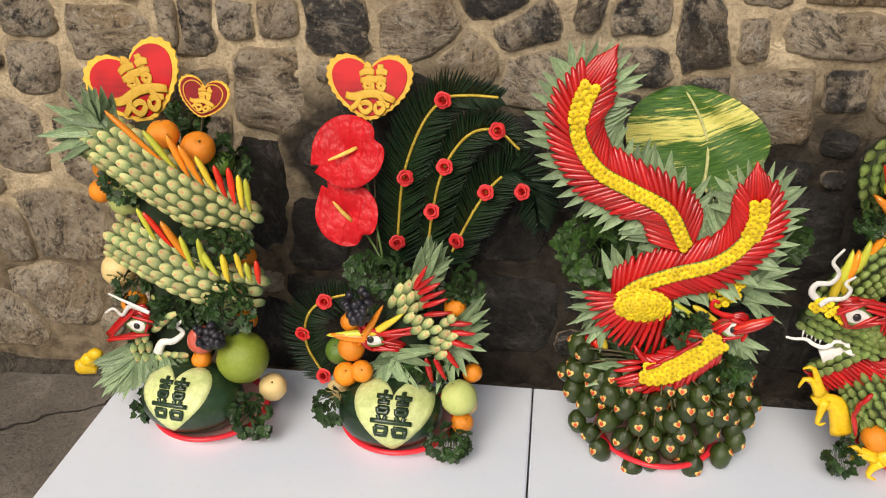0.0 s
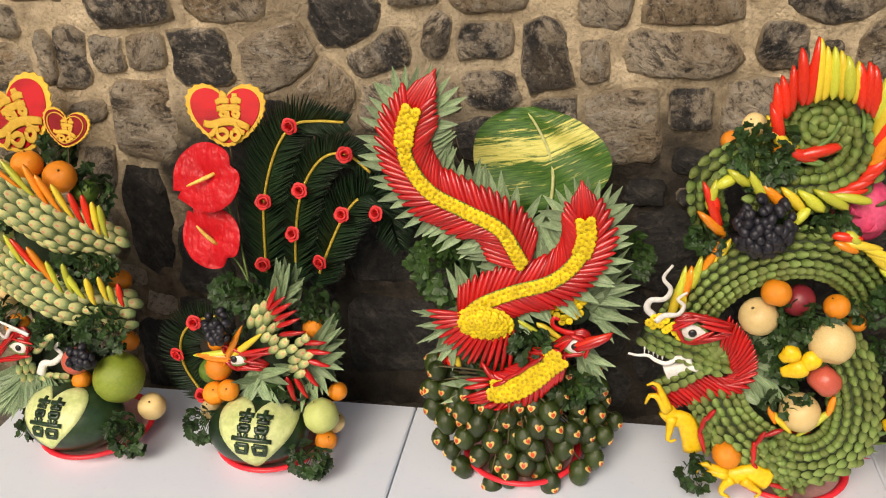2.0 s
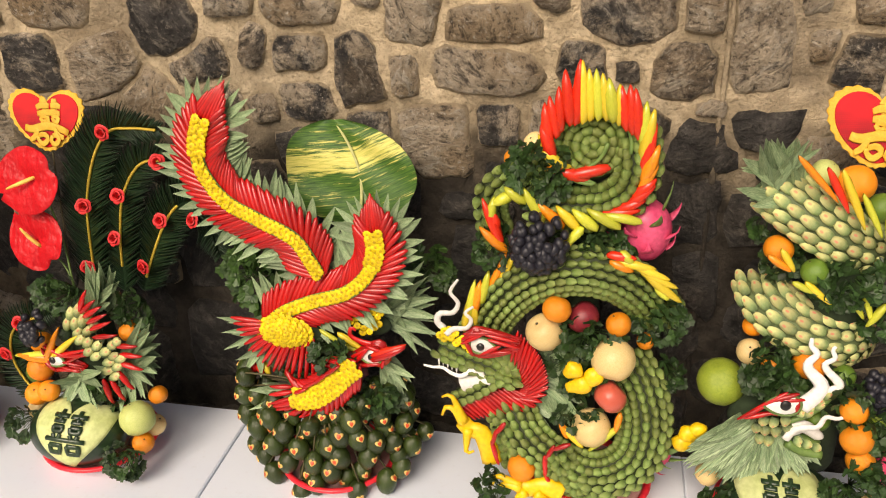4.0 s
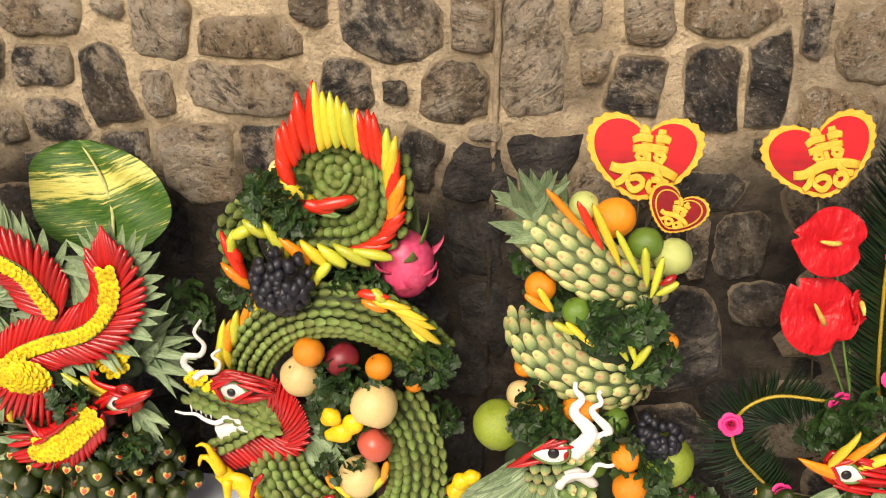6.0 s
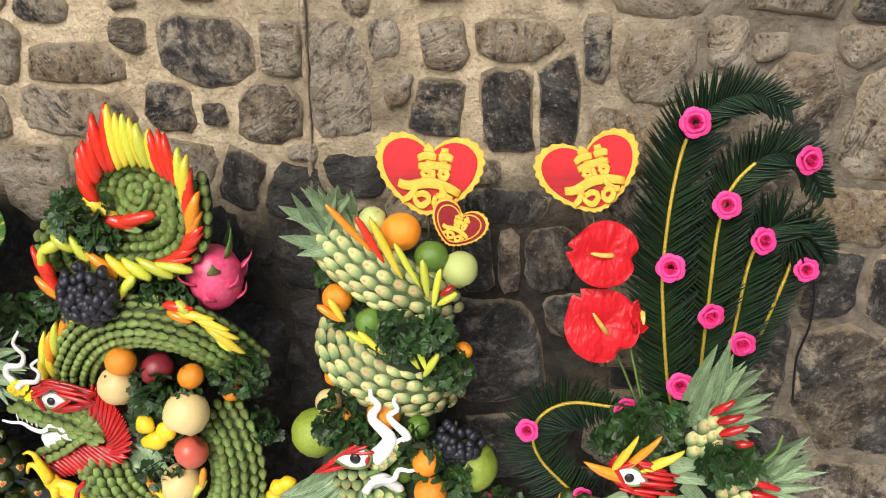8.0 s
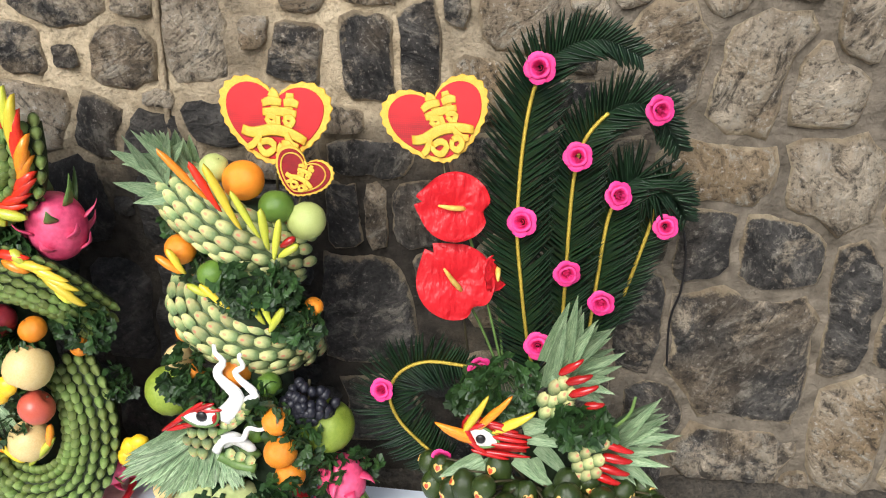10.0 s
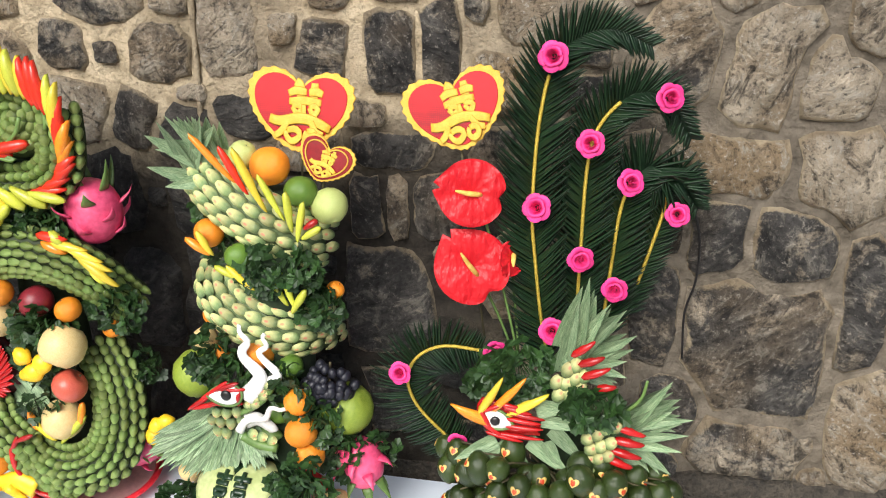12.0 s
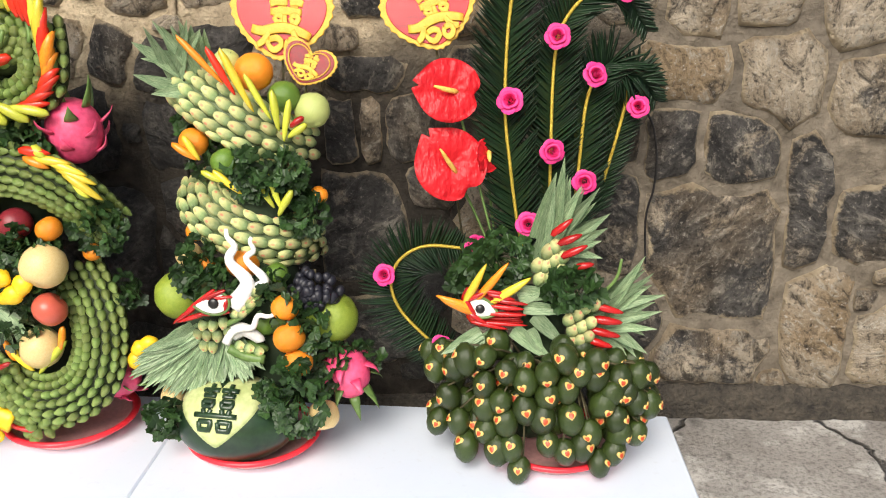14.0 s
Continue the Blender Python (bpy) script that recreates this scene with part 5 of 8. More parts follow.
fan(phoenix, (-0.223, 1.78, 0.355), [(-0.118, 1.77, 0.515), (-0.106, 1.77, 0.469), (-0.107, 1.77, 0.429), (-0.109, 1.77, 0.388), (-0.119, 1.77, 0.337), (-0.135, 1.77, 0.302), (-0.169, 1.77, 0.257), (-0.206, 1.77, 0.208), (-0.243, 1.77, 0.204)], 0.034, 0.02, layers=3)
scale_patch(phoenix, [((-0.361, 1.765, 0.444), (-0.346, 1.765, 0.482), 0), ((-0.338, 1.765, 0.446), (-0.324, 1.765, 0.487), 0), ((-0.316, 1.765, 0.456), (-0.301, 1.765, 0.497), 0), ((-0.293, 1.765, 0.473), (-0.281, 1.765, 0.514), 0), ((-0.346, 1.765, 0.477), (-0.328, 1.765, 0.515), 0), ((-0.324, 1.765, 0.487), (-0.306, 1.765, 0.526), 0), ((-0.301, 1.765, 0.504), (-0.287, 1.765, 0.543), 0), ((-0.342, 1.765, 0.425), (-0.316, 1.765, 0.456), 0), ((-0.313, 1.765, 0.43), (-0.288, 1.765, 0.461), 0), ((-0.288, 1.765, 0.445), (-0.268, 1.765, 0.478), 0)], 0.024)
scale_patch(phoenix, [((-0.301, 1.74, 0.415), (-0.276, 1.74, 0.442), 0), ((-0.276, 1.74, 0.409), (-0.251, 1.74, 0.434), 0), ((-0.288, 1.74, 0.379), (-0.259, 1.74, 0.398), 0), ((-0.321, 1.74, 0.422), (-0.295, 1.74, 0.447), 0), ((-0.304, 1.74, 0.391), (-0.279, 1.74, 0.412), 0), ((-0.259, 1.74, 0.398), (-0.229, 1.74, 0.413), 0), ((-0.237, 1.74, 0.386), (-0.207, 1.74, 0.402), 0), ((-0.257, 1.74, 0.368), (-0.223, 1.74, 0.381), 0), ((-0.232, 1.74, 0.354), (-0.204, 1.74, 0.373), 0), ((-0.266, 1.74, 0.341), (-0.232, 1.74, 0.354), 0), ((-0.246, 1.74, 0.323), (-0.215, 1.74, 0.342), 0), ((-0.22, 1.74, 0.381), (-0.19, 1.74, 0.397), 0), ((-0.215, 1.74, 0.43), (-0.196, 1.74, 0.448), 0), ((-0.232, 1.74, 0.419), (-0.209, 1.74, 0.437), 0)], 0.024)
chillies(phoenix, [((-0.29, 1.75, 0.526), (-0.265, 1.75, 0.577), 4), ((-0.285, 1.75, 0.517), (-0.246, 1.75, 0.551), 4), ((-0.277, 1.75, 0.505), (-0.233, 1.75, 0.533), 4), ((-0.271, 1.75, 0.487), (-0.222, 1.75, 0.513), 4), ((-0.266, 1.75, 0.468), (-0.216, 1.75, 0.491), 4), ((-0.261, 1.75, 0.443), (-0.205, 1.75, 0.454), 4), ((-0.205, 1.75, 0.422), (-0.155, 1.75, 0.426), 4), ((-0.197, 1.75, 0.397), (-0.147, 1.75, 0.397), 4), ((-0.205, 1.75, 0.37), (-0.151, 1.75, 0.357), 4), ((-0.219, 1.75, 0.338), (-0.187, 1.75, 0.294), 4), ((-0.244, 1.75, 0.306), (-0.219, 1.75, 0.256), 4), ((-0.267, 1.75, 0.304), (-0.253, 1.75, 0.243), 4)], 0.013)
fruit("orange", [(-0.469, 1.8, 0.376, 0.029), (-0.465, 1.77, 0.316, 0.036), (-0.479, 1.75, 0.246, 0.032), (-0.434, 1.74, 0.266, 0.029), (-0.203, 1.8, 0.436, 0.029), (-0.157, 1.8, 0.244, 0.026), (-0.174, 1.72, 0.145, 0.029)])
fruit("lime", [(-0.512, 1.82, 0.27, 0.037)])
fruit("pear", [(-0.511, 1.78, 0.172, 0.03), (-0.169, 1.78, 0.159, 0.029)])
fruit("guava", [(-0.184, 1.73, 0.215, 0.046)])
grapes((-0.433, 1.77, 0.452), 0.075, 0.085, 9, 34)
heart_sign((-0.435, 1.97, 0.937), 0.212, 0, foot=(-0.415, 1.9, 0.487), tip=-12)
anthurium((-0.479, 1.91, 0.793), 0.178, 62, -5, (-0.396, 1.88, 0.499))
anthurium((-0.491, 1.905, 0.628), 0.165, 140, -5, (-0.389, 1.88, 0.483))
cycas_frond([(-0.38, 1.95, 0.463), (-0.372, 1.95, 0.53), (-0.353, 1.95, 0.714), (-0.307, 1.95, 0.849), (-0.252, 1.95, 0.921), (-0.191, 1.95, 0.934), (-0.121, 1.95, 0.932)], 0.085, [(-0.248, 1.92, 0.93), (-0.345, 1.92, 0.727), (-0.368, 1.92, 0.551)], "red", cord=(0.08, 1.0))
cycas_frond([(-0.298, 1.96, 0.463), (-0.281, 1.96, 0.62), (-0.25, 1.96, 0.746), (-0.191, 1.96, 0.832), (-0.125, 1.96, 0.847), (-0.066, 1.96, 0.801)], 0.08, [(-0.246, 1.93, 0.757), (-0.277, 1.93, 0.634), (-0.123, 1.93, 0.854)], "red", cord=(0.15, 1.0))
cycas_frond([(-0.247, 1.97, 0.462), (-0.217, 1.97, 0.539), (-0.147, 1.97, 0.677), (-0.085, 1.97, 0.735), (-0.034, 1.97, 0.7), (-0.008, 1.97, 0.592)], 0.085, [(-0.214, 1.94, 0.554), (-0.144, 1.94, 0.69), (-0.052, 1.94, 0.696)], "red", cord=(0.1, 0.6))
cycas_frond([(-0.558, 1.85, 0.158), (-0.605, 1.85, 0.26), (-0.599, 1.85, 0.349), (-0.549, 1.85, 0.405), (-0.451, 1.85, 0.437)], 0.06, [(-0.544, 1.83, 0.412), (-0.607, 1.83, 0.312), (-0.559, 1.83, 0.179)], "red", cord=(0, 0.9), lean=0.4, pairs=60)
for k, (at, w, h, n) in enumerate([((-0.388, 1.84, 0.505), 0.17, 0.11, 100), ((-0.186, 1.82, 0.498), 0.09, 0.1, 50), ((-0.512, 1.73, 0.163), 0.08, 0.1, 50), ((-0.202, 1.68, 0.126), 0.1, 0.09, 55), ((-0.275, 1.79, 0.25), 0.12, 0.1, 60), ((-0.35, 1.86, 0.36), 0.16, 0.1, 70)]):
    parsley(at, w, h, 0.05, n, 0.027, 40 + k)



# ---- chilli phoenix on areca nuts ----
STICK_RED = plain("dark_red_bed", (0.05, 0.004, 0.004), (0.1, 0.008, 0.008), 30, 0.6)


def chilli_plume(parent, spine, tip, name="tail_plume", wide=0.056, flower_rows=2, start=0.0, leaves_out=True, cap=True, face=(0, -1, 0.25)):
    """A plume: a yellow flower line, chillies slanting off both sides, pineapple leaves round the edge."""
    n = max(8, int(length_of(smooth_path(spine, 40)) / 0.0128))
    pts = smooth_path(spine, n)
    tan = tangents(pts)
    face = Vector(face).normalized()
    normals = [(face - t * t.dot(face)).normalized() for t in tan]
    slim = [1.0 if not cap else min(1.0, 0.62 + 3.2 * i / n) for i in range(n)]
    hw = [wide * 0.85 * k for k in slim]
    body = part(name, core_strip(pts, tan, hw, normals, 0.01, 1.0), STICK_RED, parent)
    for i, (p, t, nn) in enumerate(zip(pts, tan, normals)):
        s = t.cross(nn).normalized()
        for side in (1, -1):
            a = p + s * side * 0.01 + nn * 0.012 + t * 0.012
            b = p + s * side * wide * slim[i] * rng.uniform(0.97, 1.08) - t * 0.036 + nn * 0.001
            put("chilli", POD_RED, b, a, nn, 0.0165 * rng.uniform(0.9, 1.12), body)
            if leaves_out and i % 5 != 1:
                c = p + s * side * wide * 0.8 - nn * 0.008
                d = p + s * side * wide * rng.uniform(1.65, 2.1) - t * rng.uniform(0.01, 0.045) - nn * rng.uniform(0.004, 0.02)
                leaves(body, [(c, d, 0)], 0.026)
        w = flower_rows if i > 6 or not cap else 3
        for j in range(w):
            flowers(body, [p + s * ((j - (w - 1) / 2) * 0.0125) + t * (0.006 * (j % 2)) + nn * 0.027], 0.0235, nn)
    if cap:
        t0, n0 = tan[0], normals[0]
        s = t0.cross(n0).normalized()
        end = Vector(tip)
        for k in range(9):
            v = (k - 4) / 4
            a = pts[0] + s * v * 0.03 - t0 * (0.004 - 0.012 * abs(v)) + n0 * 0.008
            put("chilli", POD_RED, a, end + (a - end) * abs(v) * 0.35 + s * v * 0.012, n0, 0.014, body)
        for k in range(8):
            v = (k - 3.5) / 3.5
            a = pts[0] + s * v * wide * 0.7 - n0 * 0.01
            leaves(body, [(a, a + (end - pts[0]) * 1.05 * (1.15 - 0.5 * abs(v)) + s * v * 0.05 - n0 * 0.01, 0)], 0.023)
    # the green strip that edges the flower line
    for side in (1, -1):
        run = [p + t.cross(nn).normalized() * side * 0.0155 + nn * 0.024 for p, t, nn in zip(pts, tan, normals)][5:]
        part("edging", tube(run, [0.0022] * len(run), 5), GREEN_RIM, body, "green strip")
    return body


plate((0.325, 1.835, 0.05))
bird = thing("chilli_phoenix", (0.327, 1.84, 0.207), "phoenix of red chillies and yellow flowers fringed with pineapple leaves", "food carving", "carved displays")
column(bird, ((0.322, 1.88, 0.404)[0], 1.88, 0.12), 0.07, 0.52)
chilli_plume(bird, [(0.085, 1.81, 1.012), (0.065, 1.81, 0.952), (0.068, 1.81, 0.887), (0.115, 1.81, 0.816), (0.195, 1.81, 0.771), (0.275, 1.81, 0.728), (0.322, 1.81, 0.651)], (0.131, 1.82, 1.088), wide=0.058)
chilli_plume(bird, [(0.467, 1.8, 0.768), (0.471, 1.8, 0.716), (0.448, 1.8, 0.655), (0.393, 1.8, 0.603), (0.307, 1.8, 0.572), (0.233, 1.8, 0.536), (0.194, 1.8, 0.499)], (0.457, 1.81, 0.844), wide=0.056)
breast = part("breast", moved(ball(1, 1, 8, 16), Matrix.Translation((0.252, 1.79, 0.477)) @ Matrix.Diagonal((0.075, 0.035, 0.055, 1))), CORE, bird)


def oval_flowers(parent, centre, rx, rz, lift, n_ring):
    c = Vector(centre)
    for ring in range(n_ring):
        q = (ring + 0.35) / n_ring
        m = max(1, int(2 * math.pi * q * max(rx, rz) / 0.0165))
        for k in range(m):
            a = 2 * math.pi * k / m + ring
            flowers(parent, [c + Vector((q * rx * math.cos(a), -lift * (1 - q * q), q * rz * math.sin(a)))], 0.023)


oval_flowers(breast, (0.237, 1.765, 0.498), 0.072, 0.042, 0.02, 6)
for k in range(17):
    v = k / 16
    a0 = (0.174, 1.765, 0.521)
    a1 = (0.2, 1.765, 0.451)
    a2 = (0.309, 1.765, 0.473)
    b0, b1, b2 = (0.108, 1.765, 0.522), (0.149, 1.76, 0.38), (0.299, 1.765, 0.368)
    base = Vector(a0) * (1 - v) ** 2 + Vector(a1) * 2 * v * (1 - v) + Vector(a2) * v * v
    tip = Vector(b0) * (1 - v) ** 2 + Vector(b1) * 2 * v * (1 - v) + Vector(b2) * v * v
    put("chilli", POD_RED, base, tip + Vector((0, 0, rng.uniform(-0.008, 0.008))), (0, -1, 0.2), 0.0135, breast)
fan(breast, (0.179, 1.785, 0.474), [(0.06, 1.785, 0.512), (0.07, 1.785, 0.473), (0.071, 1.785, 0.426), (0.097, 1.785, 0.395), (0.113, 1.785, 0.36), (0.155, 1.785, 0.351)], 0.028, 0.03, layers=3)
neck = chilli_plume(bird, [(0.258, 1.745, 0.334), (0.28, 1.745, 0.329), (0.316, 1.745, 0.339), (0.355, 1.745, 0.369), (0.387, 1.745, 0.404), (0.419, 1.745, 0.435)], (0.2, 1.75, 0.298), "neck", 0.046, 4, cap=False, leaves_out=False)
chillies(neck, [((0.27, 1.722, 0.354), (0.3, 1.722, 0.37), 4), ((0.294, 1.722, 0.373), (0.328, 1.722, 0.395), 4), ((0.323, 1.722, 0.391), (0.358, 1.722, 0.423), 4), ((0.351, 1.722, 0.416), (0.386, 1.722, 0.444), 4)], 0.009)
chillies(neck, [((0.244, 1.735, 0.359), (0.196, 1.735, 0.355), 4), ((0.243, 1.735, 0.343), (0.191, 1.735, 0.33), 4), ((0.245, 1.735, 0.323), (0.19, 1.735, 0.302), 4), ((0.255, 1.735, 0.304), (0.205, 1.735, 0.286), 4), ((0.275, 1.735, 0.293), (0.231, 1.735, 0.275), 4), ((0.297, 1.735, 0.288), (0.264, 1.735, 0.271), 4)], 0.011)
fan(neck, (0.227, 1.765, 0.304), [(0.129, 1.76, 0.324), (0.127, 1.76, 0.264), (0.142, 1.76, 0.228), (0.167, 1.76, 0.233), (0.196, 1.76, 0.222), (0.233, 1.76, 0.24), (0.156, 1.76, 0.334)], 0.03, 0.02, layers=2)
head = part("head", moved(ball(1, 1, 8, 14), Matrix.Translation((0.451, 1.745, 0.462)) @ Matrix.Diagonal((0.036, 0.022, 0.03, 1))), PEPPER_RED, bird)
eye(head, (0.443, 1.71, 0.482), 0.054, 8)
brow(head, (0.478, 1.71, 0.486), (0.448, 1.71, 0.506), (0.444, 1.71, 0.46), (0.385, 1.71, 0.455), 3)
chillies(head, [((0.461, 1.712, 0.49), (0.532, 1.712, 0.523), 0), ((0.462, 1.712, 0.481), (0.531, 1.712, 0.516), 4)], 0.019)
chillies(head, [((0.409, 1.71, 0.466), (0.443, 1.71, 0.508), 4), ((0.421, 1.71, 0.454), (0.472, 1.71, 0.465), 4), ((0.4, 1.71, 0.477), (0.438, 1.71, 0.504), 4), ((0.443, 1.71, 0.508), (0.477, 1.71, 0.498), 4), ((0.473, 1.71, 0.459), (0.482, 1.71, 0.493), 4), ((0.391, 1.71, 0.452), (0.428, 1.71, 0.458), 4)], 0.0095)
squiggle(head, [(0.445, 1.72, 0.508), (0.416, 1.72, 0.515), (0.394, 1.72, 0.529), (0.396, 1.72, 0.549), (0.409, 1.72, 0.544)], 0.009, 0.004, "crest", CHILLI, "curled red chilli crest")
chillies(head, [((0.321, 1.745, 0.516), (0.377, 1.745, 0.481), 3), ((0.366, 1.745, 0.512), (0.421, 1.745, 0.478), 2), ((0.356, 1.745, 0.489), (0.416, 1.745, 0.47), 3)], 0.013)
shift(head, 0.008, 0.045, -0.027)
wing = part("wing", moved(ball(1, 1, 8, 12), Matrix.Translation((0.438, 1.83, 0.499)) @ Matrix.Diagonal((0.05, 0.02, 0.03, 1))), CORE, bird)
flowers(wing, [(0.394, 1.8, 0.52), (0.409, 1.8, 0.509), (0.408, 1.8, 0.531), (0.425, 1.8, 0.504), (0.425, 1.8, 0.526), (0.439, 1.8, 0.515), (0.438, 1.8, 0.536), (0.45, 1.8, 0.528), (0.449, 1.8, 0.549), (0.461, 1.8, 0.538), (0.461, 1.8, 0.559), (0.47, 1.8, 0.55), (0.422, 1.8, 0.492), (0.439, 1.8, 0.496), (0.453, 1.8, 0.509), (0.464, 1.8, 0.519)], 0.02)
fan(wing, (0.464, 1.85, 0.528), [(0.583, 1.86, 0.637), (0.602, 1.86, 0.578), (0.604, 1.86, 0.517), (0.6, 1.86, 0.47), (0.587, 1.86, 0.429), (0.569, 1.86, 0.68), (0.549, 1.86, 0.418), (0.552, 1.86, 0.597)], 0.032, 0.03, layers=3)
fan(bird, (0.474, 1.8, 0.401), [(0.534, 1.79, 0.347), (0.554, 1.79, 0.382), (0.526, 1.79, 0.314), (0.468, 1.79, 0.342), (0.497, 1.79, 0.328)], 0.026, 0.02)
fan(bird, (0.373, 1.86, 0.623), [(0.395, 1.87, 0.751), (0.423, 1.87, 0.738), (0.441, 1.87, 0.696), (0.342, 1.87, 0.719), (0.427, 1.87, 0.666), (0.381, 1.87, 0.764)], 0.026, 0.03)
big_leaf = thing("variegated_leaf", (0.434, 2, 0.713), "large pothos leaf variegated in cream and green", "leaf")


def pothos(at, w, h):
    """One broad oval leaf blade, folded along its bent midrib, hanging tip up behind the plumes."""
    verts, faces = [], []
    rows, cols = 18, 18
    for side in (0, 0.002):
        for i in range(rows + 1):
            t = i / rows
            half = w / 2 * max(0.03, 1 - abs(2 * t - 1.0) ** 2.0) ** 0.5 * (1.04 - 0.1 * t)
            rib = 0.07 * (0.5 - t) + 0.03 * math.sin(math.pi * t)
            for j in range(cols + 1):
                u = 2 * j / cols - 1
                x = u * half * (1.16 if u < 0 else 0.9)
                z = h * (t - 0.5) - 0.1 * abs(u) * (1 - t) * h + (0.12 * x if x > 0 else 0.06 * x)
                verts.append(Vector((rib + x, side - 0.16 * abs(x) + 0.75 * x * x + 0.006 * math.sin(11 * t + 5 * u), z)))
    row = cols + 1
    for s in range(2):
        o = s * (rows + 1) * row
        for i in range(rows):
            for j in range(cols):
                q = (o + i * row + j, o + i * row + j + 1, o + (i + 1) * row + j + 1, o + (i + 1) * row + j)
                faces.append(q[::-1] if s else q)
    m = Matrix.Translation(at) @ Matrix.Rotation(radians(-14), 4, "X")
    hang("blade", mesh_of("blade", (verts, faces), VARIEGATED), m, big_leaf)
    rib = [m @ Vector((0.07 * (0.5 - t) + 0.03 * math.sin(math.pi * t), -0.002, h * (t - 0.5))) for t in [k / 12 for k in range(13)]]
    foot = Vector((0.454, 1.98, 0.62))
    part("leaf_stalk", tube(smooth_path([*rib[::-1], (rib[0] + foot) / 2, foot], 24), [0.003 + 0.0025 * i / 23 for i in range(24)], 6), LEAF_RIB, big_leaf, "pale midrib and stalk")


LEAF_RIB = plain("pale_leaf_rib", (0.5, 0.52, 0.2), (0.62, 0.62, 0.28), 30, 0.5, 0.2)
pothos((0.346, 2.0, 0.838), 0.325, 0.235)
areca_bunch([(0.12, 1.763, 0.354), (0.105, 1.78, 0.287), (0.102, 1.788, 0.221), (0.139, 1.758, 0.204), (0.118, 1.778, 0.133), (0.189, 1.73, 0.258), (0.225, 1.72, 0.231), (0.189, 1.733, 0.176), (0.227, 1.721, 0.134), (0.152, 1.754, 0.118), (0.179, 1.741, 0.078), (0.26, 1.716, 0.046), (0.301, 1.711, 0.084), (0.263, 1.713, 0.188), (0.301, 1.71, 0.263), (0.3, 1.71, 0.151), (0.342, 1.712, 0.206), (0.372, 1.717, 0.24), (0.368, 1.714, 0.174), (0.344, 1.711, 0.128), (0.401, 1.725, 0.278), (0.436, 1.732, 0.167), (0.454, 1.743, 0.211), (0.415, 1.728, 0.227), (0.407, 1.719, 0.067), (0.478, 1.746, 0.088), (0.512, 1.768, 0.117)],
            (0.31, 1.8, 0.321), 0.052, "areca nuts", "dark green areca nuts with gold heart stickers on red plate")
areca_bunch([(0.489, 1.779, 0.186), (0.532, 1.803, 0.163), (0.466, 1.773, 0.266), (0.516, 1.799, 0.234), (0.373, 1.743, 0.087), (0.422, 1.759, 0.306), (0.518, 1.81, 0.299), (0.483, 1.787, 0.328), (0.194, 1.754, 0.291), (0.163, 1.766, 0.246), (0.243, 1.744, 0.269), (0.275, 1.741, 0.223), (0.323, 1.74, 0.28), (0.363, 1.744, 0.281), (0.21, 1.753, 0.182), (0.275, 1.743, 0.089), (0.32, 1.74, 0.185), (0.413, 1.749, 0.107), (0.503, 1.783, 0.143), (0.139, 1.775, 0.289)],
            (0.331, 1.83, 0.285), 0.05, "areca nuts", "dark green areca nuts with foil stickers tucked behind")
for k, (at, w, h, n, lt) in enumerate([((0.148, 1.9, 0.573), 0.2, 0.17, 120, True), ((0.358, 1.77, 0.45), 0.1, 0.08, 50, False), ((0.442, 1.78, 0.33), 0.14, 0.08, 60, False), ((0.58, 1.92, 0.622), 0.09, 0.09, 36, True), ((0.279, 1.82, 0.372), 0.2, 0.09, 60, False)]):
    parsley(at, w, h, 0.05, n, 0.034 if lt else 0.027, 60 + k, lt)
chillies(bird, [((0.126, 1.8, 0.38), (0.136, 1.8, 0.353), 4), ((0.143, 1.8, 0.373), (0.156, 1.8, 0.348), 0), ((0.162, 1.8, 0.375), (0.173, 1.8, 0.346), 2)], 0.016)



# ---- green dragon of areca buds ----
plate((0.985, 1.86, 0.05))
wyrm = thing("areca_dragon", (0.995, 1.84, 0.148), "coiled green dragon of areca buds with chilli fins", "food carving", "carved displays")
column(wyrm, ((0.916, 1.9, 0.578)[0], 1.9, 0.1), 0.07, 0.85)
centre = Vector((0.941, 1.84, 0.979))
R = 0.074
coil = part("tail_disc", moved(lathe([(0.002, -0.05), (R, -0.045), (R * 1.08, -0.02), (R * 0.9, 0.002), (0.002, 0.006)], 30), Matrix.Translation(centre) @ Matrix.Rotation(radians(78), 4, "X")), BUD_CORE, wyrm)
out_face = Vector((0, -1, 0.2)).normalized()
side_x, side_z = Vector((1, 0, 0)), Vector((0, 0.2, 1)).normalized()
a, r = 0.3, 0.006
while r < R * 1.0:
    d = side_x * math.cos(a) + side_z * math.sin(a)
    t = side_x * -math.sin(a) + side_z * math.cos(a)
    size = 0.026
    p = centre + d * r + out_face * 0.006
    hang("bud", BUD_ME, basis(p - t * size * 0.5, t + out_face * 0.12, out_face, size * 0.92, size * 1.2, size * 0.95), coil)
    step = min(1.1, size * 0.8 / max(r, 0.012))
    a += step
    r += 0.0195 * step / (2 * math.pi)
ring = [centre + (side_x * math.cos(w) + side_z * math.sin(w)) * (R * 1.1) + out_face * 0.02 for w in [math.radians(-10 + 12 * k) for k in range(25)]]
part("edging", tube(smooth_path([*ring, *[(0.891, 1.81, 0.926), (0.926, 1.81, 0.932), (0.959, 1.81, 0.958), (0.974, 1.81, 0.993)]], 50), [0.0045] * 50, 7), GREEN_RIM, coil, "green strip")


def bud_band(name, spine, px_width, rows, **more):
    return band(name, wyrm, spine, px_width, rows, 0.0228, BUD_ME, "bud", fat=1.24, wider=1.2, tall=1.15, core=BUD_CORE, **more)


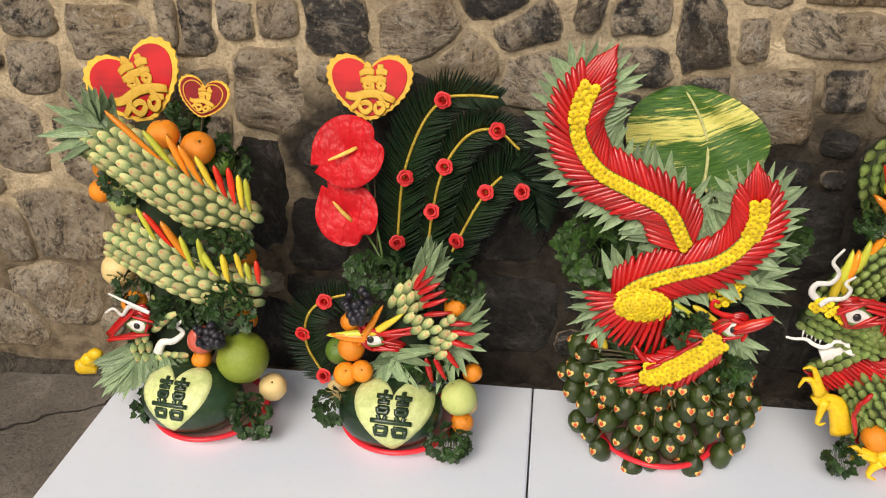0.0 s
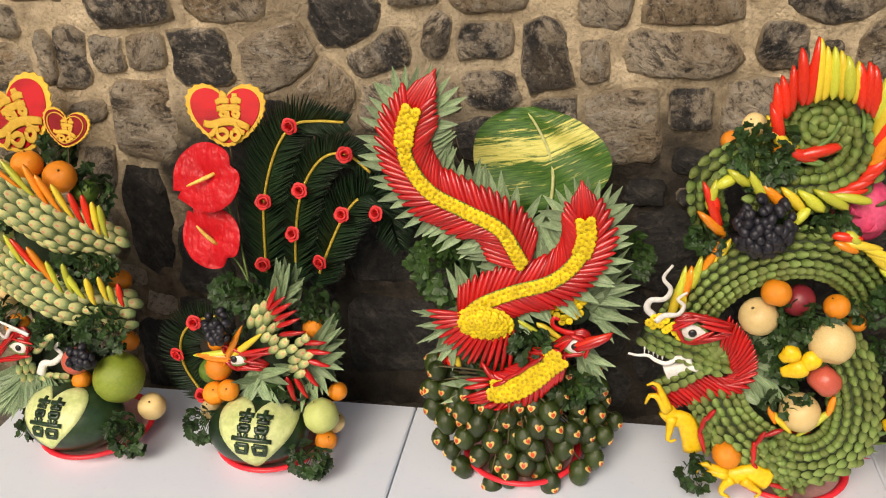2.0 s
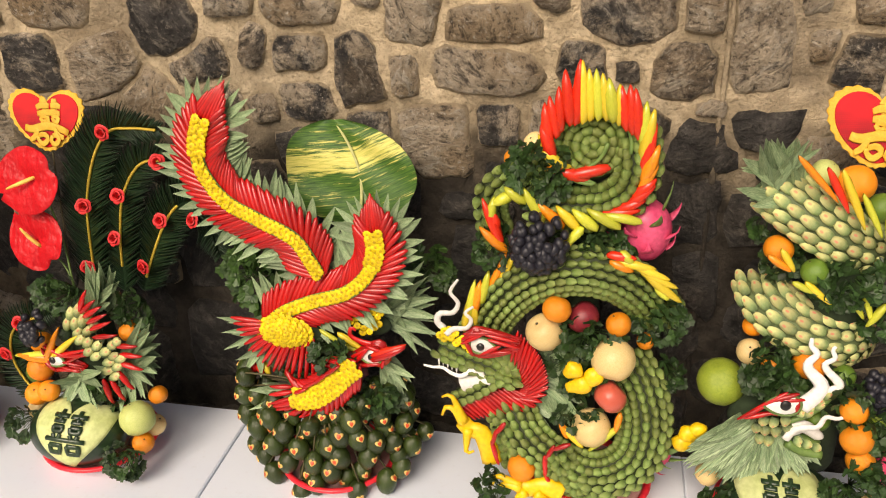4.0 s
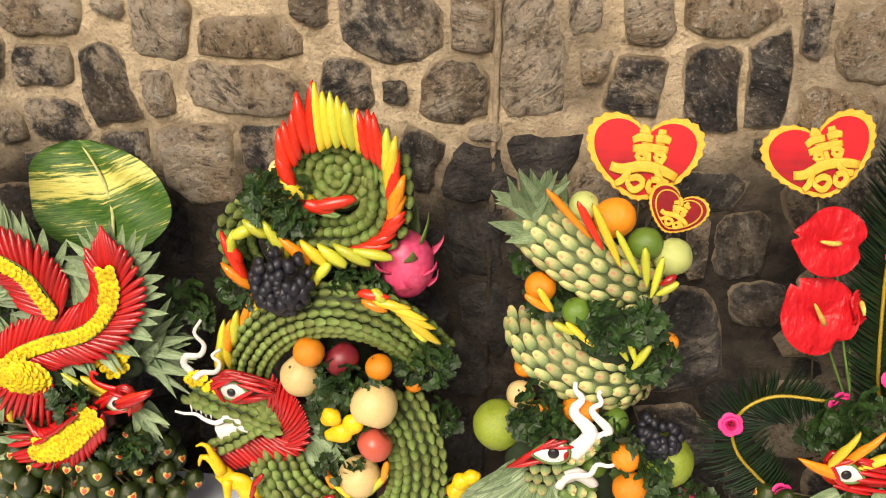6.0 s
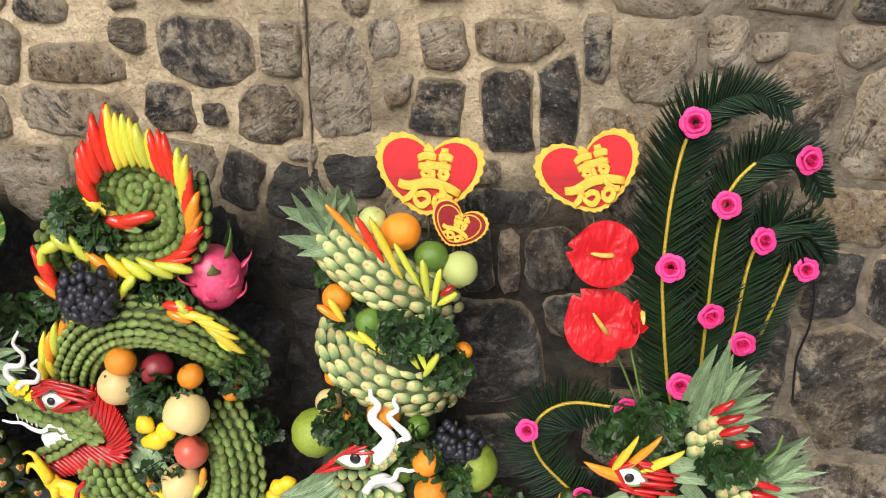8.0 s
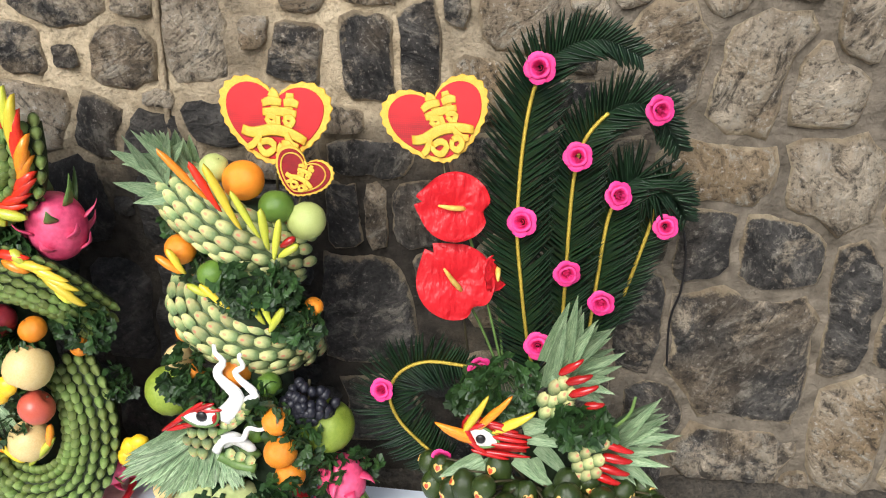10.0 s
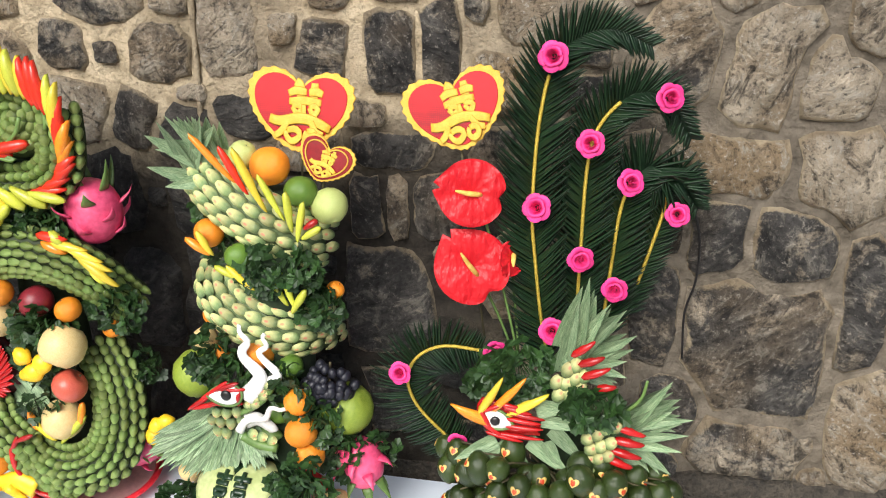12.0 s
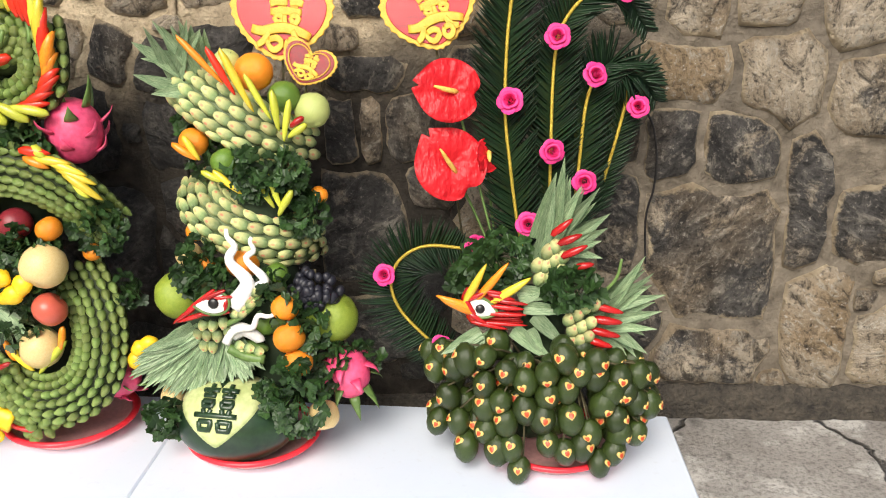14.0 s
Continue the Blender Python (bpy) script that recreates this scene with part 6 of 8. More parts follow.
bud_band("tail", [(1.031, 1.85, 0.999), (1.04, 1.835, 0.944), (1.03, 1.835, 0.887), (0.984, 1.835, 0.845), (0.911, 1.835, 0.832), (0.825, 1.835, 0.835)], 0.102, 5, bulge=0.025, arc=1.1)
bud_band("upper_coil", [(0.854, 1.85, 0.903), (0.78, 1.85, 0.892), (0.733, 1.85, 0.856), (0.727, 1.85, 0.802), (0.745, 1.85, 0.749)], 0.076, 4, bulge=0.025, arc=1.1)
bud_band("middle_coil", [(0.706, 1.85, 0.489), (0.749, 1.82, 0.586), (0.817, 1.8, 0.665), (0.906, 1.79, 0.705), (0.997, 1.8, 0.696), (1.07, 1.83, 0.644), (1.121, 1.87, 0.569)], 0.113, 7, bulge=0.035, arc=1.2)
bud_band("lower_coil", [(1.044, 1.86, 0.451), (1.087, 1.83, 0.388), (1.108, 1.8, 0.307), (1.087, 1.77, 0.221), (1.013, 1.75, 0.179), (0.921, 1.75, 0.195), (0.832, 1.76, 0.254), (0.786, 1.79, 0.318)], 0.123, 7, bulge=0.035, arc=1.2)
leg = bud_band("leg", [(0.902, 1.735, 0.246), (0.929, 1.735, 0.191), (0.964, 1.735, 0.144), (0.983, 1.735, 0.115)], 0.083, 4, bulge=0.02, arc=1.1)
bud_band("shoulder", [(0.773, 1.76, 0.281), (0.791, 1.76, 0.233), (0.8, 1.76, 0.183)], 0.054, 3, bulge=0.02, arc=1.1)
chillies(wyrm, [((0.928, 1.72, 0.282), (0.889, 1.72, 0.262), 4), ((0.895, 1.72, 0.269), (0.877, 1.72, 0.228), 4), ((0.878, 1.72, 0.234), (0.882, 1.72, 0.178), 4), ((0.88, 1.72, 0.188), (0.903, 1.72, 0.146), 4), ((0.898, 1.72, 0.153), (0.932, 1.72, 0.122), 4), ((0.927, 1.72, 0.125), (0.98, 1.72, 0.114), 4), ((0.778, 1.72, 0.322), (0.759, 1.72, 0.293), 4), ((0.76, 1.72, 0.298), (0.751, 1.72, 0.255), 4), ((0.753, 1.72, 0.26), (0.769, 1.72, 0.203), 4)], 0.0105)
chillies(wyrm, [((0.856, 1.82, 0.964), (0.834, 1.82, 1.029), 0), ((0.85, 1.82, 0.99), (0.839, 1.82, 1.071), 0), ((0.864, 1.82, 1.015), (0.848, 1.82, 1.086), 0), ((0.873, 1.82, 1.028), (0.867, 1.82, 1.107), 0), ((0.892, 1.82, 1.048), (0.878, 1.82, 1.142), 0), ((0.906, 1.82, 1.053), (0.908, 1.82, 1.163), 0), ((0.919, 1.82, 1.056), (0.912, 1.82, 1.161), 2), ((0.933, 1.82, 1.058), (0.926, 1.82, 1.145), 2), ((0.949, 1.82, 1.059), (0.94, 1.82, 1.144), 3), ((0.965, 1.82, 1.058), (0.953, 1.82, 1.137), 2), ((0.979, 1.82, 1.054), (0.966, 1.82, 1.127), 3), ((0.993, 1.82, 1.047), (0.989, 1.82, 1.116), 2), ((1.006, 1.82, 1.038), (0.991, 1.82, 1.114), 0), ((1.02, 1.82, 1.032), (1.009, 1.82, 1.115), 0), ((1.032, 1.82, 1.023), (1.02, 1.82, 1.108), 0), ((1.044, 1.82, 1.005), (1.045, 1.82, 1.082), 3), ((1.049, 1.82, 0.979), (1.062, 1.82, 1.067), 2)], 0.023)
chillies(wyrm, [((1.052, 1.82, 0.955), (1.067, 1.82, 1.039), 0), ((1.056, 1.82, 0.925), (1.078, 1.82, 0.992), 1), ((1.052, 1.82, 0.905), (1.08, 1.82, 0.949), 1), ((1.043, 1.82, 0.882), (1.079, 1.82, 0.917), 0), ((1.03, 1.82, 0.858), (1.078, 1.82, 0.902), 0), ((1.009, 1.82, 0.844), (1.061, 1.82, 0.869), 0), ((0.983, 1.82, 0.832), (1.051, 1.82, 0.844), 0), ((0.863, 1.82, 0.952), (0.828, 1.82, 1.002), 2), ((0.873, 1.82, 0.937), (0.833, 1.82, 0.975), 2), ((0.889, 1.82, 0.933), (0.84, 1.82, 0.956), 2), ((0.854, 1.82, 0.933), (0.851, 1.82, 0.936), 1), ((0.925, 1.82, 0.912), (0.854, 1.82, 0.929), 0), ((0.963, 1.82, 0.932), (0.875, 1.82, 0.908), 0)], 0.022)
chillies(wyrm, [((1.041, 1.8, 0.827), (0.974, 1.8, 0.838), 3), ((0.998, 1.8, 0.816), (0.938, 1.8, 0.848), 3), ((0.953, 1.8, 0.81), (0.907, 1.8, 0.846), 3), ((0.914, 1.8, 0.81), (0.873, 1.8, 0.852), 2), ((0.88, 1.8, 0.813), (0.83, 1.8, 0.859), 1), ((0.839, 1.8, 0.829), (0.799, 1.8, 0.891), 3), ((0.772, 1.8, 0.868), (0.737, 1.8, 0.848), 3), ((0.799, 1.8, 0.861), (0.76, 1.8, 0.888), 3), ((0.731, 1.8, 0.811), (0.74, 1.8, 0.866), 3), ((0.749, 1.8, 0.775), (0.713, 1.8, 0.86), 0), ((0.758, 1.8, 0.746), (0.707, 1.8, 0.791), 1), ((0.745, 1.8, 0.799), (0.732, 1.8, 0.84), 0)], 0.021)
chillies(wyrm, [((0.682, 1.81, 0.563), (0.696, 1.81, 0.652), 3), ((0.699, 1.81, 0.587), (0.709, 1.81, 0.653), 1), ((0.715, 1.81, 0.611), (0.728, 1.81, 0.68), 3), ((0.737, 1.81, 0.649), (0.768, 1.81, 0.728), 1), ((0.761, 1.81, 0.672), (0.786, 1.81, 0.724), 2), ((0.675, 1.81, 0.533), (0.684, 1.81, 0.608), 2), ((0.697, 1.81, 0.55), (0.692, 1.81, 0.609), 2)], 0.018)
chillies(wyrm, [((0.998, 1.79, 0.748), (1.051, 1.79, 0.743), 0), ((1.02, 1.79, 0.754), (1.045, 1.79, 0.732), 3), ((1.027, 1.79, 0.731), (1.093, 1.79, 0.722), 2), ((1.051, 1.79, 0.726), (1.124, 1.79, 0.698), 2), ((1.076, 1.79, 0.707), (1.143, 1.79, 0.679), 2), ((1.088, 1.79, 0.695), (1.153, 1.79, 0.646), 2), ((1.101, 1.79, 0.676), (1.126, 1.79, 0.65), 3), ((1.003, 1.79, 0.729), (1.046, 1.79, 0.712), 1), ((0.908, 1.79, 0.782), (0.894, 1.79, 0.754), 2), ((0.928, 1.79, 0.803), (0.9, 1.79, 0.768), 3)], 0.018)
# head
body_parts = set(wyrm.children)
snout = bud_band("snout", [(0.617, 1.735, 0.51), (0.646, 1.735, 0.494), (0.687, 1.735, 0.476), (0.739, 1.735, 0.458), (0.79, 1.735, 0.438)], 0.051, 3, bulge=0.022, arc=1.1)
cheek = part("cheek", moved(ball(1, 1, 8, 14), Matrix.Translation((0.783, 1.755, 0.44)) @ Matrix.Diagonal((0.045, 0.025, 0.045, 1))), CORE, wyrm)
cc = Vector((0.775, 1.727, 0.46))
for q, m in ((0.004, 3), (0.022, 8), (0.038, 13)):
    for k in range(m):
        w = 2 * math.pi * k / m + q * 40
        d = Vector((math.cos(w), 0, math.sin(w)))
        t = Vector((-math.sin(w), 0, math.cos(w)))
        p = cc + d * q + Vector((0, q * 0.3, 0))
        hang("bud", BUD_ME, basis(p - t * 0.012, t, (d.x * 0.5, -1, d.z * 0.5), 0.027, 0.032, 0.017), cheek)
bud_band("jaw", [(0.66, 1.735, 0.372), (0.688, 1.735, 0.386), (0.718, 1.735, 0.408), (0.748, 1.735, 0.432)], 0.039, 2, bulge=0.018, arc=1.1)
squiggle(wyrm, [(0.67, 1.73, 0.41), (0.698, 1.73, 0.423), (0.718, 1.73, 0.436)], 0.022, 0.016, "mouth")
squiggle(wyrm, [(0.74, 1.72, 0.432), (0.721, 1.72, 0.439), (0.715, 1.72, 0.46), (0.694, 1.72, 0.461), (0.67, 1.72, 0.443), (0.645, 1.72, 0.449), (0.625, 1.72, 0.462), (0.6, 1.72, 0.461), (0.579, 1.72, 0.465)], 0.009, 0.003, "whisker")
squiggle(wyrm, [(0.63, 1.72, 0.57), (0.614, 1.72, 0.587), (0.621, 1.72, 0.609), (0.651, 1.72, 0.614), (0.663, 1.72, 0.64), (0.645, 1.72, 0.667), (0.663, 1.72, 0.7)], 0.009, 0.003)
squiggle(wyrm, [(0.635, 1.715, 0.558), (0.654, 1.715, 0.574), (0.684, 1.715, 0.579), (0.694, 1.715, 0.602), (0.68, 1.715, 0.618), (0.699, 1.715, 0.636)], 0.008, 0.003)
tooth = mesh_of("tooth", lathe([(0.22, 0), (0.2, 0.3), (0.02, 1.0)], 6), RADISH)
for i, p in enumerate([(0.616, 1.722, 0.488), (0.626, 1.722, 0.479), (0.637, 1.722, 0.473), (0.647, 1.722, 0.467), (0.658, 1.722, 0.462)]):
    hang("tooth", tooth, basis(p, (0, -1, 0), (0, 0, -1), 0.012, 0.012, 0.014 if i else 0.03), snout)
flowers(wyrm, [(0.621, 1.715, 0.554), (0.632, 1.715, 0.567), (0.646, 1.715, 0.55), (0.657, 1.715, 0.563), (0.668, 1.715, 0.543), (0.681, 1.715, 0.532), (0.644, 1.715, 0.57), (0.631, 1.715, 0.546), (0.659, 1.715, 0.537), (0.692, 1.715, 0.521), (0.675, 1.715, 0.549)], 0.022)
eye(wyrm, (0.722, 1.71, 0.538), 0.056, 186)
brow(wyrm, (0.688, 1.71, 0.545), (0.722, 1.71, 0.566), (0.728, 1.71, 0.51), (0.8, 1.71, 0.54), 4)
chillies(wyrm, [((0.684, 1.708, 0.548), (0.737, 1.708, 0.58), 4), ((0.686, 1.708, 0.56), (0.746, 1.708, 0.587), 4), ((0.69, 1.708, 0.569), (0.751, 1.708, 0.578), 4), ((0.725, 1.708, 0.582), (0.785, 1.708, 0.572), 4), ((0.738, 1.708, 0.569), (0.799, 1.708, 0.559), 4), ((0.747, 1.708, 0.555), (0.808, 1.708, 0.542), 4), ((0.755, 1.708, 0.538), (0.713, 1.708, 0.512), 4), ((0.748, 1.708, 0.523), (0.79, 1.708, 0.532), 4), ((0.685, 1.708, 0.542), (0.701, 1.708, 0.511), 4), ((0.679, 1.708, 0.554), (0.703, 1.708, 0.581), 4)], 0.009)
mane = part("mane", tube(smooth_path([(0.791, 1.76, 0.517), (0.837, 1.76, 0.468), (0.853, 1.76, 0.408), (0.813, 1.76, 0.373), (0.738, 1.76, 0.351), (0.682, 1.76, 0.33)], 16), [0.028] * 16, 8, (0, -1, 0.2), 0.35), STICK_RED, wyrm)
mp = smooth_path([(0.793, 1.735, 0.532), (0.824, 1.735, 0.494), (0.841, 1.735, 0.446), (0.834, 1.735, 0.404), (0.796, 1.735, 0.383), (0.753, 1.735, 0.37), (0.712, 1.735, 0.357), (0.679, 1.735, 0.344)], 27)
for i, (p, t) in enumerate(zip(mp, tangents(mp))):
    s = t.cross(Vector((0, -1, 0.2))).normalized()
    put("chilli", POD_RED, p + s * 0.026 + t * 0.022, p - s * 0.026 - t * 0.02, (0, -1, 0.2), 0.011, mane)
    put("chilli", POD_RED, p + s * 0.012 + t * 0.03 + FRONT * 0.004, p - s * 0.03 + FRONT * 0.004, (0, -1, 0.2), 0.0105, mane)
fan(mane, (0.838, 1.765, 0.465), [(0.897, 1.76, 0.52), (0.926, 1.76, 0.486), (0.941, 1.76, 0.445), (0.956, 1.76, 0.404), (0.966, 1.76, 0.37), (0.956, 1.76, 0.335), (0.933, 1.76, 0.312), (0.907, 1.76, 0.305), (0.861, 1.76, 0.5)], 0.046, 0.045, layers=3)
fan(mane, (0.814, 1.76, 0.358), [(0.765, 1.74, 0.323), (0.794, 1.74, 0.309), (0.83, 1.74, 0.309), (0.862, 1.74, 0.299), (0.887, 1.74, 0.306), (0.903, 1.74, 0.328)], 0.042, 0.04, layers=2)
leaves(mane, [((0.687, 1.75, 0.341), (0.676, 1.75, 0.311), 0), ((0.699, 1.75, 0.345), (0.692, 1.75, 0.306), 0), ((0.714, 1.75, 0.348), (0.709, 1.75, 0.304), 0), ((0.73, 1.75, 0.351), (0.726, 1.75, 0.306), 0), ((0.745, 1.75, 0.356), (0.744, 1.75, 0.307), 0), ((0.762, 1.75, 0.36), (0.762, 1.75, 0.306), 0)], 0.024)
for ob in wyrm.children:
    if ob not in body_parts:
        shift(ob, 0.0, 0.045, -0.027)


def claw(points, talons, r=0.027):
    """A carved yellow forearm with its talons."""
    c = part("claw", tube(smooth_path(points, 14), [r * (1 - 0.25 * i / 13) for i in range(14)], 9, (0, -1, 0.2), 0.6), SQUASH, wyrm, "yellow carved claw")
    for p in talons:
        pts = smooth_path(p, 8)
        part("talon", tube(pts, [0.0135 * (1 - 0.8 * i / 7) for i in range(8)], 7), SQUASH, c)


claw([(0.749, 1.75, 0.186), (0.738, 1.75, 0.227), (0.721, 1.75, 0.267), (0.692, 1.75, 0.276), (0.674, 1.75, 0.296)], [[(0.677, 1.745, 0.295), (0.655, 1.745, 0.331), (0.635, 1.745, 0.337), (0.626, 1.745, 0.312)], [(0.679, 1.745, 0.3), (0.657, 1.745, 0.355), (0.645, 1.745, 0.373), (0.626, 1.745, 0.365)], [(0.69, 1.74, 0.284), (0.686, 1.74, 0.238), (0.686, 1.74, 0.21), (0.704, 1.74, 0.218)]])
claw([(0.922, 1.715, 0.139), (0.882, 1.715, 0.155), (0.844, 1.715, 0.144), (0.818, 1.715, 0.148)], [[(0.823, 1.71, 0.153), (0.782, 1.71, 0.171), (0.763, 1.71, 0.174), (0.755, 1.71, 0.145)], [(0.823, 1.705, 0.15), (0.792, 1.705, 0.157), (0.772, 1.705, 0.148), (0.774, 1.705, 0.128)], [(0.836, 1.7, 0.145), (0.821, 1.7, 0.127), (0.815, 1.7, 0.102), (0.835, 1.7, 0.09)], [(0.861, 1.7, 0.145), (0.883, 1.7, 0.127), (0.904, 1.7, 0.112), (0.893, 1.7, 0.097)]])
carved_claw(wyrm, [((0.92, 1.745, 0.424), (0.977, 1.745, 0.452), 0), ((0.958, 1.745, 0.434), (0.991, 1.745, 0.486), 0), ((0.916, 1.745, 0.46), (0.945, 1.745, 0.493), 0)])
fruit("orange", [(0.887, 1.76, 0.619, 0.033), (1.025, 1.79, 0.576, 0.029), (1.091, 1.84, 0.509, 0.021), (0.822, 1.73, 0.193, 0.035)])
fruit("orange", [(0.773, 1.87, 0.929, 0.023)])
fruit("pear", [(0.861, 1.78, 0.546, 0.044), (1.019, 1.76, 0.501, 0.05), (0.981, 1.77, 0.301, 0.047)])
fruit("pear", [(0.819, 1.88, 0.962, 0.027)])
fruit("plum", [(0.945, 1.8, 0.582, 0.038)])
fruit("apple", [(1.019, 1.76, 0.4, 0.039)])
grapes((0.841, 1.78, 0.775), 0.125, 0.135, 15, 90)
for k, (at, w, h, n) in enumerate([((0.832, 1.82, 0.919), 0.13, 0.13, 90), ((0.736, 1.83, 0.73), 0.08, 0.1, 50), ((0.964, 1.83, 0.76), 0.15, 0.07, 60), ((0.957, 1.79, 0.535), 0.14, 0.1, 80), ((1.11, 1.84, 0.57), 0.12, 0.1, 70), ((0.941, 1.78, 0.332), 0.1, 0.07, 44), ((1.148, 1.88, 0.412), 0.08, 0.08, 30), ((0.757, 1.73, 0.143), 0.07, 0.09, 40), ((0.951, 1.8, 0.445), 0.14, 0.12, 60)]):
    parsley(at, w, h, 0.05, n, 0.027, 80 + k)
chillies(wyrm, [((1.036, 1.76, 0.311), (0.978, 1.76, 0.242), 3), ((1.044, 1.76, 0.351), (1.036, 1.76, 0.303), 1), ((0.922, 1.76, 0.297), (0.965, 1.76, 0.25), 2), ((0.911, 1.76, 0.312), (0.927, 1.76, 0.273), 1)], 0.014)


def dragon_fruit(at, r, turn):
    """A pink dragon fruit with green-tipped bracts."""
    t = thing("dragon_fruit", (at[0], at[1], at[2] - r), "pink dragon fruit with green-tipped scales", "dragon fruit")
    m = Matrix.Translation(at) @ Matrix.Rotation(radians(turn), 4, "Y")
    part("skin", moved(ball(r, 1.25, 12, 18, 0.05, 0.05), m), DRAGON_FRUIT, t)
    for k in range(16):
        a = k * 2.4
        h = -0.8 + 1.9 * k / 15
        q = r * math.sqrt(max(0.05, 1 - (h * 0.8) ** 2))
        base = m @ Vector((q * math.cos(a), q * math.sin(a), h * r))
        tip = m @ Vector((q * 1.5 * math.cos(a), q * 1.5 * math.sin(a), h * r + r * (0.55 if k < 11 else 1.1)))
        pts = smooth_path([base, base.lerp(tip, 0.5) + (base - Vector(at)) * 0.12, tip], 6)
        part("bract", tube(pts, [r * 0.26, r * 0.24, r * 0.18, r * 0.12, r * 0.07, r * 0.015], 7, base - Vector(at), 0.25), DRAGON_FRUIT if k < 9 else GREEN_RIM, t)


dragon_fruit((1.066, 1.875, 0.778), 0.06, -6)
dragon_fruit((1.13, 1.83, 0.197), 0.04, 60)



# ---- second pineapple dragon ----
plate((1.445, 1.814, 0.05))
watermelon((1.425, 1.75, 0.154), 0.14, 0.106, 0.095, (-0.018, 0.01), 0.182)
drake = thing("pineapple_dragon", (1.432, 1.82, 0.143), "pale carved pineapple dragon with white horns and long leaf beard", "food carving", "carved displays")
column(drake, ((1.476, 1.87, 0.643)[0], 1.87, 0.2), 0.075, 0.66)
shift(pineapple_band(drake, [(1.335, 1.83, 0.912), (1.402, 1.785, 0.872), (1.478, 1.775, 0.826), (1.54, 1.8, 0.79), (1.572, 1.84, 0.772)], 0.118, (1.349, 1.8, 0.922), [(1.255, 1.77, 0.988), (1.252, 1.77, 0.925), (1.285, 1.77, 1.022), (1.305, 1.77, 1.034), (1.345, 1.77, 1.032), (1.372, 1.77, 1.036), (1.396, 1.77, 1.018), (1.285, 1.77, 0.892)]), -0.01, 0.05, -0.02)
shift(pineapple_band(drake, [(1.345, 1.865, 0.668), (1.36, 1.81, 0.648), (1.405, 1.775, 0.62), (1.468, 1.768, 0.595), (1.53, 1.79, 0.578), (1.562, 1.835, 0.567), (1.572, 1.87, 0.563)], 0.118, None, None), -0.01, 0.05, -0.02)
chillies(drake, [((1.359, 1.785, 0.975), (1.431, 1.785, 0.900), 1), ((1.411, 1.785, 0.954), (1.455, 1.785, 0.878), 0), ((1.440, 1.785, 0.946), (1.491, 1.785, 0.845), 2), ((1.485, 1.785, 0.903), (1.527, 1.785, 0.829), 3), ((1.533, 1.785, 0.874), (1.543, 1.785, 0.806), 3), ((1.564, 1.785, 0.855), (1.553, 1.785, 0.785), 3), ((1.594, 1.785, 0.815), (1.562, 1.785, 0.791), 3), ((1.590, 1.785, 0.831), (1.567, 1.785, 0.813), 4)])
chillies(drake, [((1.325, 1.785, 0.767), (1.366, 1.785, 0.740), 1), ((1.346, 1.785, 0.781), (1.373, 1.785, 0.740), 2), ((1.382, 1.785, 0.711), (1.421, 1.785, 0.692), 3), ((1.409, 1.785, 0.709), (1.457, 1.785, 0.669), 2), ((1.499, 1.785, 0.683), (1.526, 1.785, 0.641), 3), ((1.520, 1.785, 0.699), (1.542, 1.785, 0.635), 3), ((1.560, 1.785, 0.671), (1.535, 1.785, 0.624), 3)])
fruit("guava", [(1.418, 1.86, 0.933, 0.029)])
fruit("guava", [(1.597, 1.86, 0.837, 0.038)])
fruit("orange", [(1.478, 1.85, 0.916, 0.041), (1.346, 1.83, 0.768, 0.032), (1.327, 1.86, 0.561, 0.025)])
fruit("orange", [(1.61, 1.84, 0.657, 0.02)])
fruit("lime", [(1.54, 1.85, 0.866, 0.035), (1.418, 1.8, 0.735, 0.029)])
fruit("pear", [(1.32, 1.82, 0.516, 0.03), (1.623, 1.75, 0.169, 0.036), (1.264, 1.8, 0.177, 0.029)])
fruit("pomelo", [(1.275, 1.86, 0.404, 0.056), (1.635, 1.82, 0.378, 0.059)])
fruit("orange", [(1.445, 1.8, 0.509, 0.038), (1.544, 1.76, 0.423, 0.031), (1.555, 1.74, 0.362, 0.036), (1.573, 1.74, 0.305, 0.033), (1.364, 1.8, 0.498, 0.021)])
fruit("lime", [(1.517, 1.8, 0.483, 0.029), (1.485, 1.8, 0.363, 0.028)])
grapes((1.6, 1.82, 0.45), 0.11, 0.085, 23, 56)
dragon_fruit((1.672, 1.8, 0.255), 0.05, 165)
heart_sign((1.525, 1.915, 1.016), 0.222, 3, foot=(1.528, 1.9, 0.808), tip=-12)
heart_sign((1.59, 1.86, 0.932), 0.118, 22, small=True, foot=(1.576, 1.87, 0.824), tip=-12)
head = part("head", moved(ball(1, 1, 8, 14), Matrix.Translation((1.379, 1.75, 0.374)) @ Matrix.Diagonal((0.055, 0.04, 0.06, 1))), CORE, drake)
beard(head, (1.4, 1.7, 0.375), [(1.27, 1.65, 0.365), (1.245, 1.65, 0.335), (1.229, 1.65, 0.302), (1.242, 1.65, 0.269), (1.267, 1.65, 0.251), (1.301, 1.65, 0.242), (1.335, 1.65, 0.247), (1.369, 1.65, 0.256), (1.403, 1.65, 0.268), (1.437, 1.65, 0.277), (1.474, 1.65, 0.287), (1.505, 1.65, 0.302), (1.526, 1.65, 0.321)], 0.034, 0.05)
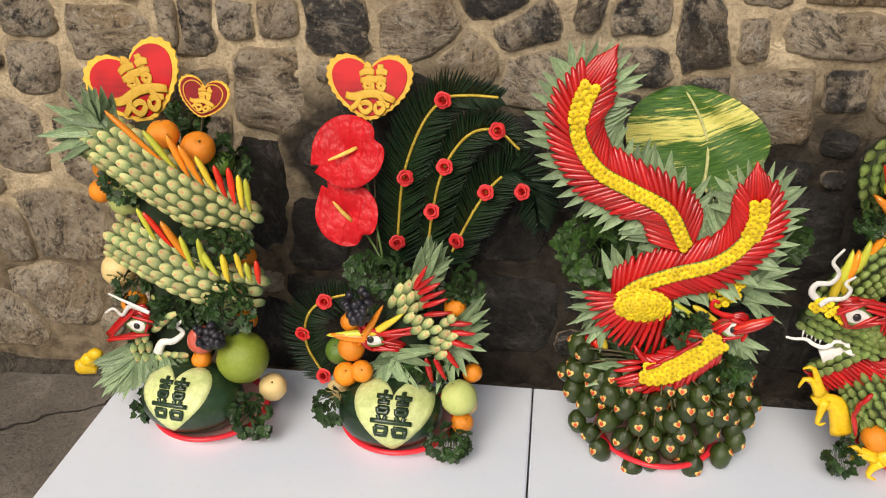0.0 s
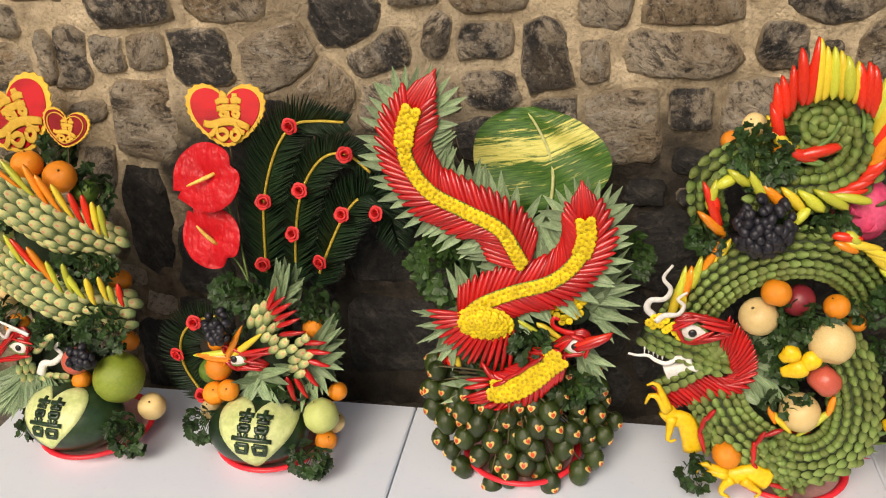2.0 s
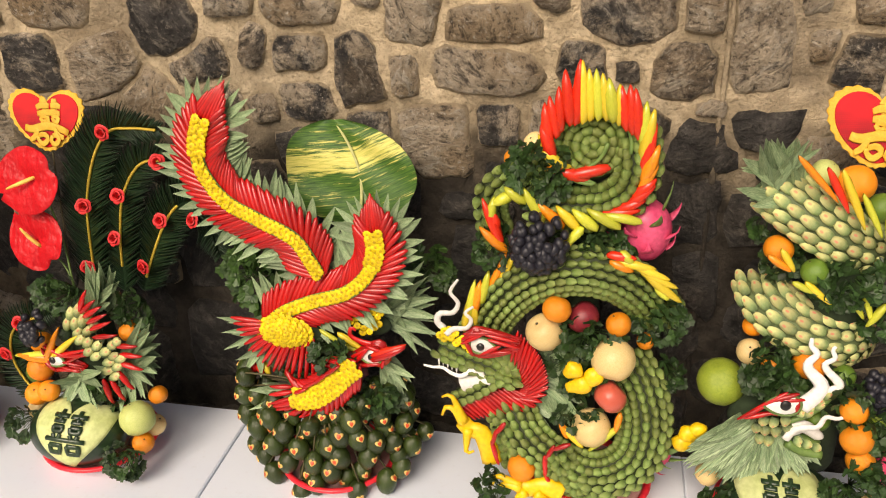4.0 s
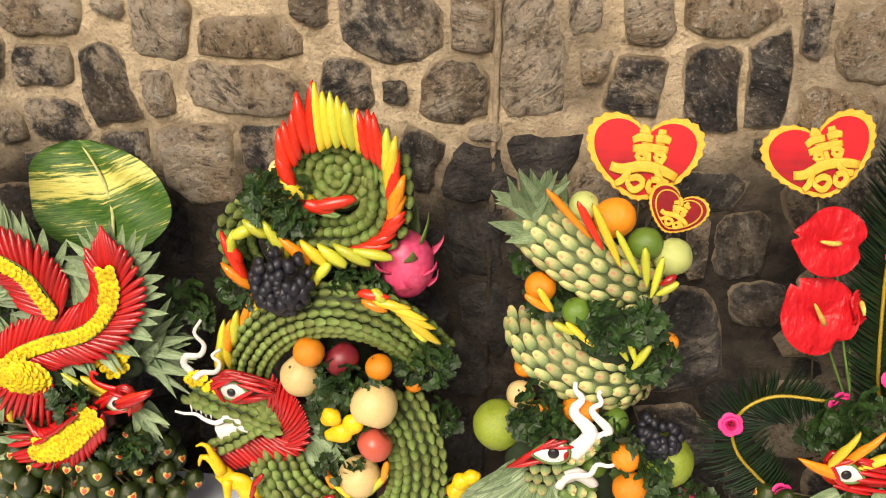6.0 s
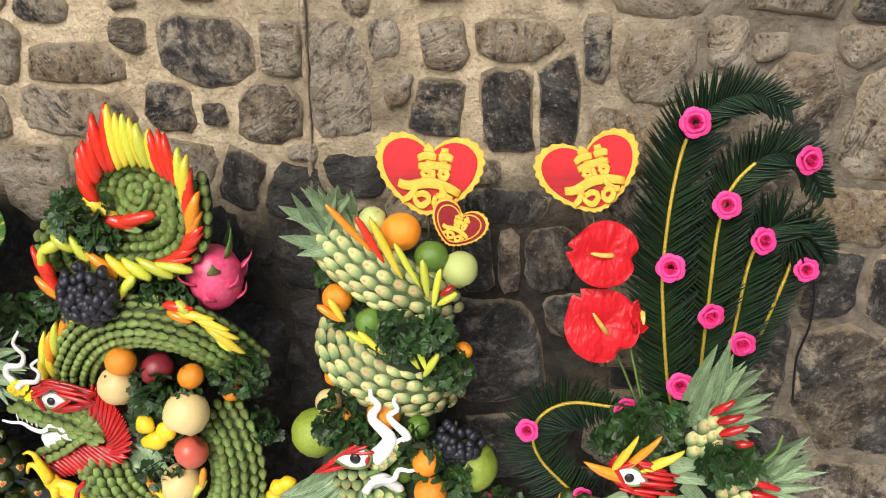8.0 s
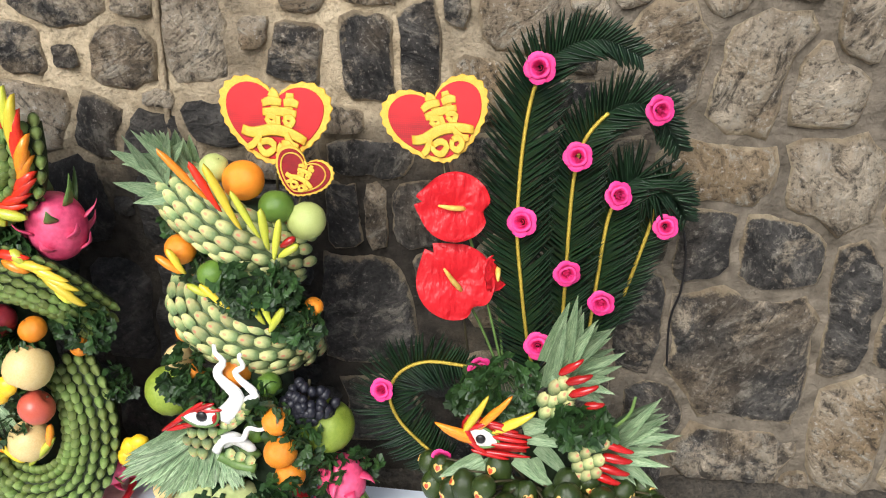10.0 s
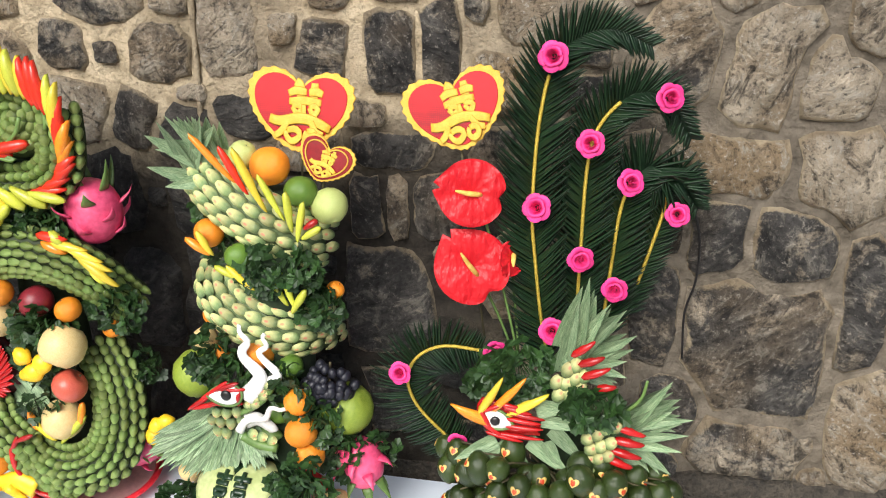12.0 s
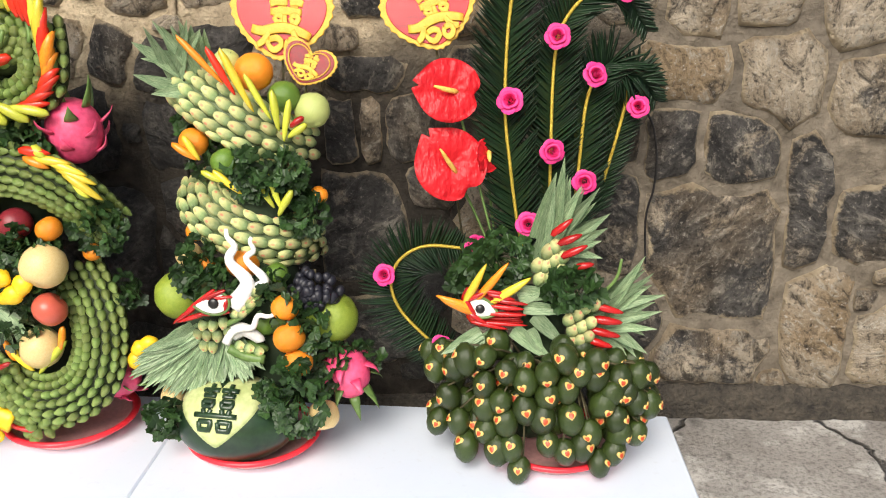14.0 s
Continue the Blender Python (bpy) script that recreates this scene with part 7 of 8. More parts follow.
scale_patch(head, [((1.395, 1.672, 0.427), (1.386, 1.672, 0.401), 0), ((1.414, 1.672, 0.427), (1.41, 1.672, 0.399), 0), ((1.436, 1.672, 0.436), (1.436, 1.672, 0.405), 0), ((1.379, 1.672, 0.406), (1.377, 1.672, 0.38), 0), ((1.398, 1.672, 0.404), (1.396, 1.672, 0.375), 0), ((1.42, 1.672, 0.404), (1.42, 1.672, 0.374), 0), ((1.441, 1.672, 0.41), (1.45, 1.672, 0.388), 0), ((1.389, 1.672, 0.38), (1.389, 1.672, 0.351), 0), ((1.408, 1.672, 0.378), (1.408, 1.672, 0.347), 0), ((1.455, 1.672, 0.436), (1.472, 1.672, 0.452), 0), ((1.47, 1.672, 0.452), (1.49, 1.672, 0.47), 0), ((1.485, 1.672, 0.468), (1.505, 1.672, 0.488), 0), ((1.469, 1.672, 0.437), (1.489, 1.672, 0.455), 0), ((1.489, 1.672, 0.46), (1.509, 1.672, 0.479), 0), ((1.503, 1.672, 0.488), (1.522, 1.672, 0.506), 0), ((1.458, 1.672, 0.37), (1.479, 1.672, 0.365), 0), ((1.479, 1.672, 0.364), (1.501, 1.672, 0.358), 0), ((1.501, 1.672, 0.358), (1.522, 1.672, 0.351), 0), ((1.459, 1.672, 0.354), (1.481, 1.672, 0.35), 0)], 0.024)
part("upper_lip", tube(smooth_path([(1.441, 1.675, 0.416), (1.475, 1.675, 0.436), (1.507, 1.675, 0.469), (1.524, 1.675, 0.507)], 12), [0.007] * 12, 8), GREEN_RIM, head)
part("lower_lip", tube(smooth_path([(1.446, 1.67, 0.362), (1.483, 1.67, 0.343), (1.524, 1.67, 0.337)], 10), [0.011] * 10, 8), GREEN_RIM, head)
part("jaw", moved(ball(1, 1, 8, 12), Matrix.Translation((1.478, 1.7, 0.35)) @ Matrix.Diagonal((0.05, 0.02, 0.017, 1))), GREEN_RIM, head)
squiggle(head, [(1.452, 1.68, 0.394), (1.479, 1.68, 0.403), (1.509, 1.68, 0.384), (1.514, 1.68, 0.376)], 0.02, 0.012, "mouth")
squiggle(head, [(1.441, 1.665, 0.375), (1.455, 1.665, 0.401), (1.477, 1.665, 0.412), (1.503, 1.665, 0.416), (1.516, 1.665, 0.444), (1.54, 1.665, 0.443), (1.565, 1.665, 0.456)], 0.01, 0.004, "tongue")
squiggle(head, [(1.462, 1.67, 0.463), (1.487, 1.67, 0.495), (1.494, 1.67, 0.523), (1.463, 1.67, 0.559), (1.46, 1.67, 0.578), (1.473, 1.67, 0.6), (1.458, 1.67, 0.619), (1.457, 1.67, 0.638)], 0.022, 0.004)
squiggle(head, [(1.486, 1.675, 0.499), (1.517, 1.675, 0.506), (1.532, 1.675, 0.525), (1.501, 1.675, 0.559), (1.495, 1.675, 0.575), (1.512, 1.675, 0.59), (1.504, 1.675, 0.609), (1.509, 1.675, 0.619)], 0.014, 0.004)
eye(head, (1.419, 1.656, 0.472), 0.07, -8)
chillies(head, [((1.452, 1.662, 0.486), (1.399, 1.662, 0.479), 4), ((1.415, 1.662, 0.494), (1.362, 1.662, 0.452), 4), ((1.438, 1.662, 0.497), (1.383, 1.662, 0.473), 4), ((1.374, 1.662, 0.455), (1.331, 1.662, 0.421), 4), ((1.451, 1.662, 0.478), (1.447, 1.662, 0.453), 4), ((1.445, 1.662, 0.45), (1.392, 1.662, 0.443), 4), ((1.409, 1.662, 0.449), (1.348, 1.662, 0.429), 4), ((1.392, 1.662, 0.443), (1.338, 1.662, 0.424), 4), ((1.387, 1.662, 0.466), (1.346, 1.662, 0.434), 4)], 0.0095)
shift(head, -0.03, 0.085, -0.038)
carved_claw(drake, [((1.226, 1.79, 0.27), (1.171, 1.79, 0.276), 0), ((1.224, 1.79, 0.281), (1.191, 1.79, 0.316), 0), ((1.231, 1.79, 0.295), (1.221, 1.79, 0.331), 0)])
for k, (at, w, h, n) in enumerate([((1.5, 1.81, 0.712), 0.16, 0.1, 110), ((1.34, 1.91, 0.81), 0.09, 0.1, 44), ((1.347, 1.8, 0.5), 0.09, 0.12, 60), ((1.386, 1.8, 0.461), 0.12, 0.08, 50), ((1.582, 1.78, 0.382), 0.1, 0.11, 60), ((1.567, 1.71, 0.238), 0.13, 0.16, 110), ((1.633, 1.8, 0.278), 0.1, 0.1, 60), ((1.282, 1.72, 0.171), 0.07, 0.08, 40), ((1.704, 1.84, 0.283), 0.06, 0.06, 22), ((1.52, 1.79, 0.443), 0.12, 0.1, 44), ((1.366, 1.87, 0.73), 0.07, 0.07, 30), ((1.582, 1.85, 0.619), 0.1, 0.1, 60)]):
    parsley(at, w, h, 0.05, n, 0.03, 100 + k)

# ---- phoenix on areca nuts beside the table's end ----
plate((2.147, 1.845, 0.05))
phoenix = pineapple_phoenix((2.103, 1.84, 0.344), 0.1, 0.45, "phoenix of pineapple leaves and pale pips with orange beak")
head = part("head", moved(ball(1, 1, 8, 14), Matrix.Translation((1.975, 1.74, 0.449)) @ Matrix.Diagonal((0.038, 0.024, 0.034, 1))), PEPPER_RED, phoenix)
eye(head, (1.975, 1.703, 0.473), 0.06, 196)
brow(head, (1.94, 1.703, 0.48), (1.97, 1.703, 0.499), (1.982, 1.703, 0.447), (2.055, 1.703, 0.448), 3)
chillies(head, [((1.95, 1.71, 0.471), (1.877, 1.71, 0.496), 1), ((1.95, 1.71, 0.463), (1.885, 1.71, 0.489), 1), ((1.944, 1.71, 0.497), (1.98, 1.71, 0.571), 2), ((1.975, 1.71, 0.507), (2.026, 1.71, 0.575), 1), ((2.009, 1.71, 0.496), (2.074, 1.71, 0.543), 2)], 0.0165)
chillies(head, [((1.943, 1.704, 0.485), (1.965, 1.704, 0.448), 4), ((1.953, 1.704, 0.457), (1.989, 1.704, 0.435), 4), ((1.949, 1.704, 0.494), (1.984, 1.704, 0.513), 4), ((1.98, 1.704, 0.512), (2.023, 1.704, 0.508), 4), ((1.996, 1.704, 0.504), (2.043, 1.704, 0.495), 4), ((2.008, 1.704, 0.492), (2.07, 1.704, 0.485), 4), ((2.006, 1.704, 0.478), (2.063, 1.704, 0.474), 4), ((2.001, 1.704, 0.461), (2.068, 1.704, 0.461), 4), ((1.988, 1.704, 0.44), (2.07, 1.704, 0.437), 4), ((1.966, 1.704, 0.439), (2.029, 1.704, 0.427), 4)], 0.0095)
shift(head, -0.003, 0.042, -0.03)
leaves(phoenix, [((1.971, 1.76, 0.382), (1.887, 1.76, 0.328), 0), ((1.994, 1.76, 0.377), (1.907, 1.76, 0.308), 0), ((1.99, 1.76, 0.388), (2.066, 1.76, 0.279), 0), ((2.04, 1.76, 0.390), (2.13, 1.76, 0.319), 0), ((2.049, 1.76, 0.460), (2.143, 1.76, 0.506), 0), ((2.06, 1.76, 0.443), (2.167, 1.76, 0.440), 0), ((2.083, 1.76, 0.424), (2.153, 1.76, 0.357), 0), ((2.05, 1.76, 0.476), (2.128, 1.76, 0.475), 0), ((2.074, 1.76, 0.391), (2.108, 1.76, 0.333), 0)], 0.036)
fan(phoenix, (2.104, 1.8, 0.555), [(2.112, 1.79, 0.72), (2.138, 1.79, 0.774), (2.173, 1.79, 0.71), (2.206, 1.79, 0.709), (2.232, 1.79, 0.652), (2.227, 1.79, 0.623), (2.22, 1.79, 0.589), (2.221, 1.79, 0.547), (2.204, 1.79, 0.521)], 0.036, 0.025, layers=3)
fan(phoenix, (2.211, 1.79, 0.404), [(2.314, 1.78, 0.567), (2.338, 1.78, 0.522), (2.36, 1.78, 0.48), (2.357, 1.78, 0.441), (2.348, 1.78, 0.395), (2.329, 1.78, 0.337), (2.311, 1.78, 0.28), (2.282, 1.78, 0.343), (2.319, 1.78, 0.49)], 0.036, 0.03, layers=3)
scale_patch(phoenix, [((2.078, 1.755, 0.525), (2.091, 1.755, 0.556), 0), ((2.096, 1.755, 0.525), (2.109, 1.755, 0.556), 0), ((2.113, 1.755, 0.537), (2.125, 1.755, 0.569), 0), ((2.098, 1.755, 0.554), (2.11, 1.755, 0.588), 0), ((2.114, 1.755, 0.567), (2.124, 1.755, 0.6), 0), ((2.083, 1.755, 0.496), (2.098, 1.755, 0.528), 0), ((2.105, 1.755, 0.499), (2.12, 1.755, 0.531), 0), ((2.124, 1.755, 0.516), (2.138, 1.755, 0.547), 0), ((2.132, 1.755, 0.546), (2.142, 1.755, 0.574), 0)], 0.028)
scale_patch(phoenix, [((2.148, 1.735, 0.415), (2.163, 1.735, 0.44), 0), ((2.165, 1.735, 0.426), (2.182, 1.735, 0.454), 0), ((2.181, 1.735, 0.443), (2.198, 1.735, 0.47), 0), ((2.198, 1.735, 0.451), (2.215, 1.735, 0.475), 0), ((2.157, 1.735, 0.391), (2.172, 1.735, 0.416), 0), ((2.174, 1.735, 0.4), (2.192, 1.735, 0.425), 0), ((2.193, 1.735, 0.411), (2.211, 1.735, 0.434), 0), ((2.152, 1.735, 0.368), (2.171, 1.735, 0.388), 0), ((2.172, 1.735, 0.371), (2.191, 1.735, 0.394), 0), ((2.19, 1.735, 0.38), (2.208, 1.735, 0.402), 0), ((2.166, 1.735, 0.35), (2.185, 1.735, 0.365), 0)], 0.028)
chillies(phoenix, [((2.116, 1.745, 0.617), (2.15, 1.745, 0.647), 4), ((2.132, 1.745, 0.596), (2.171, 1.745, 0.614), 4), ((2.141, 1.745, 0.569), (2.184, 1.745, 0.591), 4), ((2.168, 1.745, 0.544), (2.2, 1.745, 0.551), 4), ((2.215, 1.745, 0.457), (2.268, 1.745, 0.444), 4), ((2.216, 1.745, 0.427), (2.268, 1.745, 0.422), 4), ((2.212, 1.745, 0.401), (2.266, 1.745, 0.39), 4), ((2.206, 1.745, 0.378), (2.251, 1.745, 0.365), 4), ((2.188, 1.745, 0.355), (2.219, 1.745, 0.343), 4)], 0.015)
squiggle(phoenix, [(2.199, 1.77, 0.457), (2.23, 1.77, 0.481), (2.254, 1.77, 0.514), (2.261, 1.77, 0.555)], 0.005, 0.003, "tendril", GREEN_RIM, "curled green stem")
areca_bunch([(1.871, 1.781, 0.28), (1.916, 1.743, 0.303), (1.98, 1.711, 0.346), (1.94, 1.729, 0.33), (2.028, 1.698, 0.317), (2.068, 1.692, 0.3), (2.112, 1.69, 0.319), (1.905, 1.752, 0.227), (1.88, 1.774, 0.152), (1.928, 1.738, 0.173), (1.984, 1.711, 0.227), (2.016, 1.702, 0.245), (1.981, 1.712, 0.279), (1.988, 1.711, 0.169), (1.946, 1.729, 0.117), (2.014, 1.703, 0.127), (2.045, 1.696, 0.138), (2.063, 1.694, 0.084), (2.03, 1.699, 0.2), (2.071, 1.692, 0.233), (2.108, 1.69, 0.214), (2.115, 1.69, 0.269)],
            (2.073, 1.8, 0.296), 0.055, "areca nuts", "dark green areca nuts with gold heart stickers over red plate")
areca_bunch([(2.148, 1.692, 0.356), (2.215, 1.705, 0.345), (2.18, 1.696, 0.323), (2.218, 1.705, 0.311), (2.268, 1.723, 0.298), (2.312, 1.746, 0.297), (2.337, 1.763, 0.294), (2.252, 1.715, 0.269), (2.284, 1.729, 0.263), (2.313, 1.743, 0.235), (2.347, 1.766, 0.219), (2.158, 1.693, 0.285), (2.169, 1.694, 0.215), (2.123, 1.69, 0.154), (2.161, 1.692, 0.135), (2.214, 1.702, 0.179), (2.235, 1.709, 0.245), (2.27, 1.72, 0.204), (2.279, 1.723, 0.167), (2.269, 1.718, 0.124), (2.239, 1.707, 0.101), (2.32, 1.743, 0.159), (2.198, 1.698, 0.147)],
            (2.174, 1.8, 0.286), 0.055, "areca nuts", "plump dark green areca nuts with stickers near table end")
heart_sign((1.846, 1.9, 1.039), 0.205, -18, foot=(1.924, 1.9, 0.542), tip=-12)
anthurium((1.886, 1.87, 0.884), 0.136, 100, 12, (2.003, 1.87, 0.513))
anthurium((1.893, 1.865, 0.726), 0.155, 143, 8, (1.997, 1.87, 0.512))
anthurium((1.972, 1.885, 0.745), 0.075, 40, 50, (2.0, 1.88, 0.52))
cycas_frond([(2.068, 1.9, 0.504), (2.046, 1.9, 0.585), (2.022, 1.9, 0.728), (2.007, 1.9, 0.851), (2.008, 1.9, 1.025), (2.028, 1.9, 1.144), (2.076, 1.9, 1.196), (2.136, 1.9, 1.21), (2.199, 1.9, 1.185)], 0.09, [(2.028, 1.865, 1.161), (2.018, 1.865, 0.865), (2.068, 1.865, 0.596)], "pink", cord=(0.02, 0.74), rose_size=0.058)
cycas_frond([(2.117, 1.92, 0.555), (2.112, 1.92, 0.729), (2.108, 1.92, 0.937), (2.125, 1.92, 1.027), (2.181, 1.92, 1.089), (2.244, 1.92, 1.083), (2.296, 1.92, 1.014)], 0.08, [(2.11, 1.88, 0.998), (2.11, 1.88, 0.759), (2.242, 1.88, 1.095)], "pink", cord=(0.0, 0.75), rose_size=0.055)
cycas_frond([(2.172, 1.94, 0.551), (2.177, 1.94, 0.714), (2.187, 1.94, 0.872), (2.228, 1.94, 0.943), (2.263, 1.94, 0.92), (2.297, 1.94, 0.912), (2.331, 1.94, 0.867)], 0.085, [(2.191, 1.9, 0.919), (2.188, 1.9, 0.689)], "pink", cord=(0.0, 0.7), rose_size=0.055)
cycas_frond([(2.22, 1.96, 0.602), (2.25, 1.96, 0.739), (2.27, 1.96, 0.842), (2.273, 1.96, 0.903), (2.3, 1.96, 0.94), (2.341, 1.96, 0.897)], 0.055, [(2.295, 1.93, 0.85)], "pink", cord=(0.2, 0.7), pairs=60, rose_size=0.05)
cycas_frond([(1.892, 1.85, 0.288), (1.839, 1.85, 0.334), (1.786, 1.85, 0.394), (1.766, 1.85, 0.457), (1.787, 1.85, 0.513), (1.845, 1.85, 0.546), (1.942, 1.85, 0.542)], 0.075, [(1.95, 1.825, 0.56), (1.755, 1.825, 0.482), (1.88, 1.825, 0.319)], "pink", cord=(0, 1.0), lean=0.4, pairs=70, rose_size=0.05)
for k, (at, w, h, n) in enumerate([((2, 1.82, 0.528), 0.13, 0.12, 80), ((2.162, 1.76, 0.494), 0.11, 0.07, 60), ((1.947, 1.84, 0.481), 0.08, 0.08, 30)]):
    parsley(at, w, h, 0.05, n, 0.034, 130 + k, False)


# thin black cable clipped to the wall
cable = tagged(part("cable", tube(smooth_path([(2.297, 2.075, 0.83), (2.333, 2.075, 0.823), (2.358, 2.075, 0.791), (2.375, 2.075, 0.722), (2.377, 2.075, 0.64), (2.364, 2.075, 0.56), (2.374, 2.075, 0.442)], 40), [0.003] * 40, 6), BLACK), "thin black cable running down the stone wall", "cable")



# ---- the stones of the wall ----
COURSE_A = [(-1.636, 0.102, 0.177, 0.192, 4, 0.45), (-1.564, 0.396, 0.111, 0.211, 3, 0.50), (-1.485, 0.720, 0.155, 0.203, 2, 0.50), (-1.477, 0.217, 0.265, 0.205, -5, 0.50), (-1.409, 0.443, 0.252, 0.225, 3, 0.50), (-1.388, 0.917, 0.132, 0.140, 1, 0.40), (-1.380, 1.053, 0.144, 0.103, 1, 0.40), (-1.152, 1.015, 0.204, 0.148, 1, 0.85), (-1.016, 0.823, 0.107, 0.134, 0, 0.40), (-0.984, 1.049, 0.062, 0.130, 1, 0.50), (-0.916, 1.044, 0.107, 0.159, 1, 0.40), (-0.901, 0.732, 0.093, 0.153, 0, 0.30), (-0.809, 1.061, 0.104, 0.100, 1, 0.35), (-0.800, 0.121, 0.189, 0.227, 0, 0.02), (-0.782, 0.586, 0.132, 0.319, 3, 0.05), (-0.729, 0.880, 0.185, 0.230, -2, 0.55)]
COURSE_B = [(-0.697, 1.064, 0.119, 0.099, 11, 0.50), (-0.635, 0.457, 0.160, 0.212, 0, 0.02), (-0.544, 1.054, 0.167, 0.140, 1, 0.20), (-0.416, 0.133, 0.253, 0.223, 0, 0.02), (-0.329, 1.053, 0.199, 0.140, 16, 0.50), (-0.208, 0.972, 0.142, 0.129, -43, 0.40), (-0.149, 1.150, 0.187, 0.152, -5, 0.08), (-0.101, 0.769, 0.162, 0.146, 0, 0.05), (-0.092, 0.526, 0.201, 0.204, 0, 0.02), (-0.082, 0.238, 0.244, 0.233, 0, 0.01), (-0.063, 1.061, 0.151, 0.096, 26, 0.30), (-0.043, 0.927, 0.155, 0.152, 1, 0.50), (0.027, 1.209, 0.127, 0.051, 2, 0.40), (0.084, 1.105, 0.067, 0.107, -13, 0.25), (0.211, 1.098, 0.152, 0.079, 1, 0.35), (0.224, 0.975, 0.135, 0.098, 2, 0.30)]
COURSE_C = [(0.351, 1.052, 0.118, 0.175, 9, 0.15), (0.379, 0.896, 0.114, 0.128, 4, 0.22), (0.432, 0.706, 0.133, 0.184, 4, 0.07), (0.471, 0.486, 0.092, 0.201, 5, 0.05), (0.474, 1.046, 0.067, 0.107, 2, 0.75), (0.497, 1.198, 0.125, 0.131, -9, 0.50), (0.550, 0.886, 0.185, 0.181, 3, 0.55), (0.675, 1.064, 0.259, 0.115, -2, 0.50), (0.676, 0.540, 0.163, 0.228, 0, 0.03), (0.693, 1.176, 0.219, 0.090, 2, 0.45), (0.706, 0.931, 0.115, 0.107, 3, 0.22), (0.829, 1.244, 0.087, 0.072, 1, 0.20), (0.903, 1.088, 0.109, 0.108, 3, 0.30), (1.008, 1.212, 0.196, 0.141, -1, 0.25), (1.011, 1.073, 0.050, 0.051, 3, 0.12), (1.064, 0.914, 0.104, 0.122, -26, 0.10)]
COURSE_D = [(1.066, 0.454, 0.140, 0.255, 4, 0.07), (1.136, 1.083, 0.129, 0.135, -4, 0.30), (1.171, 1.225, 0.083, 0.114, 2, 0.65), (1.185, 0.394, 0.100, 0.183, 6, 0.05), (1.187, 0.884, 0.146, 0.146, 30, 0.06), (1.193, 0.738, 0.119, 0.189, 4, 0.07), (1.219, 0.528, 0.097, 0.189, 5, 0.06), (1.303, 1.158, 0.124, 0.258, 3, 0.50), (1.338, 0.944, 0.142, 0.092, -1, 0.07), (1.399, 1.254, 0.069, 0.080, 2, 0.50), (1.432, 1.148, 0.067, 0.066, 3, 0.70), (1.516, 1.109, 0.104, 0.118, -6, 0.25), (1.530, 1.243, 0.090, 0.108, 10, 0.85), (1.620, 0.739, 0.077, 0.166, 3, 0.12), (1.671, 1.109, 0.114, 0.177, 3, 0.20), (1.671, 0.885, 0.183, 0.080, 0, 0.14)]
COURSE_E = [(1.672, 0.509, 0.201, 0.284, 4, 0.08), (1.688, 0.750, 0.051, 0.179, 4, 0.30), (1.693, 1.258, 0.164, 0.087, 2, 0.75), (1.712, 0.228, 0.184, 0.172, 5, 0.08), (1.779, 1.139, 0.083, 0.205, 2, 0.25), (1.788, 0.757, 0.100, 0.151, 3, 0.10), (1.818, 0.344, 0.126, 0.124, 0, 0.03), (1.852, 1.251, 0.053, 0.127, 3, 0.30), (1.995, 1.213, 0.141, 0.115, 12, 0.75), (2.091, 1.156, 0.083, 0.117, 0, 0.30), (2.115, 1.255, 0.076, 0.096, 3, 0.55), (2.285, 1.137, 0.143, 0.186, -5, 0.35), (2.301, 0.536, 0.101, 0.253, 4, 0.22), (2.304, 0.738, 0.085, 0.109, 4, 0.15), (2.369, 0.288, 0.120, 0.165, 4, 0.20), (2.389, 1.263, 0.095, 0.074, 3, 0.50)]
COURSE_F = [(2.416, 0.735, 0.132, 0.170, -1, 0.20), (2.427, 0.898, 0.219, 0.119, -1, 0.90), (2.458, 1.137, 0.142, 0.252, -5, 0.50), (2.501, 1.284, 0.094, 0.051, 3, 0.60), (2.541, 0.479, 0.297, 0.342, -3, 0.28), (2.560, 0.195, 0.255, 0.128, -2, 0.55), (2.576, 0.723, 0.172, 0.205, 13, 0.35), (2.597, 1.094, 0.136, 0.143, -8, 0.85), (2.644, 1.221, 0.073, 0.160, 2, 0.50), (2.654, 0.894, 0.170, 0.182, -6, 0.55), (2.759, 0.587, 0.103, 0.324, 4, 0.30), (2.823, 0.280, 0.143, 0.287, 5, 0.80)]


def stone_mesh(reach, seed):
    """An uneven stone face, a little proud of the joints; reach: its edge in each direction."""
    r = random.Random(seed)
    n = len(reach)
    tx, tz = r.uniform(-0.07, 0.07), r.uniform(-0.07, 0.07)
    verts = []
    for y, k in ((0.034, 1.06), (0.002, 0.97), (-0.012, 0.84)):
        for i, (c, s, q) in enumerate(reach):
            verts.append((q * c * k, y + (tx * c + tz * s) * q * (y < 0) + r.uniform(-0.004, 0.004) * (y < 0.01), q * s * k))
    verts.append((0, -0.013 - r.uniform(0, 0.006), 0))
    inner = [0.0] * n + [0.1] * n + [0.7] * n + [1.0]
    faces = [((i + 1) % n + o, i + o, i + n + o, (i + 1) % n + n + o) for o in (0, n) for i in range(n)]
    faces += [((i + 1) % n + 2 * n, i + 2 * n, 3 * n) for i in range(n)]
    return (verts, faces), inner


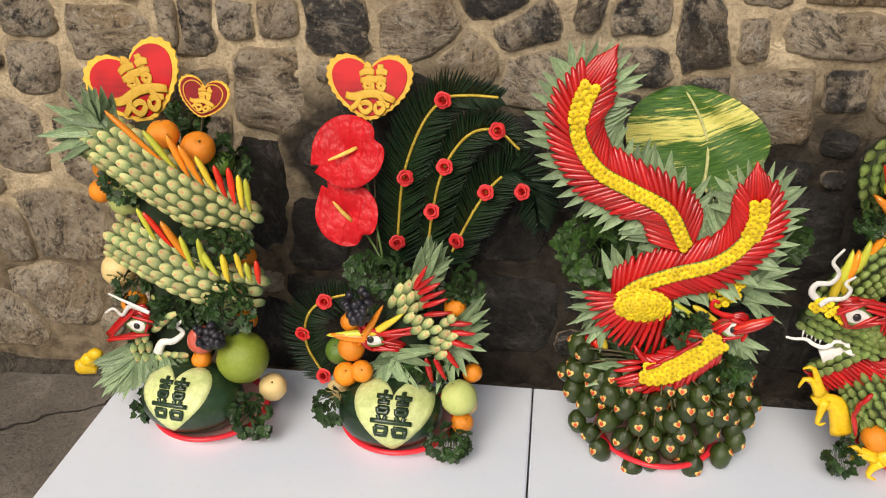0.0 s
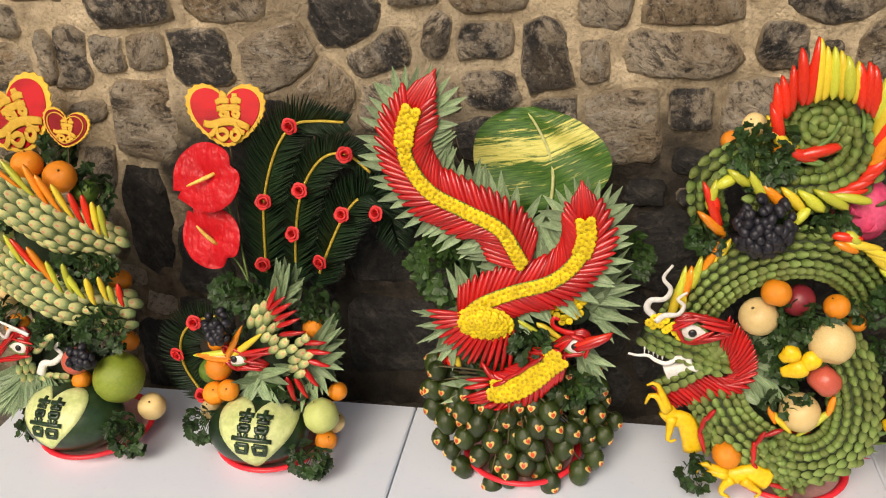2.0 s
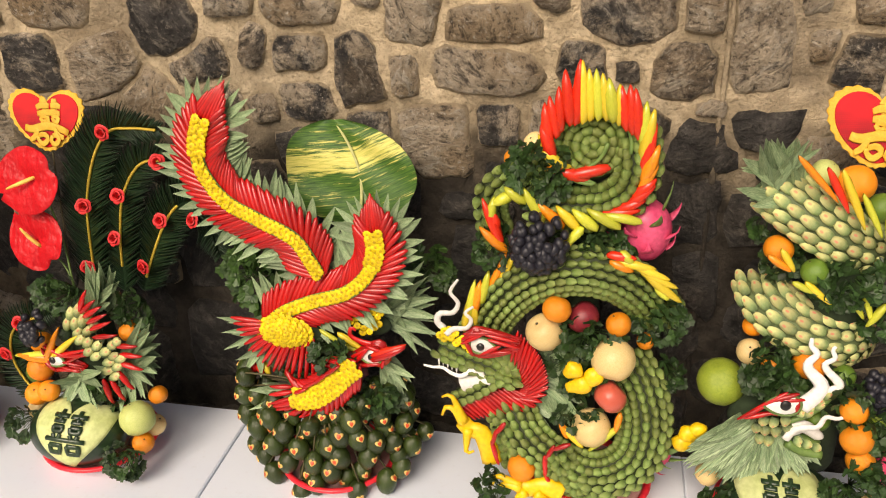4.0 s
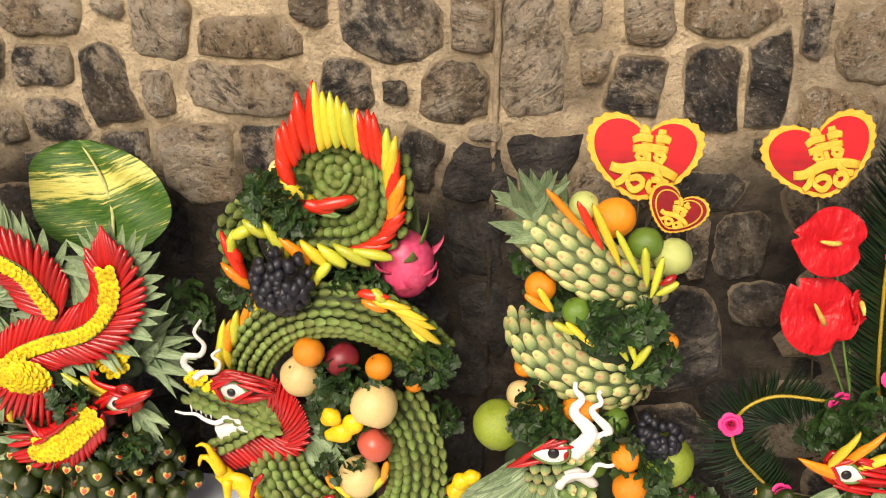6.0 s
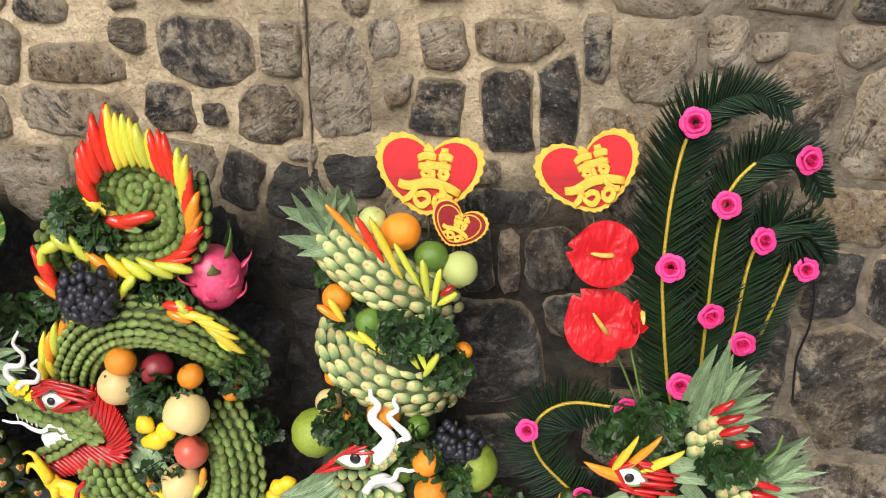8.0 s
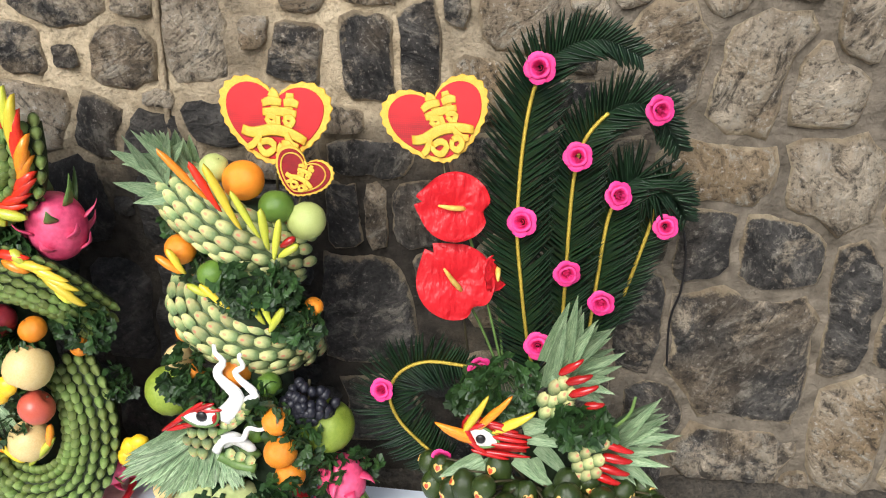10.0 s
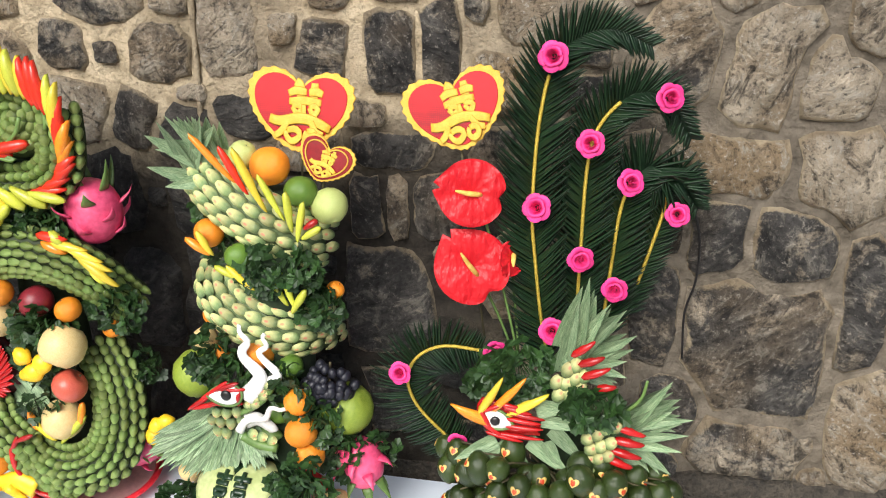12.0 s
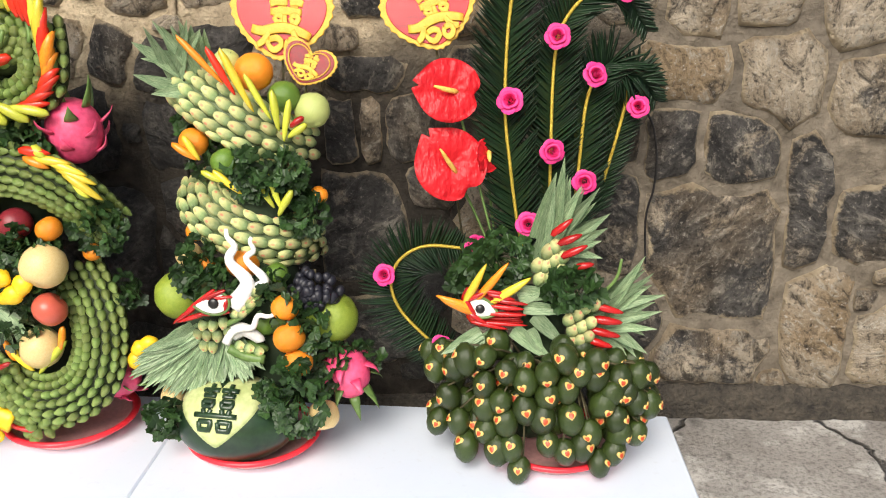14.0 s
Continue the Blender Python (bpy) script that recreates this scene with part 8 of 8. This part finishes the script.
def rough_block(w, h, deg, r):
    """The outline of a roughly squared stone: four to six knocked-about corners."""
    out = []
    for cx, cz in ((1, 1), (-1, 1), (-1, -1), (1, -1)):
        x, z = cx * w / 2 * r.uniform(0.86, 1.08), cz * h / 2 * r.uniform(0.86, 1.08)
        if r.random() < 0.55:
            k = r.uniform(0.2, 0.5)
            pair = [(x, z * (1 - k)), (x * (1 - k * r.uniform(0.6, 1.1)), z)]
            out += pair if cx * cz > 0 else pair[::-1]
        else:
            out.append((x, z))
    c, s = math.cos(radians(deg)), math.sin(radians(deg))
    return [(x * c - z * s, x * s + z * c) for x, z in out]


def edge_at(outline, c, s):
    """How far the outline lies from the middle in the direction (c, s)."""
    best = 0.02
    for (ax, az), (bx, bz) in zip(outline, outline[1:] + outline[:1]):
        dx, dz = bx - ax, bz - az
        det = dx * s - dz * c
        if abs(det) > 1e-9:
            u, q = (az * c - ax * s) / det, (az * dx - ax * dz) / det
            if -1e-6 <= u <= 1 + 1e-6 and q > 0:
                best = max(best, q)
    return best


def lay_stones():
    laid = [row for course in (COURSE_A, COURSE_B, COURSE_C, COURSE_D, COURSE_E, COURSE_F) for row in course]
    r = random.Random(3)
    for size in (0.2, 0.16, 0.12, 0.085, 0.055):
        for _ in range(2600):
            x, z = r.uniform(-2.6, 4.2), r.uniform(0.1, 2.3)
            w, h = size * r.uniform(0.85, 1.35), size * r.uniform(0.65, 1.0)
            if all((abs(x - a) / (w / 2 + c / 2 + 0.012)) ** 3 + (abs(z - b) / (h / 2 + d / 2 + 0.012)) ** 3 > 1.0 for a, b, c, d, _, _ in laid):
                # filler stones low in the middle stretch get near-black tones
                dark_zone = -0.65 < x < 2.0 and z < 0.85
                laid.append((x, z, w, h, r.uniform(-14, 14), r.uniform(0.03, 0.1) if dark_zone else r.uniform(0.2, 0.8)))
    at = np.array([s[:2] for s in laid])
    half = np.array([s[2:4] for s in laid]) / 2
    turn = np.radians([s[4] for s in laid])
    cs, sn = np.cos(turn), np.sin(turn)
    for k, (x, z, w, h, deg, tone) in enumerate(laid):
        n = 20
        joint = r.uniform(0.002, 0.008)
        grow = 1.42 if x > 1.95 else 1.22
        outline = rough_block(w * grow, h * grow, deg, r)
        reach = []
        for i in range(n):
            a = 2 * math.pi * (i + r.uniform(-0.25, 0.25)) / n
            c, s = math.cos(a), math.sin(a)
            full = edge_at(outline, c, s)
            q = np.linspace(0.3, 1.0, 30) * full
            px, pz = (x + q * c)[:, None] - at[:, 0], (z + q * s)[:, None] - at[:, 1]
            u, v = px * cs + pz * sn, pz * cs - px * sn
            near = ((np.abs(u) / half[:, 0]) ** 4 + (np.abs(v) / half[:, 1]) ** 4) ** 0.25
            own = near[:, k].copy()
            near[:, k] = 9
            ok = own < near.min(axis=1)
            stop = int(np.argmin(ok)) if not ok.all() else len(q) - 1
            reach.append((c, s, max(0.018, float(q[max(stop - 1, 0)]) - (joint if not ok.all() else 0.0)) * r.uniform(0.95, 1.03)))
        shape, inner = stone_mesh(reach, 100 + k)
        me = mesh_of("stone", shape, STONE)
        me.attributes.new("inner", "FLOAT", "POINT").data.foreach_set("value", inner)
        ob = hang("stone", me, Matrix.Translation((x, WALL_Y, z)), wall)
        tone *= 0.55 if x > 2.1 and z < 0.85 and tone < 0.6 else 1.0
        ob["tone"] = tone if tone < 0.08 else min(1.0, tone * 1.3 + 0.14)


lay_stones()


def seam():
    """The straight rib of mortar where two stretches of the wall meet."""
    a, b = Vector((1.228, 2.1, 1.271)), Vector((1.229, 2.1, 0.079))
    pts = [a.lerp(b, i / 40) + Vector((0.004 * noise.noise(Vector((i * 0.4, 2, 1))), 0, 0)) for i in range(-14, 41)]
    return tube(pts, [0.0065 + 0.004 * noise.noise(Vector((i * 0.5, 7, 3))) for i in range(len(pts))], 8, (0, -1, 0), 0.9)


tagged(hang("trim", mesh_of("trim", seam(), MORTAR), Matrix()), "straight mortar seam where two wall stretches meet", "wall seam", kind="structure")
